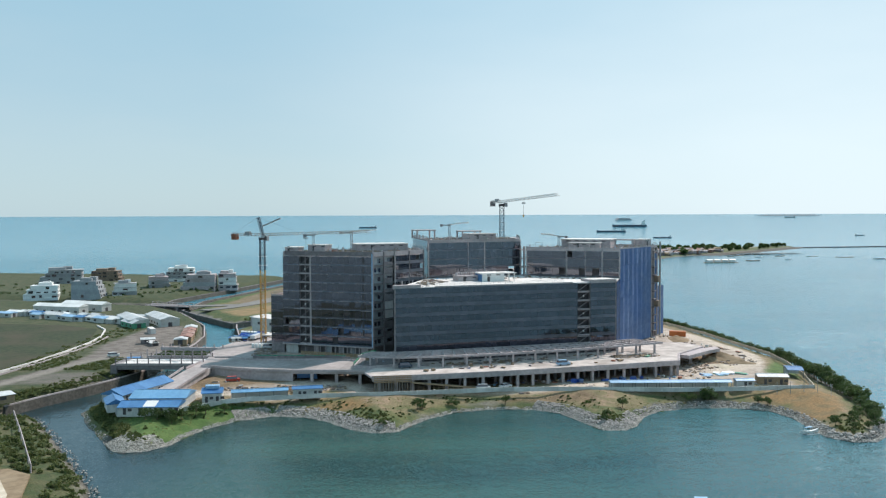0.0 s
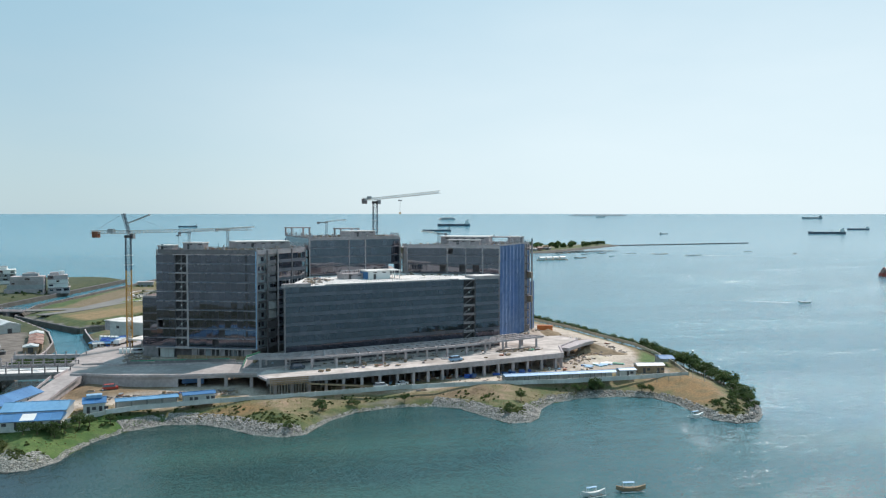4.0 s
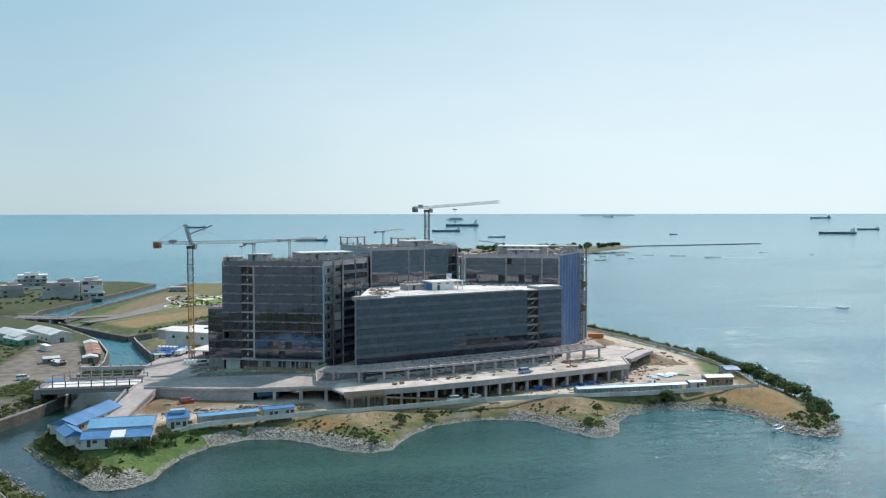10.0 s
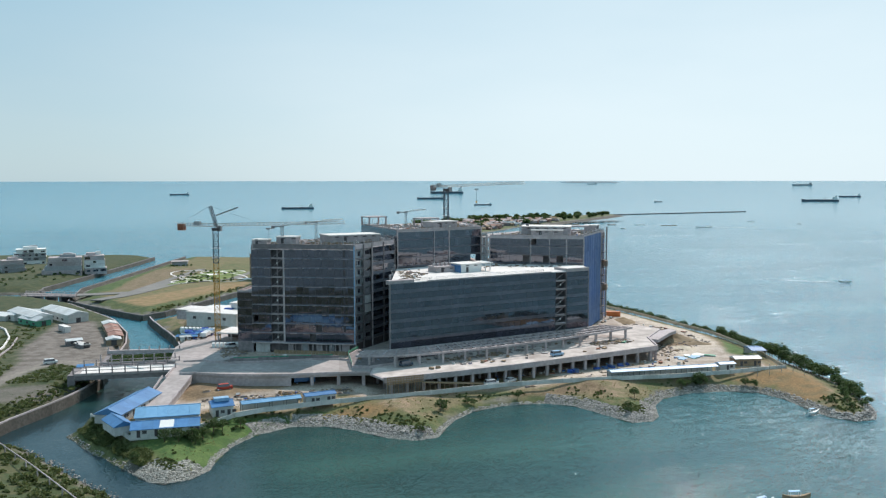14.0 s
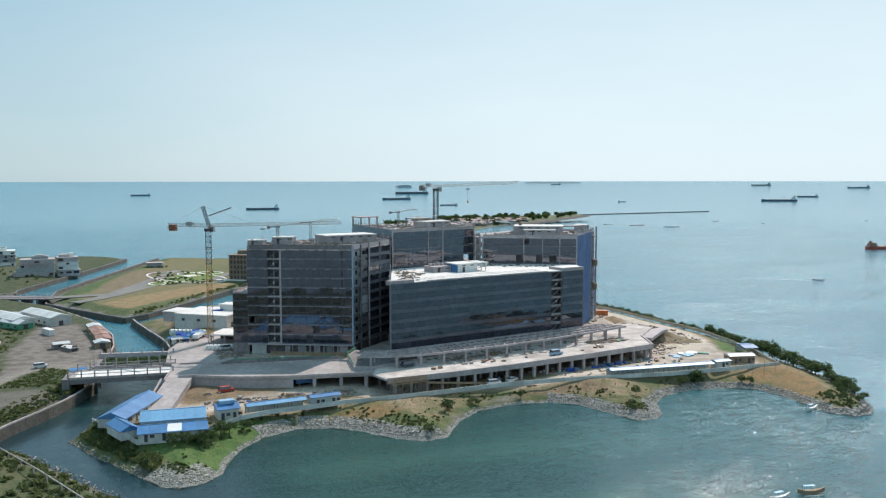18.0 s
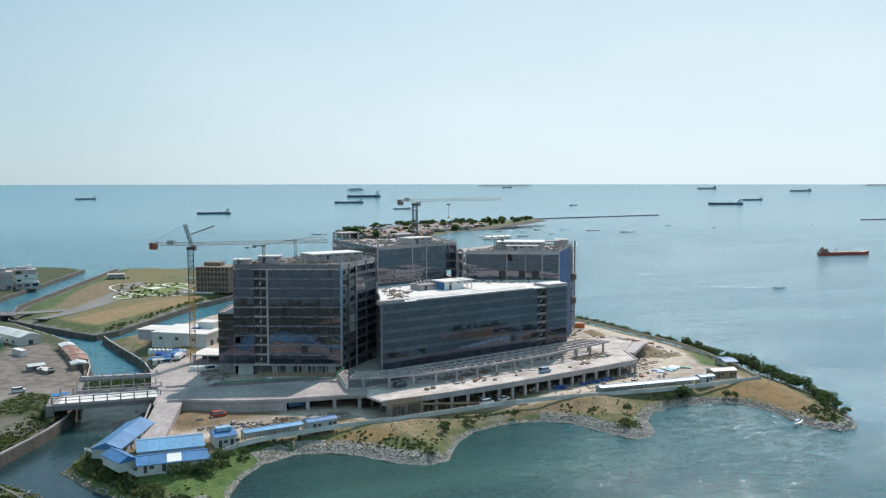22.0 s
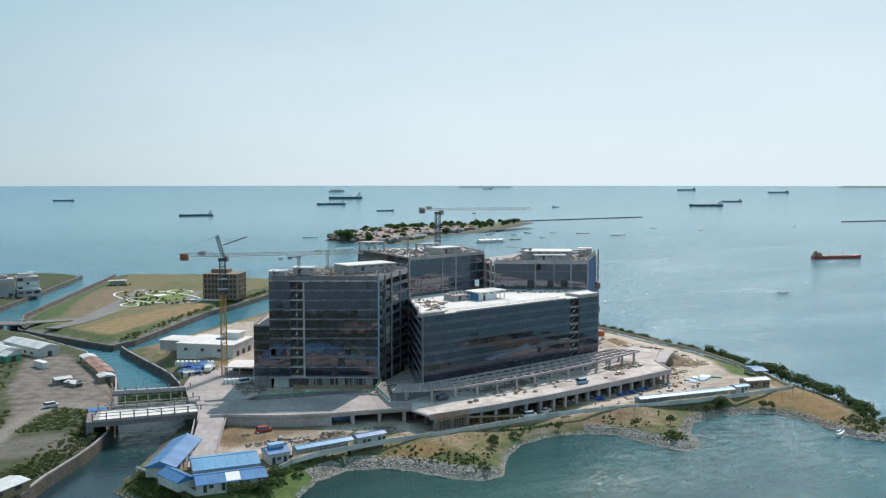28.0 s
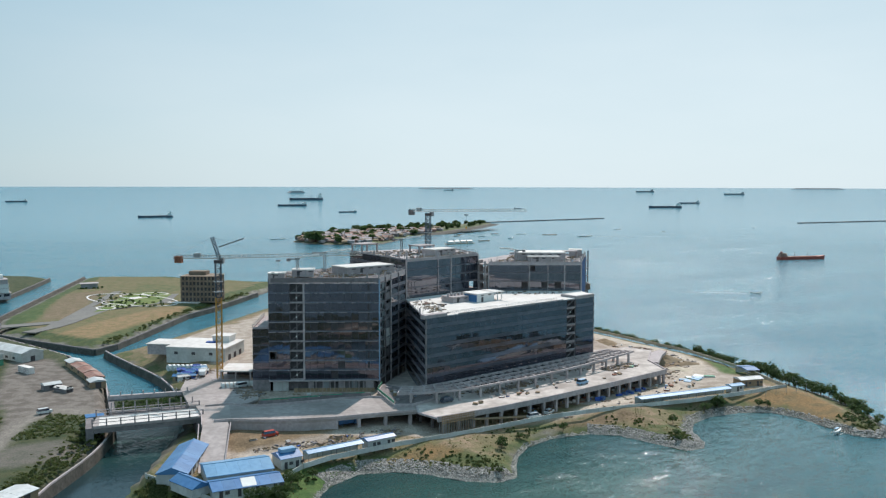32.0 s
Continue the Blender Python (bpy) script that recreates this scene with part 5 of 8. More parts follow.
m = frame_of((90, 324.4), (95, 343))
piece("edge_beam", MB().box(9.7, 0.2, 8.9, 19.2, 0.6, 1.9).mesh("edge_beam", CONCRETE), pod, m)
for i in range(4):
    piece("column", MB().box(1 + i * 5.5, 0.8, 4.0, 0.9, 0.9, 5.2).mesh("column", CONCRETE), pod, m)
# dark block in place of the shade below the deck
MB().prism([(-24, 316), (-6, 318), (60, 338), (70, 366), (-8, 362)], 4.2, 9.6).part("back_wall", DARK, pod, "basement wall coloured dark for the shade under the deck")
MB().prism([(95, 343), (108, 359), (116, 363), (116, 358), (110, 353), (98, 340)], 8.6, 9.9).part("side_ramp", CONCRETE, pod)
for p in ((101, 349), (109, 357)):
    MB().box(*p, 4.2, 1.0, 1.0, 4.6).part("ramp_pier", CONCRETE, pod)
m = frame_of((-24, 293.4), (-2, 297.2))
stud = MB().box(0, 0, 4.6, 0.12, 0.14, 6.2).mesh("formwork_stud", TIMBER)
board = MB().box(0, 0, 0, 3.2, 0.1, 0.3).mesh("formwork_board", TIMBER)
prop_me = MB().tube((0, 0, 4.8), (0, 0, 9.0), 0.09, 0.09, 6).mesh("formwork_prop", STEEL)
for i in range(14):
    piece("formwork_stud", stud, pod, m @ Matrix.Translation((0.3 + i * 0.95, 0, 0)))
for z in (8.6, 9.3, 10.0, 10.7):
    for i in range(4):
        piece("formwork_board", board, pod, m @ Matrix.Translation((1.7 + i * 3.3, -0.1, z)))
for i in range(15):
    for j in range(2):
        piece("formwork_prop", prop_me, pod, m @ Matrix.Translation((0.5 + i * 0.95, 0.6 + j * 1.2, 0)))
walkway = MB().beam((13, 0.2, 8.3), (38, 1.6, 5.2), 1.4, 0.4)
for i in range(14):
    walkway.box(14 + i * 1.75, 0.3, 4.7, 0.14, 0.14, 3.2 - i * 0.2)
piece("timber_ramp", walkway.mesh("timber_ramp", TIMBER), pod, m)

can = thing("canopy_frame", "concrete beam trellis on square columns over the deck", "canopy frame")
CF = [(-31.5, 314.2), (-18, 311.2), (-5, 312), (7, 315), (22, 318.6), (42, 325), (63, 333.5), (88.6, 345.2)]
CBK = [(-27, 322), (-18, 320.2), (-5, 324.4), (7, 328.2), (22, 333), (42, 339.4), (63, 346.2), (78, 352)]
N = 28
front = [(*along(CF, i * 127.5 / N), 14.4) for i in range(N + 1)]
back = [(*along(CBK, i * 112.0 / N), 14.7) for i in range(N + 1)]
for i, (p, q) in enumerate(zip(front, back)):
    MB().beam(p, q, 0.5, 0.6).part("cross_beam", CONCRETE, can)
    if i % 2 == 1:
        for k in (0.03, 0.55):
            r = lerp(p, q, k)
            MB().box(r[0], r[1], 10.4, 0.75, 0.75, 3.8).part("column", CONCRETE, can)
for k in (0.0, 0.3, 0.6, 0.92):
    for i in range(0, N, 2):
        MB().beam(lerp(front[i], back[i], k), lerp(front[i + 2], back[i + 2], k), 0.6, 0.75).part("long_beam", CONCRETE, can)
up = thing("forecourt_slab", "curved concrete slab in front of the tower", "slab")
MB().prism([(-33, 313.5), (-27, 311.5), (-16, 316), (-17, 330), (-27, 343), (-32, 334)], 10.2, 11.2).part("slab", CONCRETE, up)
MB().prism([(-32.4, 314.2), (-27, 312.2), (-16.6, 316.6), (-17.6, 329.6), (-27, 342), (-31.4, 334)], 11.2, 11.24).part("screed", CONCRETE_DARK, up)
for a, b in (((-33, 313.5), (-32, 334)), ((-32, 334), (-27, 343))):
    MB().beam((*a, 11.9), (*b, 11.9), 0.12, 0.9).part("green_barrier", GREEN_TARP, up, "green mesh barrier")

ramp = thing("approach_ramp", "pale concrete approach ramp with kerb walls", "ramp")
FRONT = [(-92, 323), (-86.4, 321.8), (-80, 317.6), (-73, 314), (-65, 311), (-55, 308.2), (-47, 307), (-38.5, 306.2), (-28, 305)]
REAR = [(-92, 343), (-84, 342.5), (-80, 338), (-75, 335), (-65, 333), (-54, 331.5), (-46, 330.5), (-36, 328.5), (-24, 320)]


def ramp_z(x):
    return 9.15 + 1.2 * min(max((x + 90) / 46, 0), 1)


for (a, b), (c, d) in zip(zip(FRONT[:-1], FRONT[1:]), zip(REAR[:-1], REAR[1:])):
    q = [(*a, ramp_z(a[0])), (*b, ramp_z(b[0])), (*d, ramp_z(d[0])), (*c, ramp_z(c[0]))]
    MB().add(q + [(x, y, z - 0.9) for x, y, z in q], [(0, 1, 2, 3), (7, 6, 5, 4), (0, 4, 5, 1), (1, 5, 6, 2), (2, 6, 7, 3), (3, 7, 4, 0)]).part("deck_slab", ROAD, ramp)
    for e, f in ((a, b), (c, d)):
        MB().beam((*e, ramp_z(e[0]) + 0.3), (*f, ramp_z(f[0]) + 0.3), 0.3, 0.75).part("kerb_wall", CONCRETE, ramp)
for a, b in zip(FRONT[:5], FRONT[1:6]):
    MB().beam((a[0], a[1] + 0.5, 6.6), (b[0], b[1] + 0.5, 6.6), 0.5, 5.0).part("retaining_wall", CONCRETE, ramp)
MB().box(-54.8, 317, 4.6, 0.6, 18, 4.6).part("end_wall", CONCRETE, ramp)
for p in ((-47.5, 307.8), (-38.5, 307), (-30, 306.3), (-46, 322), (-37, 320)):
    MB().box(*p, 4.8, 1.1, 1.1, 4.8).part("pier", CONCRETE, ramp)
pit = thing("pit_wall", "low concrete wall before the tower pit", "wall")
for a, b in zip(REAR[3:7], REAR[4:8]):
    MB().beam((a[0], a[1] + 0.9, ramp_z(a[0]) + 0.9), (b[0], b[1] + 0.9, ramp_z(b[0]) + 0.5), 0.3, 1.8).part("wall_panel", CONCRETE_DARK, pit)
MB().beam((-52, 340.5, 9.3), (-38, 336.0, 9.3), 2.4, 0.5).part("white_slab", SCREED, pit, "long pale precast slab")
for i in range(12):
    p = lerp((-74, 337.2), (-38, 330.4), i / 11)
    MB().box(*p, ramp_z(p[0]) + 1.2, 0.07, 0.07, 0.8).part("fence_post", STEEL, pit)
MB().beam((-74, 337.2, ramp_z(-74) + 1.6), (-38, 330.4, ramp_z(-38) + 1.6), 0.05, 0.45).part("green_mesh", GREEN_TARP, pit, "green mesh fence")
MB().prism([(-75, 336.5), (-37, 330), (-30, 342), (-66, 354), (-72, 352)], 8.2, 8.9).part("pit_floor", EARTH, pit, "bare brown pit floor")
road = thing("site_road", "pale dusty concrete road down to the huts", "road", kind="structure")
mb = MB()
pr = [((-95, 350), (-86, 350), 9.4), ((-94.5, 334), (-87, 332), 9.2), ((-96, 320), (-88, 318), 9.0), ((-99, 305), (-91, 304), 7.4), ((-101, 292), (-94, 290), 5.6), ((-102, 286), (-95, 284), 5.05)]
for (a, b, z), (c, d, y) in zip(pr[:-1], pr[1:]):
    mb.add([(*a, z), (*b, z), (*d, y), (*c, y), (*a, z - 2.2), (*b, z - 2.2), (*d, y - 2.2), (*c, y - 2.2)], [(0, 1, 2, 3), (0, 3, 7, 4), (1, 5, 6, 2), (4, 7, 6, 5)])
mb.part("roadway", ROAD, road)
MB().prism([(-97, 346), (-97, 372), (-90, 400), (-78, 402), (-68, 372), (-73, 346), (-78, 341)], 8.7, 9.45).part("forecourt", ROAD, road)
for a, b in (((-94.6, 333, 9.5), (-96.4, 319, 9.4)), ((-97.3, 319, 9.7), (-101.6, 292, 6.0)), ((-87.6, 317, 9.7), (-93.6, 291, 6.0))):
    MB().beam(a, b, 0.3, 0.8).part("kerb_wall", CONCRETE, road)

br = thing("road_bridge", "concrete girder bridge with pale parapet railings", "bridge")
MB().prism([(-128.6, 334), (-94, 333.5), (-93.5, 346), (-127, 347)], 7.8, 8.4).part("deck_slab", ROAD, br)
MB().prism([(-126.5, 335), (-95, 334.6), (-94.6, 345), (-126, 346)], 8.4, 8.43).part("deck_screed", SCREED, br.children[0])
for k in range(4):
    y = 334.6 + k * 3.8
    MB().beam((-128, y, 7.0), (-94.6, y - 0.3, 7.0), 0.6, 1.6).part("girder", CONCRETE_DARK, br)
for (a, b) in (((-128.5, 334.1), (-94, 333.6)), ((-127, 346.8), (-93.6, 345.8))):
    for z, h in ((8.5, 0.35), (9.7, 0.2), (10.7, 0.22)):
        MB().beam((*a, z), (*b, z), 0.22, h).part("rail", CONCRETE, br)
    for i in range(9):
        p = lerp(a, b, i / 8)
        MB().box(*p, 8.4, 0.38, 0.38, 2.5).part("rail_post", CONCRETE_DARK, br)
MB().box(-129.2, 340.5, 1.5, 2.4, 13, 6.6, -0.02).part("abutment", CONCRETE_DARK, br)
MB().box(-94.8, 339.8, 1.5, 2.4, 13, 6.6, -0.02).part("abutment", CONCRETE_DARK, br)
ob = thing("old_bridge", "older bridge with tall posts and a planted deck", "bridge")
MB().prism([(-122.5, 351.5), (-95, 349.5), (-94, 368), (-122.5, 371)], 7.2, 7.9).part("deck_slab", CONCRETE_DARK, ob)
MB().prism([(-120.5, 353), (-97, 351.5), (-96.5, 365), (-120.5, 367)], 7.9, 8.3).part("planted_strip", material("planted_bed", (0.02, 0.032, 0.012), (0.04, 0.05, 0.02), 0.95, 1.2, 0.2, 0.05), ob, "dark green planted strip")
MB().beam((-122.5, 370.5, 8.9), (-94, 367.5, 8.9), 1.4, 1.4).part("back_beam", CONCRETE, ob)
for i in range(8):
    k = i / 7
    MB().box(*lerp((-122, 351.6), (-95.4, 349.8), k), 7.6, 0.42, 0.42, 4.0).part("post", CONCRETE, ob)
    MB().box(*lerp((-122, 370.5), (-95, 367.6), k), 8.3, 0.42, 0.42, 2.6).part("post", CONCRETE, ob)
MB().beam((-122, 351.6, 8.5), (-95.4, 349.8, 8.5), 0.3, 0.5).part("rail", CONCRETE, ob)

# ---- walls along the water and round the site ----
def wall_line(name, label, pts, base, h, thick, mat, bay=4.0, cap=True, kind=""):
    t = thing(name, label, "wall", kind=kind)
    for (a, b) in zip(pts[:-1], pts[1:]):
        w = math.hypot(b[0] - a[0], b[1] - a[1])
        n = max(int(w / bay), 1)
        for i in range(n):
            p, q = lerp(a, b, i / n), lerp(a, b, (i + 1) / n)
            z = [base(*r) if callable(base) else base for r in (p, q)]
            MB().beam((*p, z[0] + h / 2 - 0.2), (*q, z[1] + h / 2 - 0.2), thick, h + 0.4).part("wall_panel", mat, t)
            if cap:
                MB().box(*p, z[0] - 0.2, thick + 0.18, thick + 0.18, h + 0.35, math.atan2(b[1] - a[1], b[0] - a[0])).part("wall_post", mat, t)
    return t


def site_z(x, y):
    return height_at(SITE_GRID, x, y)


FENCE = [(-73, 280), (-64, 284.2), (-40, 289.3), (-31, 290), (-9, 293), (20, 298.2), (40, 298.8), (53, 298.4), (82, 296.6), (106, 298), (131, 300.5)]
wall_line("perimeter_wall", "pale grey concrete perimeter wall of the site", FENCE, 4.9, 1.1, 0.22, OFF_WHITE, 5.0)
wall_line("hut_wall", "low dusty white wall round the blue-roofed huts", [(-115.6, 290), (-107.5, 276.5), (-101.2, 263.8), (-90.4, 264), (-80, 274), (-73, 281)], 4.6, 1.0, 0.2, OFF_WHITE, 5.0)
wall_line("coast_wall", "low weathered wall behind the shore trees", [(131, 300.5), (137.2, 324.5), (141.2, 350), (142.8, 373.7), (139.9, 393.7), (136.8, 415.6), (134, 438), (122, 490)], 4.8, 0.9, 0.25, SAND, 6.0)


def quay(label, pts, top, batter=2.2):
    t = thing("sea_wall", label, "sea wall", "stone-faced channel walls", kind="structure")
    for a, b in zip(pts[:-1], pts[1:]):
        d = Vector((b[0] - a[0], b[1] - a[1], 0)).normalized()
        n = Vector((d.y, -d.x, 0))
        w = math.hypot(b[0] - a[0], b[1] - a[1])
        k = max(int(w / 6), 1)
        for i in range(k):
            p, q = lerp(a, b, i / k), lerp(a, b, (i + 1) / k)
            P, Q = Vector((*p, 0)), Vector((*q, 0))
            o = n * batter
            MB().add([P + o - Vector((0, 0, 1)), Q + o - Vector((0, 0, 1)), Q + Vector((0, 0, top)), P + Vector((0, 0, top)), P - n * 1.2 - Vector((0, 0, 1)), Q - n * 1.2 - Vector((0, 0, 1)), Q - n * 0.7 + Vector((0, 0, top)), P - n * 0.7 + Vector((0, 0, top))],
                     [(0, 1, 2, 3), (3, 2, 6, 7), (5, 4, 7, 6), (1, 0, 4, 5), (0, 3, 7, 4), (1, 5, 6, 2)]).part("wall_block", SEAWALL, t)
            MB().beam((*(P - n * 0.3)[:2], top + 0.2), (*(Q - n * 0.3)[:2], top + 0.2), 0.6, 0.5).part("coping", CONCRETE if top > 3 else CONCRETE_DARK, t)
            MB().add([P + o * 1.05 - Vector((0, 0, 1)), P + o * 1.05 + d * 0.5 - Vector((0, 0, 1)), P + d * 0.5 + Vector((0, 0, top)) + n * 0.25, P + Vector((0, 0, top)) + n * 0.25, P - Vector((0, 0, 1)), P + d * 0.5 - Vector((0, 0, 1)), P + d * 0.5 + Vector((0, 0, top)), P + Vector((0, 0, top))],
                     [(0, 1, 2, 3), (3, 2, 6, 7), (1, 5, 6, 2), (0, 3, 7, 4)]).part("buttress", SEAWALL, t)


quay("stone-faced channel wall beside the forecourt", [(-119.5, 493), (-116.5, 480), (-113, 468), (-109.5, 455), (-105.5, 442), (-102.2, 430), (-99.8, 420), (-97.4, 402), (-96.6, 374)], 3.2, 1.2)
quay("stained channel wall with a concrete coping", [(-121.7, 348), (-126, 331), (-129, 322), (-132.3, 314), (-140.5, 297), (-146, 282)], 3.4, 1.0)
quay("dark channel wall along the dirt yard", [(-199, 585), (-169, 550.5), (-142, 498), (-136, 485), (-125, 445), (-122, 418), (-122, 374)], 3.4)
quay("stone wall along the park canal", [(-5, 693), (-48, 626), (-68, 601), (-98, 542), (-113.5, 512), (-124, 501), (-157.5, 546), (-174, 571), (-176.5, 628)], 2.8, 3.0)
quay("canal wall below the house plots", [(-152.5, 862), (-164.5, 804), (-184.5, 716), (-203, 640), (-201, 624)], 2.8, 2.0)
quay("canal wall along the park edge", [(-177, 629), (-148, 756), (-124, 862)], 2.8, 2.0)
fbg = thing("canal_bridge", "low concrete bridge across the canal mouth", "bridge")
MB().prism([(-205, 603), (-172, 588), (-171, 576), (-204, 586)], 4.2, 4.9).part("deck_slab", CONCRETE_DARK, fbg)
for s in ((-204, 586, -171, 576), (-205, 603, -172, 588)):
    MB().beam((s[0], s[1], 5.8), (s[2], s[3], 5.8), 0.3, 0.3).part("rail", CONCRETE, fbg)
    for i in range(9):
        MB().box(s[0] + (s[2] - s[0]) * i / 8, s[1] + (s[3] - s[1]) * i / 8, 4.9, 0.35, 0.35, 1.1).part("rail_post", CONCRETE, fbg)
for i in range(3):
    MB().box(-196 + i * 9, 592 - i * 4, -1, 1.4, 11, 5.2, -0.4).part("pier", CONCRETE_DARK, fbg)


# ---- huts, sheds and stores ----
def hut(label, p, size, rot, z, h, roof, wall=None, rise=1.4, hip=False, doors=2, group="blue-roofed site huts", open_side=False):
    t = thing("site_hut", label, "hut", group, at=(*p, z), rot=rot)
    L, W = size
    if open_side:
        for i in range(int(L / 4) + 1):
            for b in (-1, 1):
                MB().box(-L / 2 + 0.3 + i * (L - 0.6) / int(L / 4), b * (W / 2 - 0.3), -0.3, 0.2, 0.2, h + 0.3).part("post", STEEL, t)
        MB().box(0, W / 2 - 0.3, -0.3, L - 0.4, 0.12, h + 0.2).part("back_wall", wall or WHITE, t)
    else:
        body = MB().box(0, 0, -0.3, L - 0.7, W - 0.7, h + 0.3).part("wall", wall or OFF_WHITE, t)
        for i in range(doors):
            x = -L / 2 + (i + 0.5) * L / doors
            MB().box(x, -(W - 0.7) / 2 - 0.02, 0, 0.95, 0.1, 2.0).part("door", DARK, body)
            if L / doors > 3:
                MB().box(x + 1.6, -(W - 0.7) / 2 - 0.02, 1.0, 1.2, 0.1, 0.9).part("window", DARK, body)
    n = max(int(L / 3), 1)
    for i in range(n):
        MB().gable(-L / 2 + (i + 0.5) * L / n, 0, h + 0.1, L / n - 0.03, W, rise, 0, 0.14).part("roof_sheet", roof, t)
    MB().box(0, 0, h + rise + 0.06, L, 0.35, 0.12).part("ridge_cap", roof, t)
    return t


hut("long hut with a steep blue metal roof", (-105, 293.5), (27, 9), radians(70), 4.9, 2.5, BLUE_ROOF, rise=1.8, doors=5)
hut("small hut with a blue metal roof", (-105.6, 273), (11, 6), radians(116), 4.9, 2.3, BLUE_ROOF)
hut("wide hut with a bright blue metal roof", (-92.2, 280), (18.5, 13), radians(1), 4.9, 2.9, SHEEN_BLUE_ROOF, rise=1.5, doors=3)
hut("front hut with a patched blue metal roof", (-92, 268.4), (19, 9.6), radians(2), 4.9, 2.2, BLUE_ROOF, rise=1.2, doors=4)
MB().add([(-93.4, 263.9, 7.36), (-89.6, 264.0, 7.36), (-89.6, 268.0, 8.40), (-93.4, 267.9, 8.40), (-93.4, 263.9, 7.28), (-89.6, 264.0, 7.28), (-89.6, 268.0, 8.32), (-93.4, 267.9, 8.32)],
         [(0, 1, 2, 3), (7, 6, 5, 4), (0, 4, 5, 1), (1, 5, 6, 2), (2, 6, 7, 3), (3, 7, 4, 0)]).part("roof_patch", WHITE, bpy.data.objects["site_hut.003"], "white replacement roof sheet").matrix_parent_inverse = bpy.data.objects["site_hut.003"].matrix_basis.inverted()
hut("white cabin with a blue roof and raised ridge", (-77, 284), (7, 7.5), radians(10), 4.9, 3.0, BLUE_ROOF, rise=1.2, group="")
MB().box(-77, 284, 9.0, 4.5, 2.5, 1.0, radians(10)).part("roof_vent", PALE_BLUE_ROOF, tagged(new("roof_monitor"), "small blue monitor roof on the cabin", "roof vent"))
hut("long thin open shed with a blue roof", (-62, 287.3), (19, 4.2), radians(12), 4.9, 2.5, SHEEN_BLUE_ROOF, rise=0.6, open_side=True)
hut("white-walled store with a blue roof", (-46.5, 290.8), (10.5, 4.5), radians(12), 4.9, 2.7, BLUE_ROOF, rise=0.6, doors=2)
hut("very long open shed with a pale blue roof", (80, 300.8), (43, 4.6), radians(0.4), 4.9, 2.4, PALE_BLUE_ROOF, rise=0.5, open_side=True)
hut("small blue-roofed store by the wall", (107, 303.3), (7, 4), radians(2), 4.9, 2.4, PALE_BLUE_ROOF, rise=0.5, doors=1)
hut("tan-roofed cabin with a blue end", (119, 309), (11, 6), radians(-6), 4.9, 2.8, ZINC, TIMBER, rise=0.7, doors=2, group="")
hut("blue-roofed shelter beside the shore trees", (133.5, 325), (6, 10), radians(-12), 4.9, 2.6, BLUE_ROOF, rise=0.6, open_side=True, group="")

wh = thing("warehouse", "low white warehouse with a flat pale roof", "warehouse", at=(-79, 433, 8.6), rot=radians(-32))
whw = MB().box(0, 0, -0.6, 27, 22, 6.6).part("wall", OFF_WHITE, wh)
MB().box(0, 0, 6.0, 27.6, 22.6, 0.5).part("roof_slab", SCREED, wh)
MB().box(6, 6, 6.5, 8, 7, 2.6).part("roof_room", WHITE, wh)
MB().box(6, 6, 9.1, 9, 8, 0.35).part("roof_room_slab", SCREED, wh)
MB().box(2, 1, 6.5, 4, 2.4, 0.5).part("tarpaulin", TARP, wh)
for i in range(3):
    MB().box(13.55, -6 + i * 6, 0.2, 0.15, 2.6, 2.8).part("doorway", DARK, whw)
for i in range(3):
    MB().box(-9 + i * 8, -11.05, 3.2, 1.6, 0.15, 1.2).part("window", DARK, whw)
an = thing("annex", "flat-roofed white annex behind the warehouse", "annex", at=(-92, 455, 8.4), rot=radians(-32))
MB().box(0, 0, -0.6, 17, 12, 4.6).part("wall", CONCRETE, an)
MB().box(0, 0, 4.0, 18, 13, 0.4).part("roof_slab", SCREED, an)
ls = thing("open_store", "low open store with a pale concrete roof", "store", at=(-72.5, 385, 9.3), rot=radians(-25))
MB().box(0, 0, 3.4, 13, 14, 0.5).part("roof_slab", SCREED, ls)
for a in (-5.8, 0, 5.8):
    for b in (-6.4, 6.4):
        MB().box(a, b, -0.1, 0.5, 0.5, 3.5).part("column", CONCRETE, ls)
# back wall coloured dark for the shade inside the store
MB().box(0, 3, -0.1, 12, 0.2, 3.4).part("back_wall", DARK, ls)
rng = random.Random(31)
for i in range(14):
    x, y = -96 + rng.uniform(0, 11), 388 + rng.uniform(0, 18)
    t = hut("makeshift shelter under blue sheeting", (x, y), (rng.uniform(3, 5.5), rng.uniform(2.5, 4)), rng.uniform(-0.6, 0.2), 8.9, 1.7, rng.choice([BLUE_ROOF, TARP, PALE_BLUE_ROOF, ZINC]), rng.choice([TARP, WHITE, TIMBER]), 0.6, doors=1, group="shelters beside the crane")


def rows_of(label, name, n, x0, y0, dx, dy, size, mat, z, rot, group):
    for i in range(n):
        t = thing(name, label, "stored goods", group, at=(x0 + dx * i, y0 + dy * i, z), rot=rot)
        MB().box(0, 0, -0.03, size[0], size[1], size[2] * 0.6).part("base", mat, t)
        MB().tube((-size[0] / 2, 0, size[2] * 0.7), (size[0] / 2, 0, size[2] * 0.7), size[1] * 0.45, None, 8).part("roll", mat, t)


rows_of("white wrapped bundle stored on the forecourt", "wrapped_bundle", 8, -82, 368, 1.5, -0.15, (1.1, 2.6, 1.2), WHITE, 9.45, 0.1, "row of white bundles")
rows_of("white pipe bundle stored by the warehouse", "pipe_bundle", 9, -97, 412, 1.7, -0.7, (1.2, 3.2, 1.0), WHITE, 8.8, 0.4, "rows of pipe bundles")

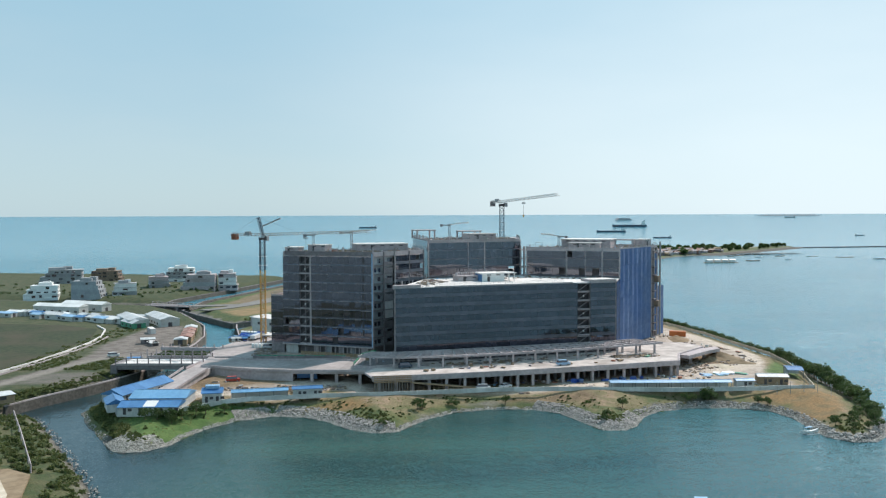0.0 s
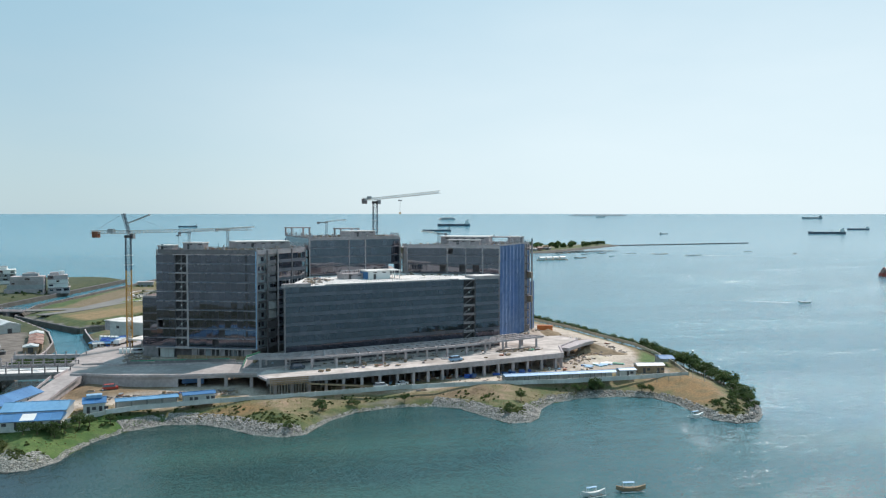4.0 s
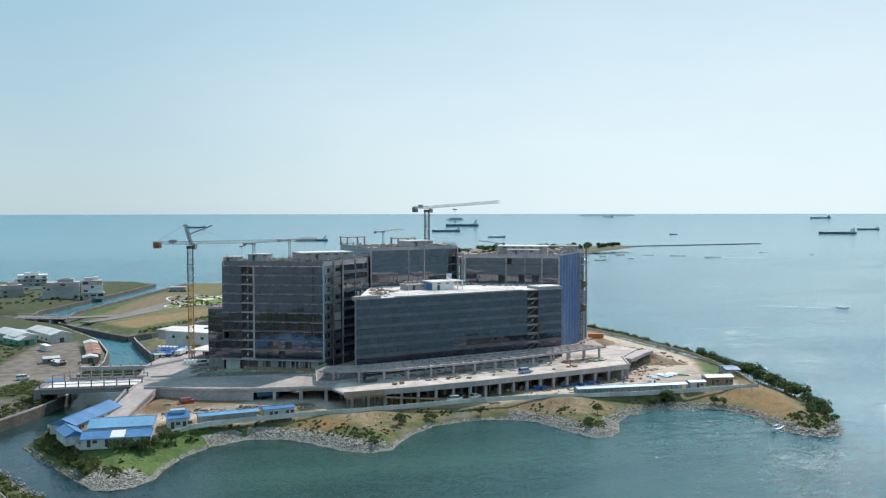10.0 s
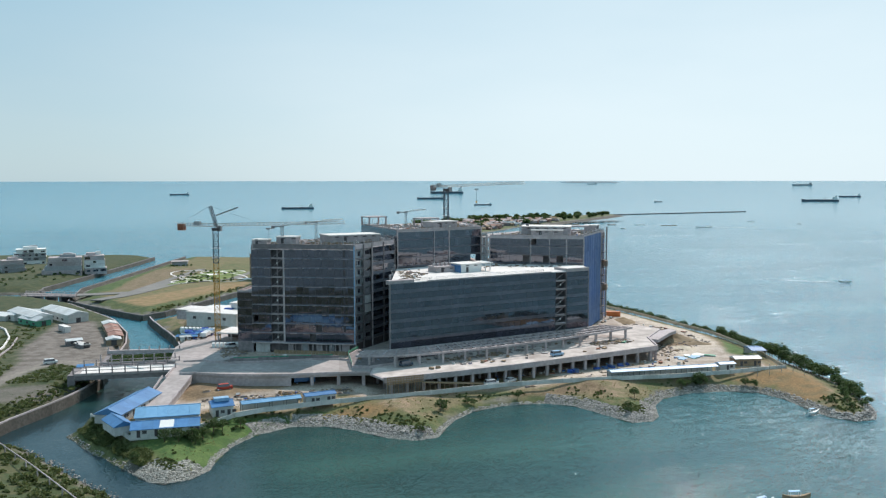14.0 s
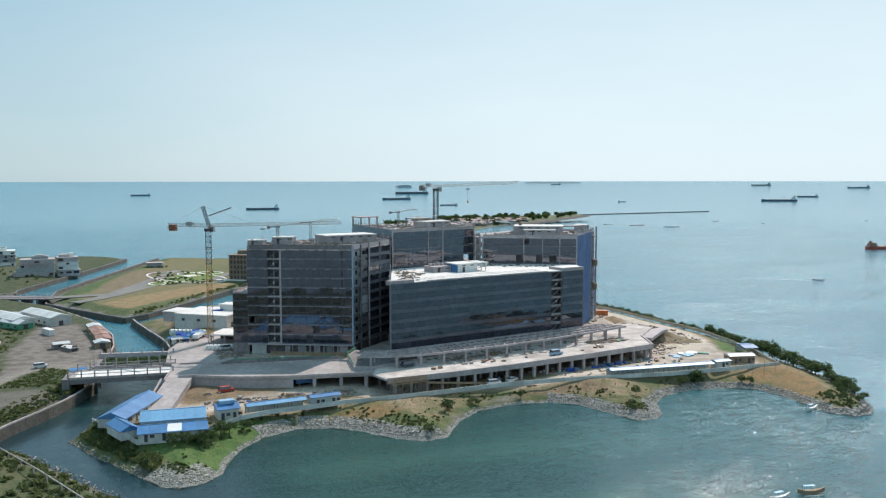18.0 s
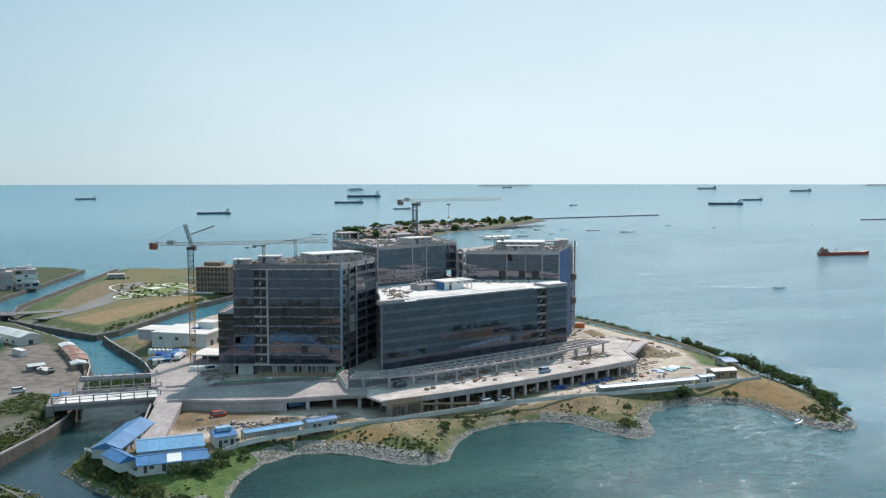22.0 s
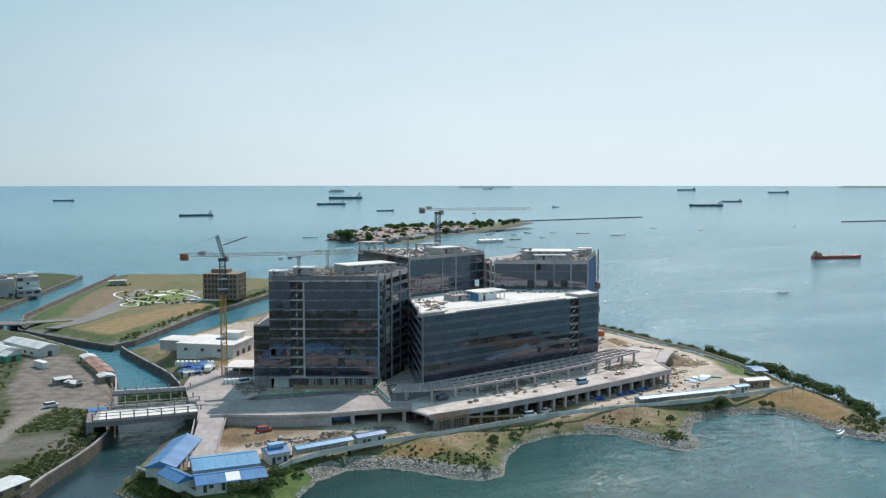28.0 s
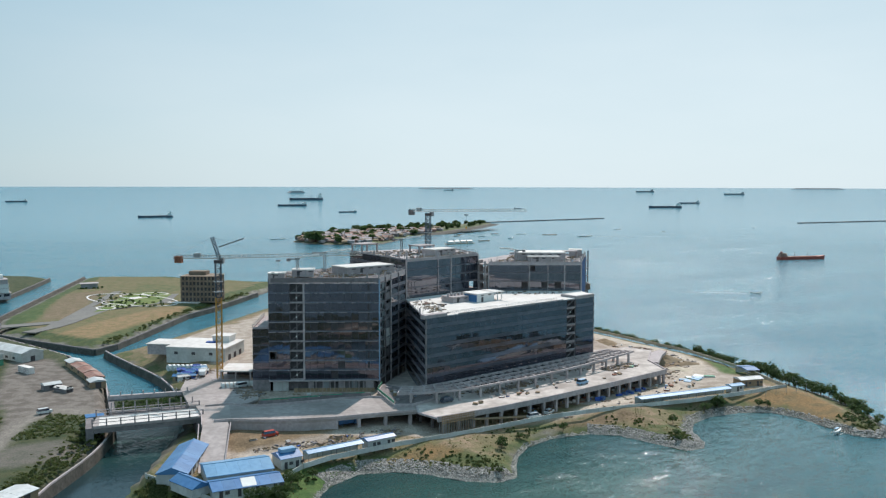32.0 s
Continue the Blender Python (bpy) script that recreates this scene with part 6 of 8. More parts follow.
DECKZ = 10.44
site_clutter([(-15, 302), (25, 309), (80, 327), (60, 330), (10, 317)], DECKZ, 30, 25, STACKS, "clutter on the deck")
site_clutter([(-31, 316), (-18, 318), (-18, 329), (-27, 340), (-30, 334)], 11.22, 9, 71, STACKS, "clutter on the curved slab")
site_clutter([(-68, 340), (-40, 334), (-34, 342), (-62, 350)], 8.88, 22, 72, STACKS, "clutter in the tower pit")
site_clutter([(-5, 298.6), (24, 305), (84, 323.4), (84, 329), (20, 312)], 4.85, 44, 26, STACKS, "stores under the deck")
site_clutter([(45, 303), (58, 303), (100, 312), (104, 330), (97, 330), (60, 312)], site_z, 18, 27, STACKS, "stores on the yard")
site_clutter([(98, 322), (118, 322), (116, 332), (100, 334)], site_z, 8, 28, [("panel_stack", "flat stack of white and green panels", "panels", [WHITE, GREEN_TARP, PALE_BLUE_ROOF], 4.0, 7.0, 0.7)], "flat panel stacks")
site_clutter([(96, 345), (125, 352), (134, 372), (118, 420), (104, 385)], site_z, 26, 29, STACKS, "stores on the east yard")
site_clutter([(-84, 300), (-45, 294), (-48, 303), (-84, 310)], site_z, 12, 30, STACKS, "stores below the ramp")


def debris(name, label, polys, z, n, seed, mats):
    """Loose offcuts, boards and rubble strewn over a floor, one joined mass."""
    rng = random.Random(seed)
    for mat in mats:
        v, f = [], []
        made = 0
        while made < n:
            poly = rng.choice(polys)
            xs, ys = [p[0] for p in poly], [p[1] for p in poly]
            x, y = rng.uniform(min(xs), max(xs)), rng.uniform(min(ys), max(ys))
            if inside(poly, np.array([x]), np.array([y]))[0] < 0.3:
                continue
            made += 1
            for _ in range(rng.randint(1, 3)):
                q = MB().box(x + rng.uniform(-1, 1), y + rng.uniform(-1, 1), (z(x, y) if callable(z) else z) - 0.03, rng.uniform(0.25, 1.9), rng.uniform(0.15, 0.7), rng.uniform(0.06, 0.4), rng.uniform(0, 3.1), rng.uniform(0.6, 1))
                k = len(v)
                v += q.v
                f += [tuple(i + k for i in g) for g in q.f]
        me = bpy.data.meshes.new(name)
        me.from_pydata(v, [], f)
        me.materials.append(mat)
        tagged(new(name, me), label, "debris", kind="stuff")


DIRTY = [BROWN_WALL, CONCRETE_DARK, EARTH]
site_clutter([(46, 308.5), (84, 320), (84, 323), (46, 312)], 4.85, 9, 33, [("covered_pile", "material pile under bright blue tarpaulin", "covered pile", [TARP, TARP, BLUE_NET], 2.0, 4.5, 1.6)], "tarpaulin piles under the deck")
debris("deck_debris", "strewn offcuts and rubble on the podium deck", [[(-14, 314), (20, 321), (62, 336), (60, 341), (8, 326), (-12, 320)], [(0, 316), (30, 324), (30, 328), (0, 321)], [(66, 330), (86, 336), (84, 342), (66, 338)]], DECKZ, 120, 61, DIRTY)
debris("roof_debris", "building scraps scattered over the front roof", [[(-14, 326), (-6, 329), (2, 350), (-4, 366), (-8, 360)], [(0, 358), (36, 366), (60, 362), (66, 366), (36, 379), (0, 366)]], 38.95, 60, 62, DIRTY)
debris("tower_roof_debris", "building scraps scattered over the tower roof", [[(-62, 358), (-30, 346), (-12, 366), (-16, 392), (-50, 384)]], 51.42, 90, 63, DIRTY)
debris("rear_roof_debris", "building scraps scattered over the rear roof", [[(-4, 375), (33, 391), (33, 420), (-10, 416)]], 55.1, 90, 64, DIRTY)
debris("east_roof_debris", "building scraps scattered over the east roof", [[(41, 385), (75, 370), (94, 398), (70, 418)]], 51.5, 90, 65, DIRTY)
debris("yard_debris", "scraps and rubble lying about the yard", [[(-84, 299), (-48, 297), (-34, 300), (-36, 305), (-60, 303), (-84, 302)], [(0, 296), (60, 304), (96, 314), (104, 334), (96, 332), (60, 312), (0, 302)], [(104, 345), (130, 352), (132, 380), (112, 420), (104, 390)], [(92, 330), (104, 334), (120, 346), (118, 372), (104, 372), (97, 346)]], site_z, 200, 66, DIRTY)
debris("crane_debris", "stored scrap and offcuts round the crane", [[(-97, 384), (-86, 386), (-78, 400), (-90, 408)], [(-78, 346), (-70, 350), (-68, 366), (-80, 366)]], 9.4, 70, 67, DIRTY)
tagged(MB().box(118, 430, site_z(118, 430) - 0.1, 8, 3, 2.6, -0.3).part("orange_container", ORANGE), "orange shipping container on the east yard", "container")


def mound(label, p, r, h, mat, seed):
    rng = np.random.RandomState(seed)
    n, k = 22, 7
    v, f = [(0, 0, h)], []
    for j in range(1, k + 1):
        for i in range(n):
            a = 2 * np.pi * i / n
            q = r * j / k * (1 + 0.25 * np.sin(a * 2 + seed) + rng.uniform(-0.06, 0.06))
            v.append((float(q * np.cos(a)), float(q * np.sin(a) * 0.7), float(h * (1 - (j / k)) ** 1.2 * rng.uniform(0.75, 1.1)) - (0.3 if j == k else 0)))
    f += [(0, 1 + i, 1 + (i + 1) % n) for i in range(n)]
    for j in range(k - 1):
        f += [(1 + j * n + i, 1 + (j + 1) * n + i, 1 + (j + 1) * n + (i + 1) % n, 1 + j * n + (i + 1) % n) for i in range(n)]
    ob = MB().add(v, f).part("earth_mound", mat)
    ob.matrix_basis = pose(*p)
    ob.data.shade_smooth()
    tagged(ob, label, "earth mound", "spoil heaps")


mound("brown spoil heap on the east yard", (116, 361, 4.9), 10, 3.8, EARTH, 1)
mound("dark earth heap at the end of the podium", (111, 356, 4.9), 5, 2.4, EARTH, 7)
mound("brown spoil heap beside the track", (122, 351, 4.9), 6, 1.5, EARTH, 2)
mound("pale dirt heap on the yard", (112, 344, 4.8), 7, 1.2, SAND, 4)
mound("brown earth heap behind the site", (108, 396, 8.2), 8, 2.0, EARTH, 5)


site_clutter([(70, 331), (84, 334), (90, 341), (76, 342)], DECKZ, 9, 81, [("panel_stack", "flat stack of white and green panels", "panels", [WHITE, GREEN_TARP, CONCRETE], 2.5, 4.5, 0.6), STACKS[0], STACKS[4]], "panels on the deck end")
site_clutter([(86, 374), (100, 382), (108, 400), (104, 408), (92, 392)], site_z, 14, 82, STACKS, "stores beside the netted wing")

# ---- vehicles ----
def vehicle(label, p, rot, z, kind, paint, cat):
    L, W, H = {"car": (4.5, 1.8, 1.5), "van": (5.0, 1.9, 2.0), "truck": (7.5, 2.4, 2.9)}[kind]
    t = thing(kind, label, cat, at=(*p, z), rot=rot)
    if kind == "truck":
        MB().box(-L * 0.12, 0, 0.9, L * 0.7, W, 1.5).part("load_body", paint, t)
        MB().box(L * 0.38, 0, 0.5, 1.8, W * 0.95, 2.0, 0, 0.94).part("cab", paint, t)
        MB().box(L * 0.38 + 0.75, 0, 1.5, 0.35, W * 0.8, 0.8).part("windscreen", GLASS, t)
    else:
        MB().box(0, 0, 0.35, L, W, H * 0.42).part("body", paint, t)
        MB().box(-0.2 if kind == "car" else -0.4, 0, 0.35 + H * 0.42, L * (0.58 if kind == "car" else 0.8), W * 0.94, H * 0.4, 0, 0.86).part("cabin", GLASS, t)
        MB().box(-0.2 if kind == "car" else -0.4, 0, 0.35 + H * 0.80, L * (0.46 if kind == "car" else 0.66), W * 0.78, 0.08).part("roof_panel", paint, t)
    for a in (-0.32, 0.32):
        for b in (-1, 1):
            y = b * (W / 2 - 0.12)
            wheel = MB().tube((a * L, y - 0.12, 0.34), (a * L, y + 0.12, 0.34), 0.36, 0.36, 12).part("wheel", TYRE, t)
            MB().tube((a * L, y + b * 0.11, 0.34), (a * L, y + b * 0.14, 0.34), 0.2, 0.2, 10).part("rim", STEEL, wheel)


vehicle("blue and white pickup parked on the podium deck", (44.5, 316.5), 0.3, DECKZ, "van", PALE_BLUE_ROOF, "pickup")
vehicle("white van parked below the deck edge", (14, 299.8), 0.1, 4.9, "van", CAR_WHITE, "van")
vehicle("white car parked beside the wall", (22, 303), 0.5, 4.9, "car", CAR_WHITE, "car")
vehicle("red truck parked on the brown field", (-76.5, 309.5), 0.2, 6.15, "van", RED, "truck")
vehicle("blue truck standing under the ramp", (-50, 312), 0.1, 6.25, "truck", BLUE_ROOF, "truck")
vehicle("dark pickup near the podium corner", (-14, 312), 0.4, DECKZ, "van", NAVY, "pickup")
vehicle("white car on the dirt track", (-143.5, 371), 0.3, 5.2, "van", CAR_WHITE, "van")
vehicle("white truck waiting on the forecourt", (-86, 392), 1.3, 9.4, "truck", CAR_WHITE, "truck")
vehicle("white van near the crane foot", (-75, 366), 0.3, 9.45, "van", CAR_WHITE, "van")

# ---- stones, trees and scrub ----
def leaf_cloud(rng, blobs, n, size):
    """Bent leaf clumps spread through a few uneven lobes; returns vertices and faces."""
    v, f = [], []
    for _ in range(n):
        x, y, z, r, q = blobs[rng.randrange(len(blobs))]
        d = Vector((rng.gauss(0, 1), rng.gauss(0, 1), rng.gauss(0, 1))).normalized()
        p = Vector((x, y, z)) + Vector((d.x * r, d.y * r, d.z * q)) * rng.uniform(0.55, 1.08)
        a = Vector((rng.gauss(0, 1), rng.gauss(0, 1), rng.gauss(0, 0.6))).normalized()
        b = a.cross(Vector((rng.gauss(0, 1), rng.gauss(0, 1), rng.gauss(0, 1)))).normalized()
        s = size * rng.uniform(0.6, 1.35)
        c = a.cross(b) * s * 0.3
        k = len(v)
        v += [p - a * s - c, p - b * s * 0.6, p + a * s - c, p + b * s * 0.6]
        f += [(k, k + 1, k + 3), (k + 1, k + 2, k + 3)]
    return v, f


def make_tree(seed, h, spread, label, at):
    rng = random.Random(seed)
    t = thing("tree", label, "tree", "trees along the shore", at=at)
    tr = MB()
    p = Vector((0, 0, -0.5))
    lean = Vector((rng.uniform(-0.12, 0.12), rng.uniform(-0.12, 0.12), 1))
    mid = p + lean * h * 0.45
    tr.tube(p, mid, h * 0.035, h * 0.024, 7)
    blobs = []
    for i in range(6):
        a = i * 1.05 + rng.uniform(-0.4, 0.4)
        e = mid + Vector((math.cos(a) * spread * 0.6, math.sin(a) * spread * 0.6, h * rng.uniform(0.05, 0.36)))
        tr.tube(mid - lean * h * rng.uniform(0.0, 0.15), e, h * 0.016, h * 0.006, 5)
        blobs.append((e.x, e.y, e.z, spread * rng.uniform(0.32, 0.5), h * rng.uniform(0.13, 0.2)))
    top = mid + Vector((rng.uniform(-0.3, 0.3), rng.uniform(-0.3, 0.3), h * 0.38))
    tr.tube(mid, top, h * 0.02, h * 0.006, 5)
    blobs.append((top.x, top.y, top.z, spread * 0.5, h * 0.17))
    tr.part("trunk", BARK, t)
    MB().add(*leaf_cloud(rng, blobs, 620, h * 0.055)).part("crown", LEAVES, t)
    return t


rngT = random.Random(77)
COAST = [(137, 268), (141, 282), (142, 300), (143.5, 325), (147, 350), (148.5, 374), (146, 395), (143, 417), (140, 438), (134.5, 472), (123, 520)]
protos = [make_tree(100 + i, 6.0, 3.2, "leafy green shore tree above the rocks", (500, -3000 - 20 * i, 0)) for i in range(5)]
spots = []
d = 0.0
while d < 262:
    spots.append((*along(COAST, d), rngT.uniform(0.65, 1.25) * (0.8 if d < 20 else 1.05 if d < 70 else 0.8 if d < 120 else 0.62)))
    d += rngT.uniform(1.5, 3.2)
spots += [(131, 258, 0.6), (127, 254, 0.5), (134, 263, 0.7), (129, 264, 0.45), (122, 254, 0.4), (136, 274, 0.8), (138, 280, 0.9), (140, 291, 0.9),
          (-92, 262, 0.7), (-88.5, 262, 0.7), (-85.5, 263, 0.75), (-82, 266, 0.8), (-79, 271, 0.85), (-76.5, 274, 0.7), (-72, 278, 0.6), (-84, 261, 0.6), (-98, 254, 0.5), (-96, 344, 0.5), (92, 295.2, 0.8), (85, 293.6, 0.55), (-8.7, 281, 0.7), (-6, 282, 0.5), (3.5, 284.5, 0.5), (5, 286, 0.4), (21.4, 288, 0.55), (58.3, 280.5, 0.6), (50, 266, 0.45), (51.5, 269, 0.5), (-17.8, 260, 0.45), (82.4, 293.6, 0.6), (90, 294.5, 0.8), (93, 294.8, 0.6), (108, 278.5, 0.6), (109.5, 276, 0.5), (119, 258, 0.55), (124, 258, 0.5), (127, 262, 0.55), (131, 268, 0.6), (135, 268, 0.7), (121, 262, 0.4)]
for i, (x, y, s) in enumerate(spots):
    while y < 300 and inside(SITE, np.array([x]), np.array([y]))[0] < 2.2:
        y += 1.0
    m = pose(x + rngT.uniform(-1, 1), y + rngT.uniform(-1, 1), site_z(x, y) - 0.1, 0, 0, rngT.uniform(0, 360)) @ Matrix.Scale(s, 4)
    c = copy_thing(protos[i % 5], m)
    c.scale = (s, s, s * rngT.uniform(0.85, 1.15))
for p in protos:
    for o in (*p.children_recursive, p):
        bpy.data.objects.remove(o)


def scatter_stones(name, label, outline, i0, i1, n, lo, hi, seed, inner=5.0, zfun=None, mat=None):
    """Loose boulders lying along a stretch of shore, one joined mass."""
    rng = np.random.RandomState(seed)
    pts = outline[i0:i1]
    total = sum(math.hypot(b[0] - a[0], b[1] - a[1]) for a, b in zip(pts[:-1], pts[1:]))
    base = np.array([(0, 0, 1), (0.9, 0, 0.3), (0.28, 0.86, 0.3), (-0.73, 0.53, 0.3), (-0.73, -0.53, 0.3), (0.28, -0.86, 0.3), (0.7, 0.5, -0.5), (-0.28, 0.8, -0.5), (-0.85, 0, -0.5), (-0.28, -0.8, -0.5), (0.7, -0.5, -0.5)])
    fc = [(0, 1, 2), (0, 2, 3), (0, 3, 4), (0, 4, 5), (0, 5, 1), (1, 6, 2), (2, 7, 3), (3, 8, 4), (4, 9, 5), (5, 10, 1), (6, 7, 2), (7, 8, 3), (8, 9, 4), (9, 10, 5), (10, 6, 1)]
    V, F = [], []
    for _ in range(n):
        d = rng.uniform(0, total)
        a, b = along(pts, max(d - 0.5, 0)), along(pts, min(d + 0.5, total - 0.01))
        t = np.array([b[0] - a[0], b[1] - a[1]])
        t /= np.linalg.norm(t) + 1e-9
        off = inner * rng.uniform(0, 1) ** 1.7 - 0.2
        x, y = a[0] - t[1] * off, a[1] + t[0] * off
        r = rng.uniform(lo, hi) * (1.0 if off > 1 else 0.8)
        c, s = np.cos(rng.uniform(0, 6.3)), np.sin(rng.uniform(0, 6.3))
        q = base * rng.uniform(0.65, 1.15, (11, 1)) * np.array([r * rng.uniform(0.8, 1.5), r, r * 0.7])
        q = np.stack([q[:, 0] * c - q[:, 1] * s + x, q[:, 0] * s + q[:, 1] * c + y, q[:, 2] + (zfun(x, y) if zfun else 0.3) + r * 0.1], 1)
        k = len(V)
        V.extend(map(tuple, q.tolist()))
        F.extend((i + k, j + k, l + k) for i, j, l in fc)
    me = bpy.data.meshes.new(name)
    me.from_pydata(V, [], F)
    me.materials.append(mat or BOULDER)
    tagged(new(name, me), label, "boulders", kind="stuff")


scatter_stones("shore_boulders", "dark grey boulders of the rock revetment", SITE, 0, 42, 3400, 0.18, 0.38, 5, 1.5, site_z)
scatter_stones("point_boulders", "pale boulders on the rounded point by the huts", SITE, 3, 8, 1700, 0.18, 0.42, 8, 7.0, site_z, PALE_BOULDER)
scatter_stones("middle_boulders", "grey boulders on the middle point", SITE, 10, 17, 4930, 0.18, 0.44, 9, 6.0, site_z)
scatter_stones("east_boulders", "grey boulders on the eastern point", SITE, 21, 28, 4250, 0.18, 0.44, 10, 5.2, site_z)
scatter_stones("meadow_boulders", "grey boulders below the brown meadow", SITE, 27, 35, 1870, 0.22, 0.46, 12, 3.6, site_z)
scatter_stones("tip_boulders", "dark stones round the tree-lined tip", SITE, 34, 42, 900, 0.3, 0.8, 11, 3.5, site_z)
scatter_stones("rim_boulders", "pale stones at the edge of the water", SITE, 3, 39, 3600, 0.28, 0.5, 6, 1.2, site_z, PALE_BOULDER)
scatter_stones("channel_stones", "dark rocks at the foot of the channel wall", LEFT_LAND[:6][::-1], 0, 6, 420, 0.35, 0.8, 14, -2.2)
scatter_stones("spit_boulders", "dark stones along the overgrown spit", NEAR_LAND[::-1], 4, 12, 260, 0.2, 0.5, 7, -2.5)


def thicket(name, label, places, mat, seed, zfun, n=70, leaf=0.26):
    """Low scrub: many small leaf clumps, one joined mass."""
    rng = random.Random(seed)
    mb = MB()
    for x, y, r in places:
        z = zfun(x, y)
        blobs = [(x + rng.uniform(-r, r) * 0.6, y + rng.uniform(-r, r) * 0.6, z + r * 0.35, r * 0.6, r * 0.5) for _ in range(3)]
        mb.add(*leaf_cloud(rng, blobs, n, leaf + r * 0.10))
    me = bpy.data.meshes.new(name)
    me.from_pydata(mb.v, [], mb.f)
    me.materials.append(mat)
    tagged(new(name, me), label, "scrub", kind="stuff")


rngS = random.Random(12)
pl = []
south = SITE[1:41]
for _ in range(1500):
    d = rngS.uniform(0, 420)
    a, b = along(south, d), along(south, d + 0.6)
    t = Vector((b[0] - a[0], b[1] - a[1], 0)).normalized()
    o = rngS.uniform(4, 12)
    x, y = a[0] - t.y * o, a[1] + t.x * o
    if inside(SITE, np.array([x]), np.array([y]))[0] > 3 and y < 297 and not (x > 100 and y > 266) and wobble(x, y, 0.17) > rngS.uniform(-0.7, 0.5):
        pl.append((x, y, rngS.uniform(0.15, 0.5)))
HEAD = [(-120, 286), (-114, 289), (-107.5, 275.5), (-101, 262.5), (-94, 257), (-97, 246.5), (-105, 259), (-113, 272)]
heads = len(pl) + 420
while len(pl) < heads:
    x, y = rngS.uniform(-121, -93), rngS.uniform(246, 290)
    if inside(HEAD, np.array([x]), np.array([y]))[0] > 0.2:
        pl.append((x, y, rngS.uniform(0.4, 1.1)))
pl += [(-74 + rngS.uniform(-9, 18), 271 + rngS.uniform(-5, 9), rngS.uniform(0.4, 0.9)) for _ in range(40)]
LAWN = ZONES[1][1][0]
pl = [p for p in pl if inside(SITE, np.array([p[0]]), np.array([p[1]]))[0] > 2.5 and (inside(LAWN, np.array([p[0]]), np.array([p[1]]))[0] < 0.5 or rngS.random() < 0.12)]
thicket("slope_scrub", "green and straw-coloured scrub on the bank", pl, SCRUBLEAF, 3, site_z, 44)
tufts = []
for _ in range(5200):
    x, y = rngS.uniform(-121, 98), rngS.uniform(243, 297)
    if inside(SITE, np.array([x]), np.array([y]))[0] > 3.5 and wobble(x, y, 0.3) > rngS.uniform(-0.9, 0.7):
        tufts.append((x, y, rngS.uniform(0.1, 0.24)))
thicket("bank_grass", "dry and green grass tufts on the bank", tufts, GRASSLEAF, 33, site_z, 12, 0.13)


def near_z(x, y):
    D = inside(NEAR_LAND, np.array([x]), np.array([y]))[0]
    return float(np.interp(D, [0, 1, 3, 6, 12, 19], [0.1, 0.5, 1.5, 2.1, 2.9, 4.0]))


pl = []
for _ in range(3200):
    x, y = rngS.uniform(-190, -76), rngS.uniform(150, 278)
    D = inside(NEAR_LAND, np.array([x]), np.array([y]))[0]
    if D > 0.5 and (D < 15 or rngS.random() < 0.3) and not (-119 < x < -92 and y < 212 and D > 8):
        pl.append((x, y, rngS.uniform(0.4, 1.5)))
thicket("spit_scrub", "dense green scrub on the overgrown spit", pl, SCRUBLEAF, 4, near_z, 60)
pl = []
while len(pl) < 1700:
    x, y = rngS.uniform(-176, -122), rngS.uniform(284, 372)
    q = np.array([x]), np.array([y])
    if inside(LEFT_LAND, *q)[0] > 1.5 and max(inside(YARD, *q)[0], inside(BARE, *q)[0] - rngS.choice((0, 0, 9)), inside(TRACK, *q)[0]) < -0.5:
        pl.append((x, y, rngS.uniform(0.25, 0.9)))
for _ in range(130):
    x, y = rngS.uniform(-178, -163), rngS.uniform(372, 470)
    pl.append((x, y, rngS.uniform(0.5, 1.3)))
thicket("yard_scrub", "green weeds beside the dirt track", pl, SCRUBLEAF, 5, lambda x, y: 4.9 if y > 340 else 4.2, 45)
pl = []
edge = [(-8, 690), (-49, 625), (-69, 600), (-99, 541), (-112, 514)]
for _ in range(150):
    x, y = along(edge, rngS.uniform(0, 205))
    pl.append((x - rngS.uniform(2, 9), y + rngS.uniform(1, 5), rngS.uniform(0.5, 1.2)))
thicket("canal_scrub", "bushes along the park canal bank", pl, SCRUBLEAF, 6, lambda x, y: 3.4, 50)

thicket("bridge_bushes", "dark low bushes on the old bridge deck", [(-120 + rngS.uniform(0, 22.5), 354 + rngS.uniform(0, 10.5), rngS.uniform(0.35, 0.8)) for _ in range(150)], LEAVES, 15, lambda x, y: 8.2, 40)

# ---- land across the channel ----
def sheet(name, label, poly, z, mat, cat="ground"):
    """Laid surface a few centimetres above the land."""
    return tagged(MB().prism(poly, z - 0.6, z).part(name, mat), label, cat, kind="structure")


sheet("marsh_field", "dark green marshy field", [(-177, 345), (-175, 385), (-176, 425), (-187, 462), (-215, 480), (-330, 500), (-420, 420), (-330, 300), (-190, 300)], 5.25, material("marsh_grass", (0.020, 0.031, 0.013), (0.043, 0.052, 0.022), 0.95, 0.5, 0.04, 0.12, c3=(0.065, 0.052, 0.032), amount3=0.8), "field")
WWALL = [(-176, 318), (-174, 335), (-171, 357), (-170, 385), (-170, 410), (-173, 432), (-181, 457), (-192, 474)]
wall_line("white_kerb_wall", "curving white concrete kerb wall round the field", WWALL, 5.2, 0.7, 0.7, SCREED, 6.0, False)
wall_line("track_barrier", "grey concrete barrier beside the dirt track", [(p[0] + 3.2, p[1]) for p in WWALL[:6]], 5.2, 0.5, 0.6, CONCRETE, 6.0, False)


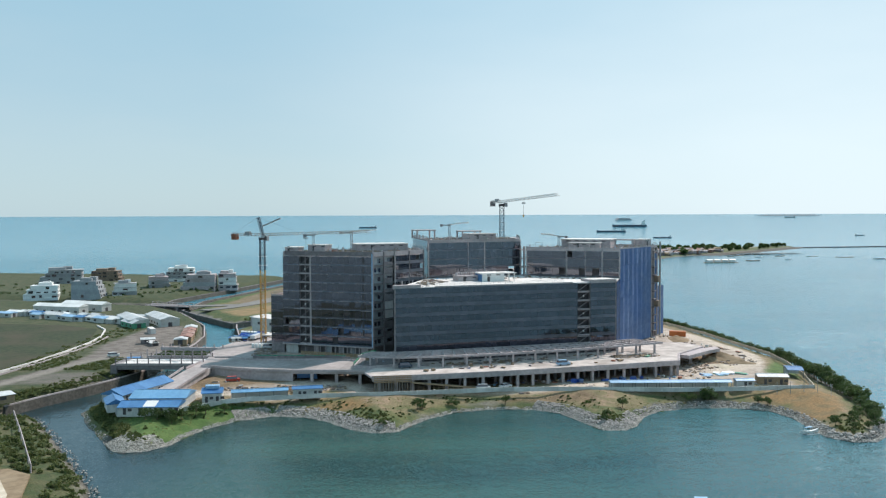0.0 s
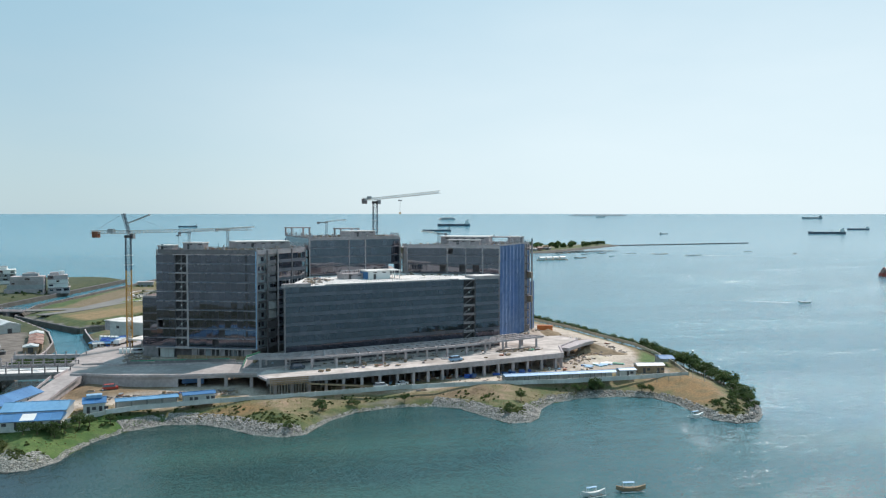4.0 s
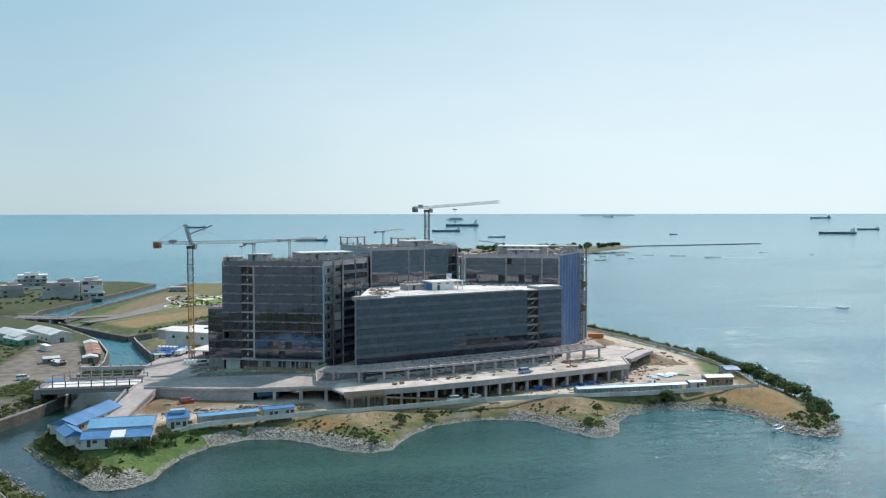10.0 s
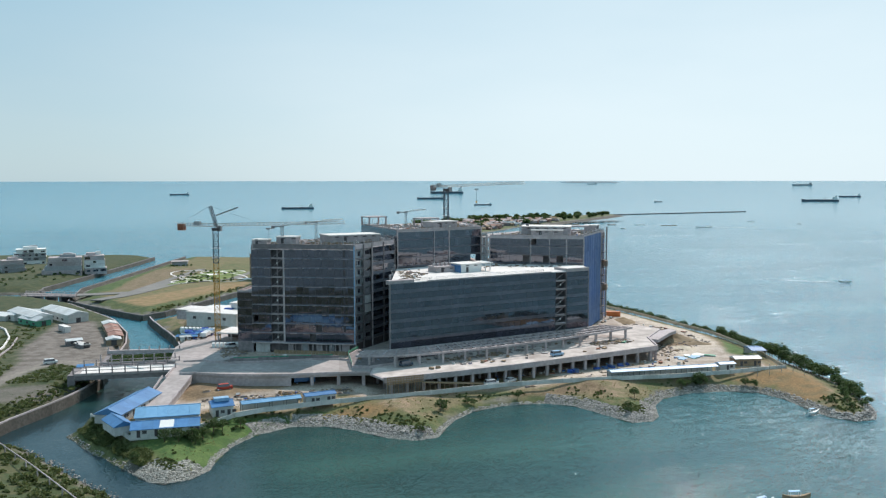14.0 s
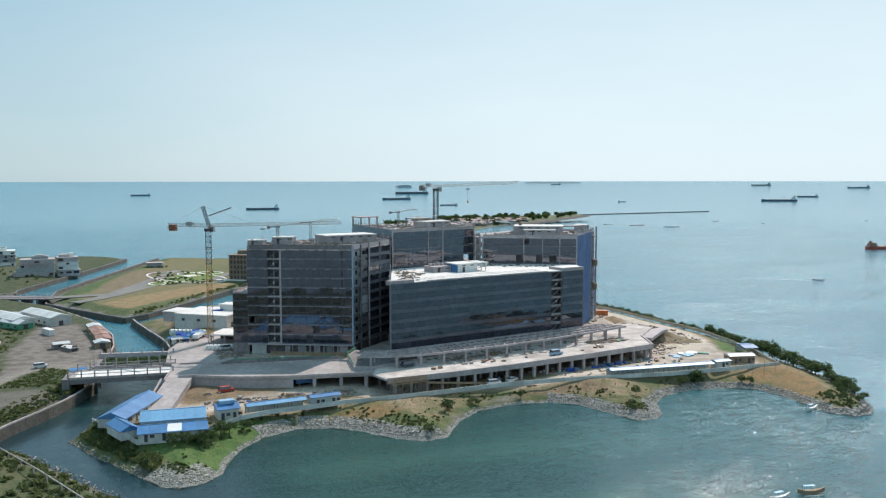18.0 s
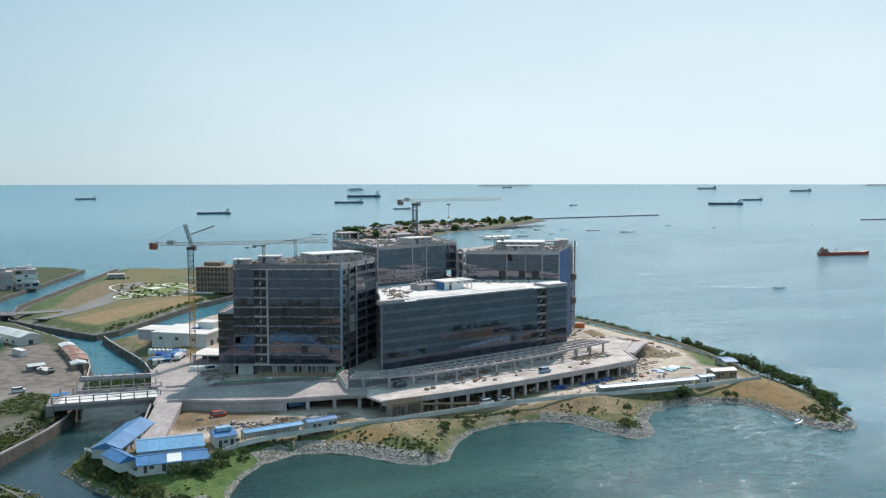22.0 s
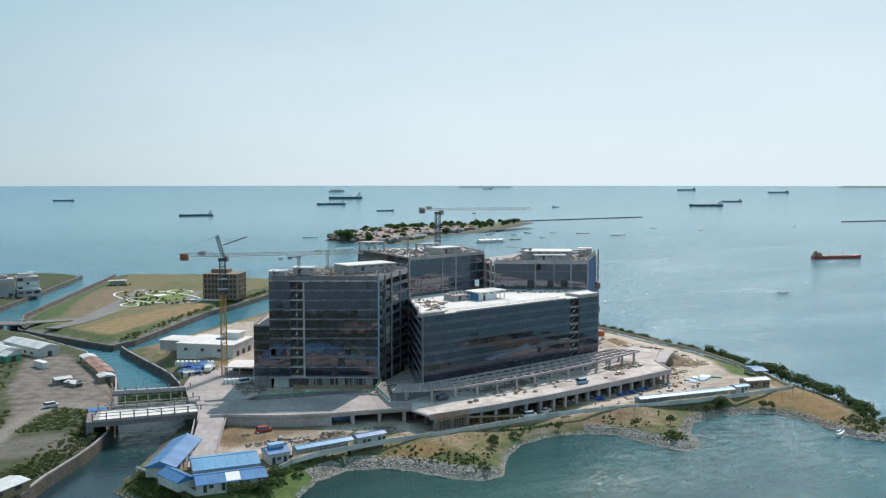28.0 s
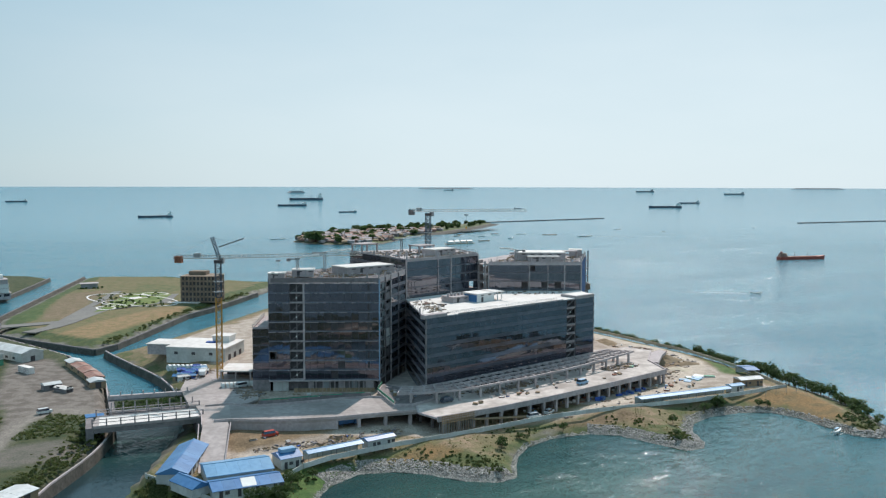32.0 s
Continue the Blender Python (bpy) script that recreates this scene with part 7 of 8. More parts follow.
def shed(label, p, L, W, rot, h, roof, wall=None, rise=1.6, z=5.1, group="white-roofed sheds"):
    t = thing("shed", label, "shed", group, at=(*p, z), rot=rot)
    body = MB().box(0, 0, -0.3, L - 0.6, W - 0.6, h + 0.3).part("wall", wall or OFF_WHITE, t)
    n = max(int(L / 5), 1)
    for i in range(n):
        MB().gable(-L / 2 + (i + 0.5) * L / n, 0, h, L / n - 0.03, W, rise, 0, 0.15).part("roof_sheet", roof, t)
    for i in range(max(int(L / 6), 1)):
        MB().box(-L / 2 + 3 + i * 6, -(W - 0.6) / 2 - 0.03, 0.9, 2.0, 0.1, 1.1).part("window", DARK, body)
    MB().box(L / 2 - 0.3, 0, 0, 0.1, 2.2, 2.4).part("door", DARK, body)


shed("long white-roofed workers' shed", (-160, 486), 34, 11, radians(-57), 4.2, ZINC)
shed("long white-roofed workers' shed", (-176, 484), 32, 11, radians(-57), 4.0, ZINC)
shed("low pale-roofed shed with green walls", (-171, 471), 18, 8, radians(-50), 3.0, ZINC, GREEN_TARP)
rngH = random.Random(41)
shed("white-roofed barracks behind the field", (-243, 543), 36, 9, radians(-18), 4.4, WHITE)
shed("white-roofed barracks behind the field", (-232, 556), 34, 9, radians(-22), 4.6, WHITE)
for i in range(28):
    x, y = -266 + i * 3.6 + rngH.uniform(-2, 2), 524 - i * 1.35 + rngH.uniform(-7, 9)
    shed(rngH.choice(["small hut with a pale metal roof", "small hut with a blue metal roof"]), (x, y), rngH.uniform(7, 13), rngH.uniform(5, 8), radians(rngH.uniform(-50, -10)), rngH.uniform(2.4, 3.2), rngH.choice([ZINC, WHITE, PALE_BLUE_ROOF, BLUE_ROOF, ZINC]), rise=0.9, group="huts behind the field")
for i in range(7):
    x, y = -290 - i * 13, 508 - i * 6
    shed("small white hut at the far edge of the field", (x, y), 9, 6, radians(-15), 2.8, rngH.choice([ZINC, WHITE]), rise=0.8, group="huts behind the field")
for i, (x, y, L, r) in enumerate(((-133.5, 452, 9, -76), (-131, 441, 10, -74), (-128.5, 430, 11, -76), (-126, 418, 11, -80), (-125.5, 408, 7, -78))):
    shed(("shack with a faded red roof by the channel", "shack with a rusty metal roof by the channel")[i in (0, 4)], (x, y), L, 6.5, radians(r), 2.6, ZINC if i in (0, 4) else RED_ROOF, TIMBER, 0.8, 5.1, "shacks beside the channel")
shed("makeshift hut under pale sheeting", (-142, 410), 7, 5, radians(20), 2.2, ZINC, CONCRETE_DARK, 0.7, 5.2, "")
shed("low pale shelter on the yard", (-137.5, 404), 8, 4, radians(-55), 1.5, SCREED, CONCRETE_DARK, 0.5, 5.2, "")
shed("blue-roofed guard hut by the bridge", (-127.5, 352), 6, 4.5, radians(5), 2.6, BLUE_ROOF, WHITE, 0.6, 5.2, "")
shed("grey shack with patched roof by the channel wall", (-149.5, 281), 13, 8, radians(48), 2.4, ZINC, TIMBER, 0.6, 5.1, "")
t = thing("container", "tan shipping container on the yard", "container", at=(-152.5, 446, 5.24), rot=radians(-60))
MB().box(0, 0, 0, 9, 2.6, 2.7).part("box", SCREED, t)
for i in range(9):
    MB().box(-4 + i, -1.33, 0.15, 0.35, 0.08, 2.4).part("rib", CONCRETE, t)


# ---- houses on the reclaimed plots ----
def house(label, p, L, W, floors, rot, wall, trim, seed, z=4.1, blank=False):
    """A flat-roofed modern house: stepped storeys, balconies, window bands, a roof room."""
    rng = random.Random(seed)
    t = thing("house", label, "house", "houses on the reclaimed plots", at=(*p, z), rot=rot)
    cut = 0.0
    for k in range(floors):
        cut += rng.uniform(0, 0.12) * (k > 0)
        l, w = L * (1 - cut), W * (1 - cut * 0.6)
        ox = (L - l) / 2 * (1 if seed % 2 else -1)
        zz = k * 3.2
        mat = wall if (k + seed) % 3 else trim
        body = MB().box(ox, 0, zz - (1.6 if k == 0 else 0), l, w, 3.2 + (1.6 if k == 0 else 0)).part("storey", mat, t)
        if not blank:
            MB().box(ox + rng.uniform(-0.6, 0.6), -0.3, zz + 3.1, l + 0.3, w + 0.3, 0.22).part("floor_edge", trim, t)
        n = max(int(l / 4.5), 2)
        for i in range(n):
            x = ox - l / 2 + (i + 0.5) * l / n
            if rng.random() < (0.1 if blank else 0.6):
                MB().box(x, -w / 2 - 0.04, zz + 0.6, l / n * rng.uniform(0.35, 0.8), 0.14, rng.uniform(1.2, 2.1)).part("window", GLASS, body)
            if not blank and rng.random() < 0.35:
                MB().box(x, -w / 2 - 0.7, zz + 0.1, l / n * 0.9, 1.4, 0.9).part("balcony", wall, body)
        for i in range(max(int(w / 5), 1)):
            MB().box(ox + l / 2 + 0.04, -w / 2 + 2.5 + i * 5, zz + 0.9, 0.14, 1.8, 1.6).part("window", GLASS, body)
    MB().box(rng.uniform(-L / 5, L / 5), 0, floors * 3.2, L * 0.4, W * 0.5, 2.2).part("roof_room", trim, t)
    MB().box(L * 0.15, W * 0.1, floors * 3.2, L * 0.22, W * 0.3, 2.9).part("stair_head", wall, t)


house("white three-storey modern house with balconies", (-306, 652), 24, 14, 3, 0.3, WHITE, WHITE, 1)
house("dark grey windowless-sided house", (-271, 655), 22, 15, 4, 0.05, GREY_PAINT, GREY_PAINT, 2, blank=True)
house("white and grey modern house", (-250, 671), 18, 11, 3, 0.35, WHITE, GREY_PAINT, 3)
house("small dark-roofed house with pale gables", (-246, 742), 17, 14, 3, 0.4, GREY_PAINT, CONCRETE, 4)
house("grey concrete house under construction", (-206, 722), 28, 16, 4, 0.12, CONCRETE, GREY_PAINT, 5, blank=True)
house("white terraced house with stepped balconies", (-184, 733), 16, 14, 4, 0.2, WHITE, CONCRETE, 6)
house("large dark house with a white rear wing", (-352, 790), 36, 20, 4, 0.3, GREY_PAINT, GREY_PAINT, 7)
house("wide brown flat-roofed house", (-322, 822), 26, 16, 3, 0.1, BROWN_WALL, BROWN_WALL, 8)
house("white house with a flat oversailing roof", (-250, 810), 28, 16, 4, 0.2, GREY_PAINT, WHITE, 9)
house("grey house at the far end of the plots", (-420, 760), 24, 14, 3, 0.2, GREY_PAINT, WHITE, 10)
house("pale house at the far end of the plots", (-470, 790), 22, 14, 3, 0.3, WHITE, GREY_PAINT, 11)
pl = [(-310 + rngH.uniform(-160, 130), 655 + rngH.uniform(-10, 120), rngH.uniform(0.8, 2.4)) for _ in range(170)]
thicket("plot_bushes", "bushes and small trees between the houses", [p for p in pl if inside(HOUSE_LAND, np.array([p[0]]), np.array([p[1]]))[0] > 8], LEAVES, 8, lambda x, y: 4.5, 60)

# ---- park island ----
sheet("park_road", "grey asphalt park road with pale edges", [(-172, 590), (-142, 594), (-131, 634), (-106, 728), (-100, 727), (-122, 648), (-80, 660), (-68, 697), (-62, 697), (-73, 652), (-112, 632), (-134, 582), (-141, 570), (-153, 556), (-160, 560), (-148, 575), (-146, 584), (-171, 580)], 4.72, ASPHALT, "road")
sheet("park_lawn", "green lawn inside the garden loops", [(-122, 622), (-110, 668), (-96, 708), (-80, 716), (-67, 694), (-82, 650), (-102, 640)], 4.75, STRAW, "lawn")


def ring(name, label, c, rx, ry, w, z, mat, rot=0.0):
    n = 40
    v, f = [], []
    for i in range(n):
        a = 2 * math.pi * i / n
        for k in (0, 1):
            x, y = (rx + k * w) * math.cos(a), (ry + k * w) * math.sin(a)
            for zz in (z, z - 0.4):
                v.append((c[0] + x * math.cos(rot) - y * math.sin(rot), c[1] + x * math.sin(rot) + y * math.cos(rot), zz))
    for i in range(n):
        j = (i + 1) % n
        f += [(4 * i, 4 * i + 2, 4 * j + 2, 4 * j), (4 * i + 2, 4 * i + 3, 4 * j + 3, 4 * j + 2), (4 * i, 4 * j, 4 * j + 1, 4 * i + 1)]
    tagged(MB().add(v, f).part(name, mat), label, "path", "garden paths", "structure")


ring("garden_path", "pale curving garden path", (-105, 662), 9, 15, 1.1, 4.80, SCREED, 0.3)
ring("garden_path", "pale curving garden path", (-93, 694), 8, 13, 1.1, 4.80, SCREED, 0.4)
ring("garden_path", "pale curving garden path", (-78, 702), 6, 9, 1.4, 4.80, SCREED, 0.9)
ring("garden_path", "pale oval path round the garden", (-96, 676), 20, 44, 1.3, 4.79, SCREED, 0.52)
ring("garden_path", "pale small garden ring", (-114, 640), 5, 8, 1.2, 4.80, SCREED, 0.2)
sheet("garden_plaza", "pale paved plaza in the garden", [(-96, 676), (-88, 682), (-90, 690), (-98, 686)], 4.82, SCREED, "plaza")
pl = [(-100 + rngH.uniform(-18, 24), 672 + rngH.uniform(-40, 38), rngH.uniform(0.6, 1.5)) for _ in range(70)]
thicket("garden_bushes", "small trees and bushes in the park garden", pl, LEAVES, 9, lambda x, y: 4.7, 50)
bb = thing("brown_building", "five-storey brown building shell with window grid", "building", at=(-50.5, 653, 4.6), rot=radians(-27))
for k in range(5):
    MB().box(0, 0, k * 3.6 + 3.2, 25, 20, 0.4).part("floor_slab", BROWN_WALL, bb)
    # dark core paints the unlit inside of each storey
    MB().box(0, 0, k * 3.6 - (0.4 if k == 0 else 0), 23.6, 18.6, 3.4).part("storey_core", DARK, bb)
    for i in range(10):
        MB().box(-11.6 + i * 2.6, -9.6, k * 3.6, 0.9, 0.6, 3.3).part("wall_pier", BROWN_WALL, bb)
    for i in range(8):
        MB().box(12.1, -8.8 + i * 2.5, k * 3.6, 0.6, 0.9, 3.3).part("wall_pier", BROWN_WALL, bb)
    MB().box(0, -9.55, k * 3.6, 24.5, 0.5, 0.9).part("sill_band", BROWN_WALL, bb)
MB().box(-3, 2, 18.2, 12, 8, 2.4).part("roof_room", BROWN_WALL, bb)
MB().box(-9, -13, 0.0, 22, 4, 0.5).part("paved_apron", SCREED, bb)
ph = thing("pavilion", "small grey pavilion among bushes", "pavilion", at=(-122, 762, 4.5))
MB().box(0, 0, -0.3, 12, 8, 3.6).part("wall", GREY_PAINT, ph)
MB().box(0, 0, 3.3, 13.5, 9.5, 0.4).part("roof_slab", CONCRETE, ph)
thicket("pavilion_bushes", "dark bushes round the pavilion", [(-130 + rngH.uniform(0, 18), 757 + rngH.uniform(-3, 6), 1.4) for _ in range(10)], LEAVES, 10, lambda x, y: 4.5, 60)

# ---- village island and breakwater ----
def far(x, y):
    """A far place on the sheet of water: x, y, z and the scale that keeps its look."""
    dx, dy = x - SEA_X, y - SEA_Y
    d = math.hypot(dx, dy)
    r = far_range(d)
    return SEA_X + dx * r / d, SEA_Y + dy * r / d, sea_height(r), r / d


ISLE = [(160, 1272), (178, 1215), (228, 1172), (262, 1180), (300, 1225), (350, 1300), (431, 1385), (480, 1440), (560, 1520), (680, 1660), (690, 1690), (560, 1640), (430, 1580), (330, 1500), (250, 1420), (190, 1340)]
land("village_ground", ISLE, 9.0, 3.5, SCRUB_GROUND, "low inhabited island with trees and huts", 14.0)
rngV = random.Random(51)
vm = {k: MB() for k in range(4)}
vroof = [CONCRETE, RED_ROOF, CONCRETE_DARK, TIMBER]
count = 0
while count < 430:
    x, y = rngV.uniform(165, 470), rngV.uniform(1175, 1480)
    D = inside(ISLE, np.array([x]), np.array([y]))[0]
    if D < 6:
        continue
    h = rngV.uniform(2, 4.5)
    s1, s2, r = rngV.uniform(6, 12), rngV.uniform(5, 8), rngV.uniform(0, 3.1)
    k = rngV.choice((0, 0, 1, 1, 2, 3))
    vm[k].box(x, y, 2.5, s1, s2, h, r).gable(x, y, 2.5 + h, s1 + 1, s2 + 1, 1.6, r, 0.3)
    count += 1
for k, mb in vm.items():
    tagged(mb.part(("village_huts", "village_houses", "white_houses", "tan_houses")[k], vroof[k]), ("crowded huts with metal roofs on the island", "crowded houses with faded red roofs on the island", "small white houses on the island", "small tan houses on the island")[k], "houses", kind="stuff")
pl = []
for _ in range(900):
    x, y = rngV.uniform(160, 700), rngV.uniform(1172, 1690)
    D = inside(ISLE, np.array([x]), np.array([y]))[0]
    back = y > 1275 + (x - 170) * 0.92 or x > 440
    if D > 3 and rngV.random() < (0.8 if back else 0.30):
        pl.append((x, y, rngV.uniform(3, 6.5) if x < 440 else rngV.uniform(2.5, 5)))
pl += [(176, 1225, 12), (184, 1219, 10), (205, 1196, 8)]


def canopy(name, label, places, n, size, seed):
    rng = random.Random(seed)
    mb = MB()
    for x, y, r in places:
        blobs = [(x + rng.uniform(-r, r) * 0.5, y + rng.uniform(-r, r) * 0.5, 3 + r * 0.6 + rng.uniform(0, r * 0.4), r * 0.55, r * 0.5) for _ in range(4)]
        mb.tube((x, y, 2), (x, y, 3 + r * 0.6), 0.5, 0.3, 5)
        mb.add(*leaf_cloud(rng, blobs, n, size))
    me = bpy.data.meshes.new(name)
    me.from_pydata(mb.v, [], mb.f)
    me.materials.append(LEAVES)
    tagged(new(name, me), label, "trees", kind="stuff")


canopy("island_trees", "dark trees behind the island village", pl, 170, 2.2, 13)
bw = thing("breakwater", "long low grey breakwater", "breakwater", kind="structure")
pts = [far(*lerp((668, 1672), (1040, 1760), i / 12)) for i in range(13)]
for a, b in zip(pts[:-1], pts[1:]):
    MB().beam((a[0], a[1], a[2] + 0.6), (b[0], b[1], b[2] + 0.6), 9, 3.6).part("wall_section", CONCRETE_DARK, bw)
bw2 = thing("breakwater", "long low grey breakwater", "breakwater", kind="structure")
pts = [far(*lerp((1299, 1412), (1800, 1430), i / 8)) for i in range(9)]
for a, b in zip(pts[:-1], pts[1:]):
    MB().beam((a[0], a[1], a[2] + 0.6), (b[0], b[1], b[2] + 0.6), 8, 3.4).part("wall_section", CONCRETE_DARK, bw2)


# ---- ships and boats ----
def ship(label, p, length, rot, hull, bridge_end=1, decks=3, z=0.0, cranes=1, upper=None):
    x, y, z, s = far(*p)
    t = thing("ship", label, "ship", "ships at anchor", at=(x, y, z), rot=rot)
    L = length * s
    W, H = L * 0.15, L * 0.055
    out = []
    n = 13
    mb = MB()
    for lev, k in ((-0.4, 0.86), (1.0, 1.0)):
        for i in range(n):
            u = i / (n - 1)
            w = W / 2 * min(1, (1 - u) * 4.5 + 0.12) ** 0.6 * min(1, u * 7 + 0.65) * k
            for sgn in (-1, 1):
                out.append(((u - 0.5) * L, sgn * w, H * lev + (H * 0.35 * max(0, u - 0.85) * 6 if lev > 0 else 0)))
    m = 2 * n
    f = []
    for i in range(n - 1):
        a, b = 2 * i, 2 * i + 2
        f += [(a, b, m + b, m + a), (b + 1, a + 1, m + a + 1, m + b + 1), (m + a, m + b, m + b + 1, m + a + 1), (a + 1, b + 1, b, a)]
    f += [(0, m, m + 1, 1), (2 * n - 2, 2 * n - 1, m + 2 * n - 1, m + 2 * n - 2)]
    mb.add(out, f).part("hull", hull, t)
    MB().box(-L * 0.02, 0, H * 0.95, L * 0.66, W * 0.6, H * 0.16).part("hatch_deck", RUST if hull is HULL_RED else CONCRETE_DARK, t)
    bx = -L * 0.40
    for k in range(decks):
        MB().box(bx, 0, H * (1.0 + 0.42 * k), L * (0.13 - 0.015 * k), W * (0.85 - 0.1 * k), H * 0.40).part("deckhouse", upper or WHITE, t)
    MB().box(bx - L * 0.03, 0, H * (1.0 + 0.42 * decks), L * 0.03, W * 0.25, H * 0.5).part("funnel", hull, t)
    for k in range(cranes):
        q = -L * 0.15 + k * L * 0.28
        MB().tube((q, 0, H), (q, 0, H * 2.5), L * 0.006, L * 0.004, 6).part("mast", STEEL, t)
        MB().beam((q, 0, H * 1.6), (q + L * 0.1, 0, H * 2.1), L * 0.006).part("derrick", STEEL, t)


ship("dark cargo ship riding at anchor", (63, 2190), 80, 3.1, HULL_DARK, decks=4)
ship("small grey coaster far out", (-358, 4160), 86, 3.1, HULL_DARK, decks=3)
ship("long dark bulk carrier", (602, 3098), 104, 3.0, HULL_DARK, decks=3)
ship("long blue-grey bulk carrier with tall bridge", (929, 4233), 166, 3.0, HULL_DARK, decks=5)
ship("small dark coaster at anchor", (596, 2378), 50, 3.0, HULL_DARK, decks=3)
ship("small work vessel at anchor", (1230, 2550), 34, 0.3, HULL_DARK, decks=4, cranes=0)
ship("dark bulk carrier with deck crane", (1761, 2466), 113, 2.7, HULL_DARK, decks=4)
ship("dark blue tanker at anchor", (2293, 2996), 81, 2.7, HULL_DARK, decks=4)
ship("grey ferry far out", (4790, 5560), 160, 2.6, GREY_PAINT, decks=3, upper=GREY_PAINT)
ship("faint grey freighter near the horizon", (5500, 7760), 194, 2.7, GREY_PAINT, decks=4, upper=GREY_PAINT)
ship("faint grey freighter near the horizon", (4180, 10090), 122, 2.9, GREY_PAINT, decks=4, upper=GREY_PAINT)
ship("red-hulled dredger with white superstructure", (635, 780), 61, -0.15, HULL_RED, decks=3, cranes=2, upper=RED_ROOF)
# plain grey on islet and coasts paints the distance haze
isl = thing("far_island", "faint wooded islet on the horizon", "islet", kind="structure")
x, y, z, s = far(1650, 7600)
MB().box(x, y, z - 4, 95, 40, 14, 0.2, 0.6).part("rock", GREY_PAINT, isl)
for p, w in (((6200, 15000), 900), ((14500, 14000), 900)):
    x, y, z, s = far(*p)
    hz = thing("far_coast", "low hazy coast on the horizon", "coast", kind="structure")
    MB().box(x, y, z - 3, w * s * 1.3, 60, 7, math.atan2(-(x - SEA_X), y - SEA_Y), 0.7).part("land_strip", GREY_PAINT, hz)


def boat(label, p, L, rot, paint, outrigger=True):
    x, y, z, s = far(*p)
    t = thing("boat", label, "boat", "small outrigger boats", at=(x, y, z + 0.1), rot=rot)
    mb = MB()
    out = []
    for lev, k in ((-0.25, 0.5), (0.75, 1.0)):
        for i in range(7):
            u = i / 6
            w = L * 0.07 * math.sin(math.pi * min(max(u, 0.05), 0.95)) ** 0.6 * k
            out += [((u - 0.5) * L, -w, lev + abs(u - 0.5) ** 2 * 2.4), ((u - 0.5) * L, w, lev + abs(u - 0.5) ** 2 * 2.4)]
    f = []
    for i in range(6):
        a, b = 2 * i, 2 * i + 2
        f += [(a, b, 14 + b, 14 + a), (b + 1, a + 1, 15 + a, 15 + b), (14 + a, 14 + b, 15 + b, 15 + a), (a + 1, b + 1, b, a)]
    f += [(0, 14, 15, 1), (12, 13, 27, 26)]
    mb.add(out, f).part("hull", paint, t)
    MB().box(-L * 0.08, 0, 1.9, L * 0.4, L * 0.13, 0.12).part("awning", PALE_BLUE_ROOF, t)
    for a in (-0.26, 0.1):
        for b in (-1, 1):
            MB().tube((a * L, b * L * 0.055, 0.6), (a * L, b * L * 0.055, 1.95), 0.05, None, 5).part("awning_post", WHITE, t)
    if outrigger:
        for b in (-1, 1):
            MB().tube((-L * 0.38, b * L * 0.24, 0.1), (L * 0.38, b * L * 0.24, 0.15), 0.10, 0.08, 6).part("outrigger_float", WHITE, t)
        for a in (-0.22, 0.2):
            MB().beam((a * L, -L * 0.24, 0.4), (a * L, L * 0.24, 0.4), 0.10).part("outrigger_boom", TIMBER, t)


for i, (p, L, r) in enumerate((((49, 191), 6.5, 0.2), ((59, 192.5), 7.2, -0.1), ((110.5, 256.5), 6.5, 0.35), ((362, 562), 9, -0.7), ((522, 1333), 16, 0.2), ((494, 1226), 13, 0.5), ((562, 1311), 20, 0.1), ((598, 1280), 28, 0.0), ((632, 1231), 30, 0.1), ((799, 1362), 20, 0.2), ((834, 1275), 12, 0.4), ((1072, 1304), 10, 0.2), ((154, 1340), 26, 0.1), ((462, 1342), 18, 0.3), ((506, 1400), 18, 0.1), ((513, 1311), 16, 0.2), ((430, 1190), 20, 0.1), ((395, 1215), 14, 0.4), ((475, 1290), 12, 0.0), ((440, 1310), 12, 0.2))):
    boat(("white outrigger boat with a blue awning", "small wooden outrigger boat", "white passenger outrigger boat")[i % 3], p, L, r, (WHITE, TIMBER, WHITE)[i % 3])
ff = thing("fish_pen", "floating fish pens with pale huts", "fish pen", at=(374, 1153, 0.2), rot=0.2)
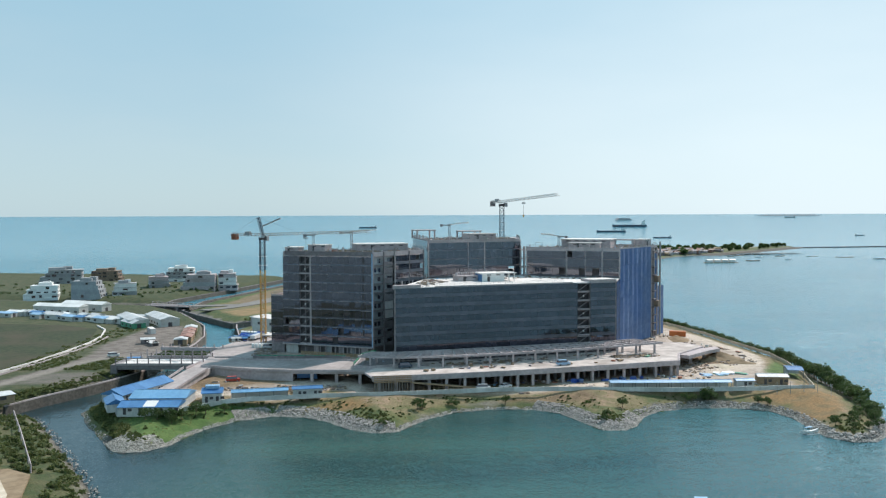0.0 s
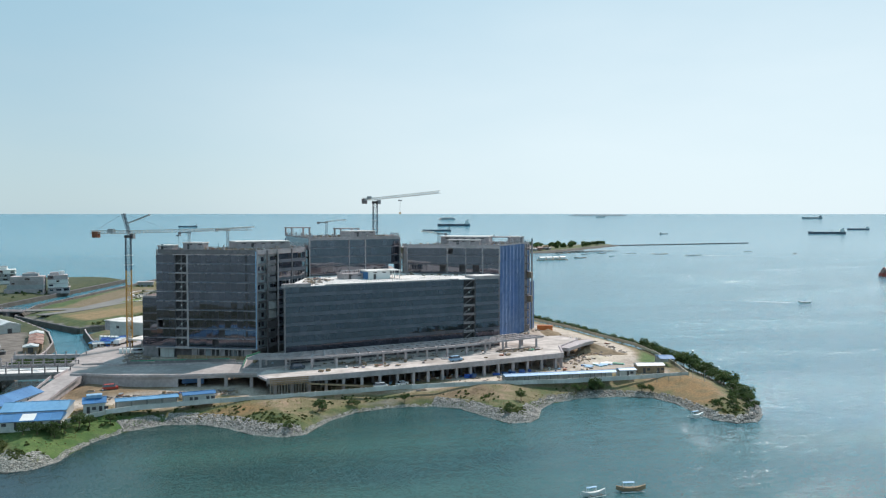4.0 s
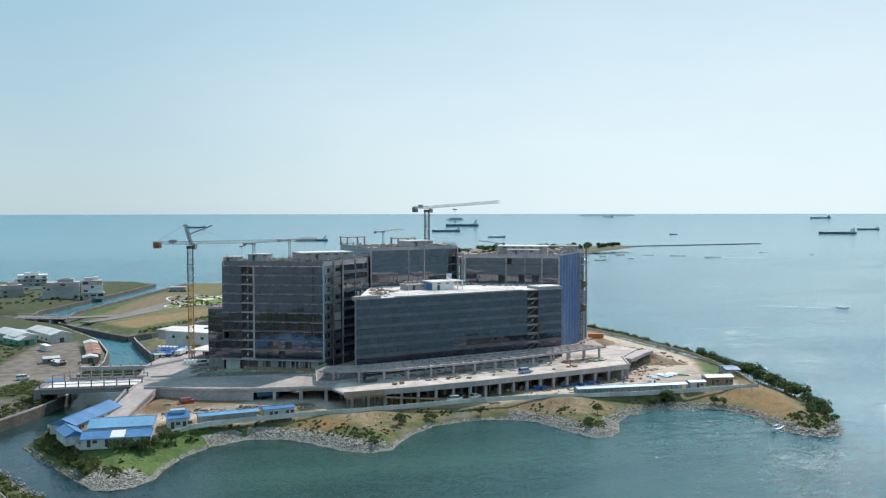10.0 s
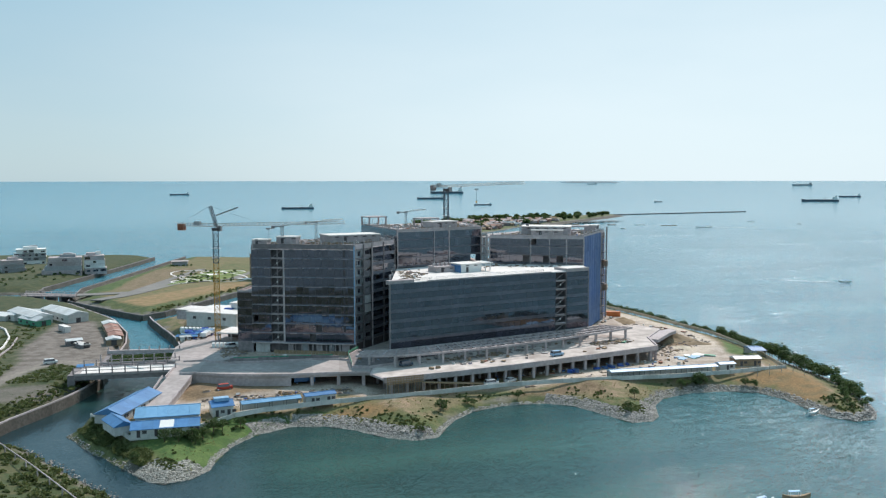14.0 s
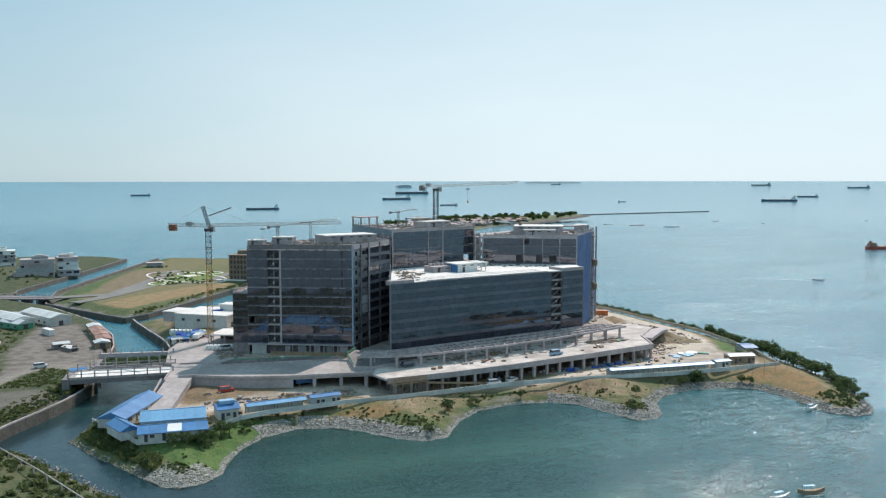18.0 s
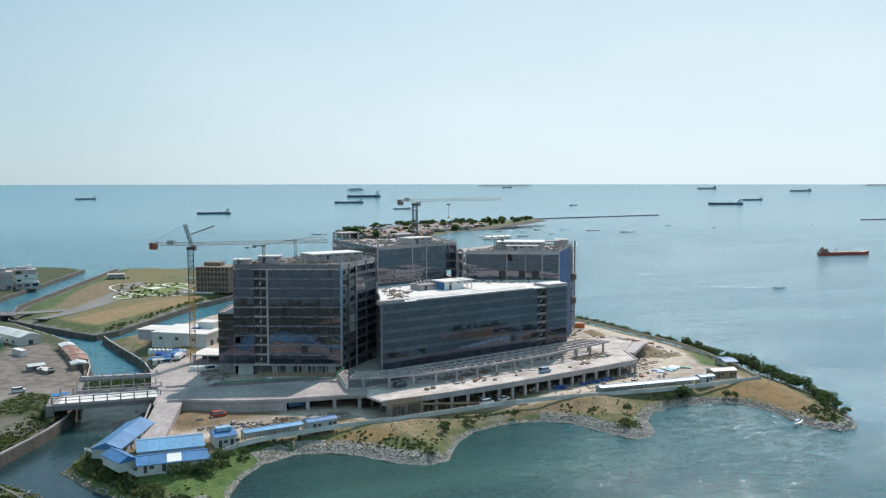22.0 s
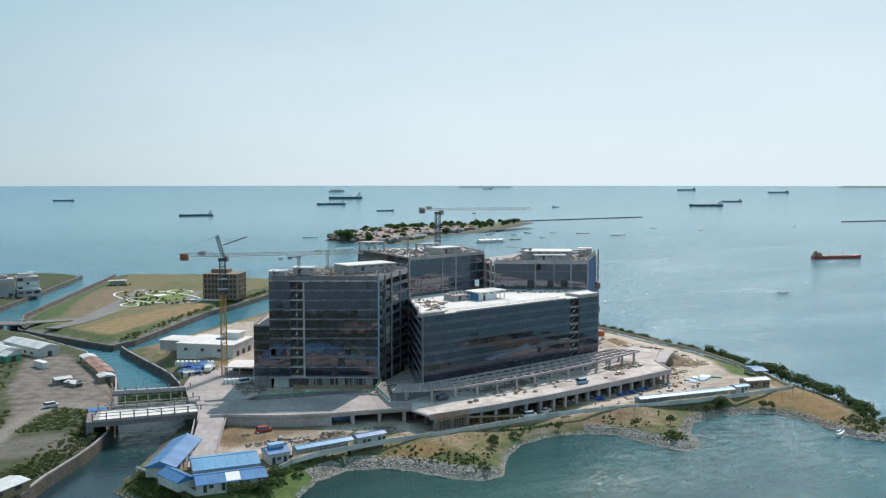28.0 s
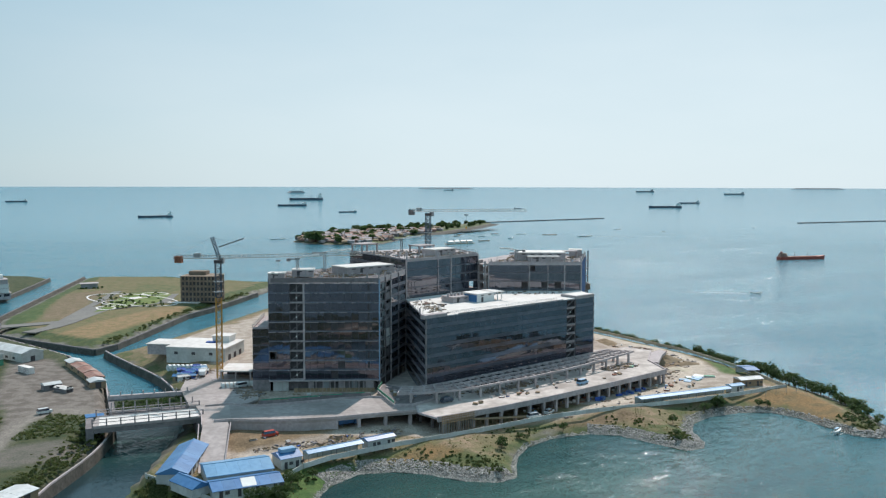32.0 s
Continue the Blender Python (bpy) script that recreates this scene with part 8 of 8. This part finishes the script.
MB().box(0, 0, -0.3, 46, 10, 0.8).part("raft", TIMBER, ff)
for i in range(4):
    MB().box(-17 + i * 11, 0, 0.5, 8, 6, 3).part("hut", WHITE, ff)
    MB().gable(-17 + i * 11, 0, 3.5, 9, 7, 1.2).part("hut_roof", ZINC, ff)
wk = thing("boat_wake", "white wake streaks behind speeding boats", "wake", kind="structure")
FOAM = material("sea_foam", (0.55, 0.62, 0.64), (0.75, 0.80, 0.82), 0.7, 0.6, 0.1)
for a, b, w in (((356, 565.5), (312, 596), 1.9), ((646, 1226), (760, 1180), 3.0)):
    n = 24
    for i in range(n):
        p, q = lerp(a, b, i / n), lerp(a, b, (i + 0.75) / n)
        MB().beam((*p, 0.0), (*q, 0.0), w * (1 - i / n) + 0.15, 0.12).part("foam_streak", FOAM, wk)

# ---- near spit ----
pipe = thing("spit_pipe", "thin white pipe across the overgrown spit", "pipe")
pz_ = [(-138, 273, 4.2), (-122, 245, 4.9), (-103, 211.5, 4.8)]
for a, b in zip(pz_[:-1], pz_[1:]):
    MB().tube(a, b, 0.16, 0.16, 8).part("pipe_length", CONCRETE, pipe)
for i in range(9):
    p = lerp(pz_[0], pz_[2], i / 8)
    MB().box(p[0], p[1], 2.2, 0.3, 0.3, p[2] - 2.2).part("pipe_support", CONCRETE, pipe)
sheet("spit_clearing", "bare brown clearing on the spit", [(-108, 210), (-100, 205), (-94, 188), (-100, 176), (-116, 190), (-118, 205)], 4.15, EARTH, "clearing")
sheet("spit_track", "pale track across the clearing", [(-106, 202), (-98, 190), (-93, 178), (-96, 176), (-101, 188), (-108, 199)], 4.22, SAND, "track")
for i in range(5):
    x, y = lerp((116, 296), (133, 292), i / 4)
    t = thing("fence_pole", "thin grey pole beside the wall", "pole", "poles on the meadow", at=(x, y, site_z(x, y)))
    MB().tube((0, 0, -0.2), (0, 0, 4.2), 0.10, 0.07, 6).part("pole", STEEL, t)
    MB().beam((-0.6, 0, 3.9), (0.6, 0, 3.9), 0.08).part("crossarm", STEEL, t)
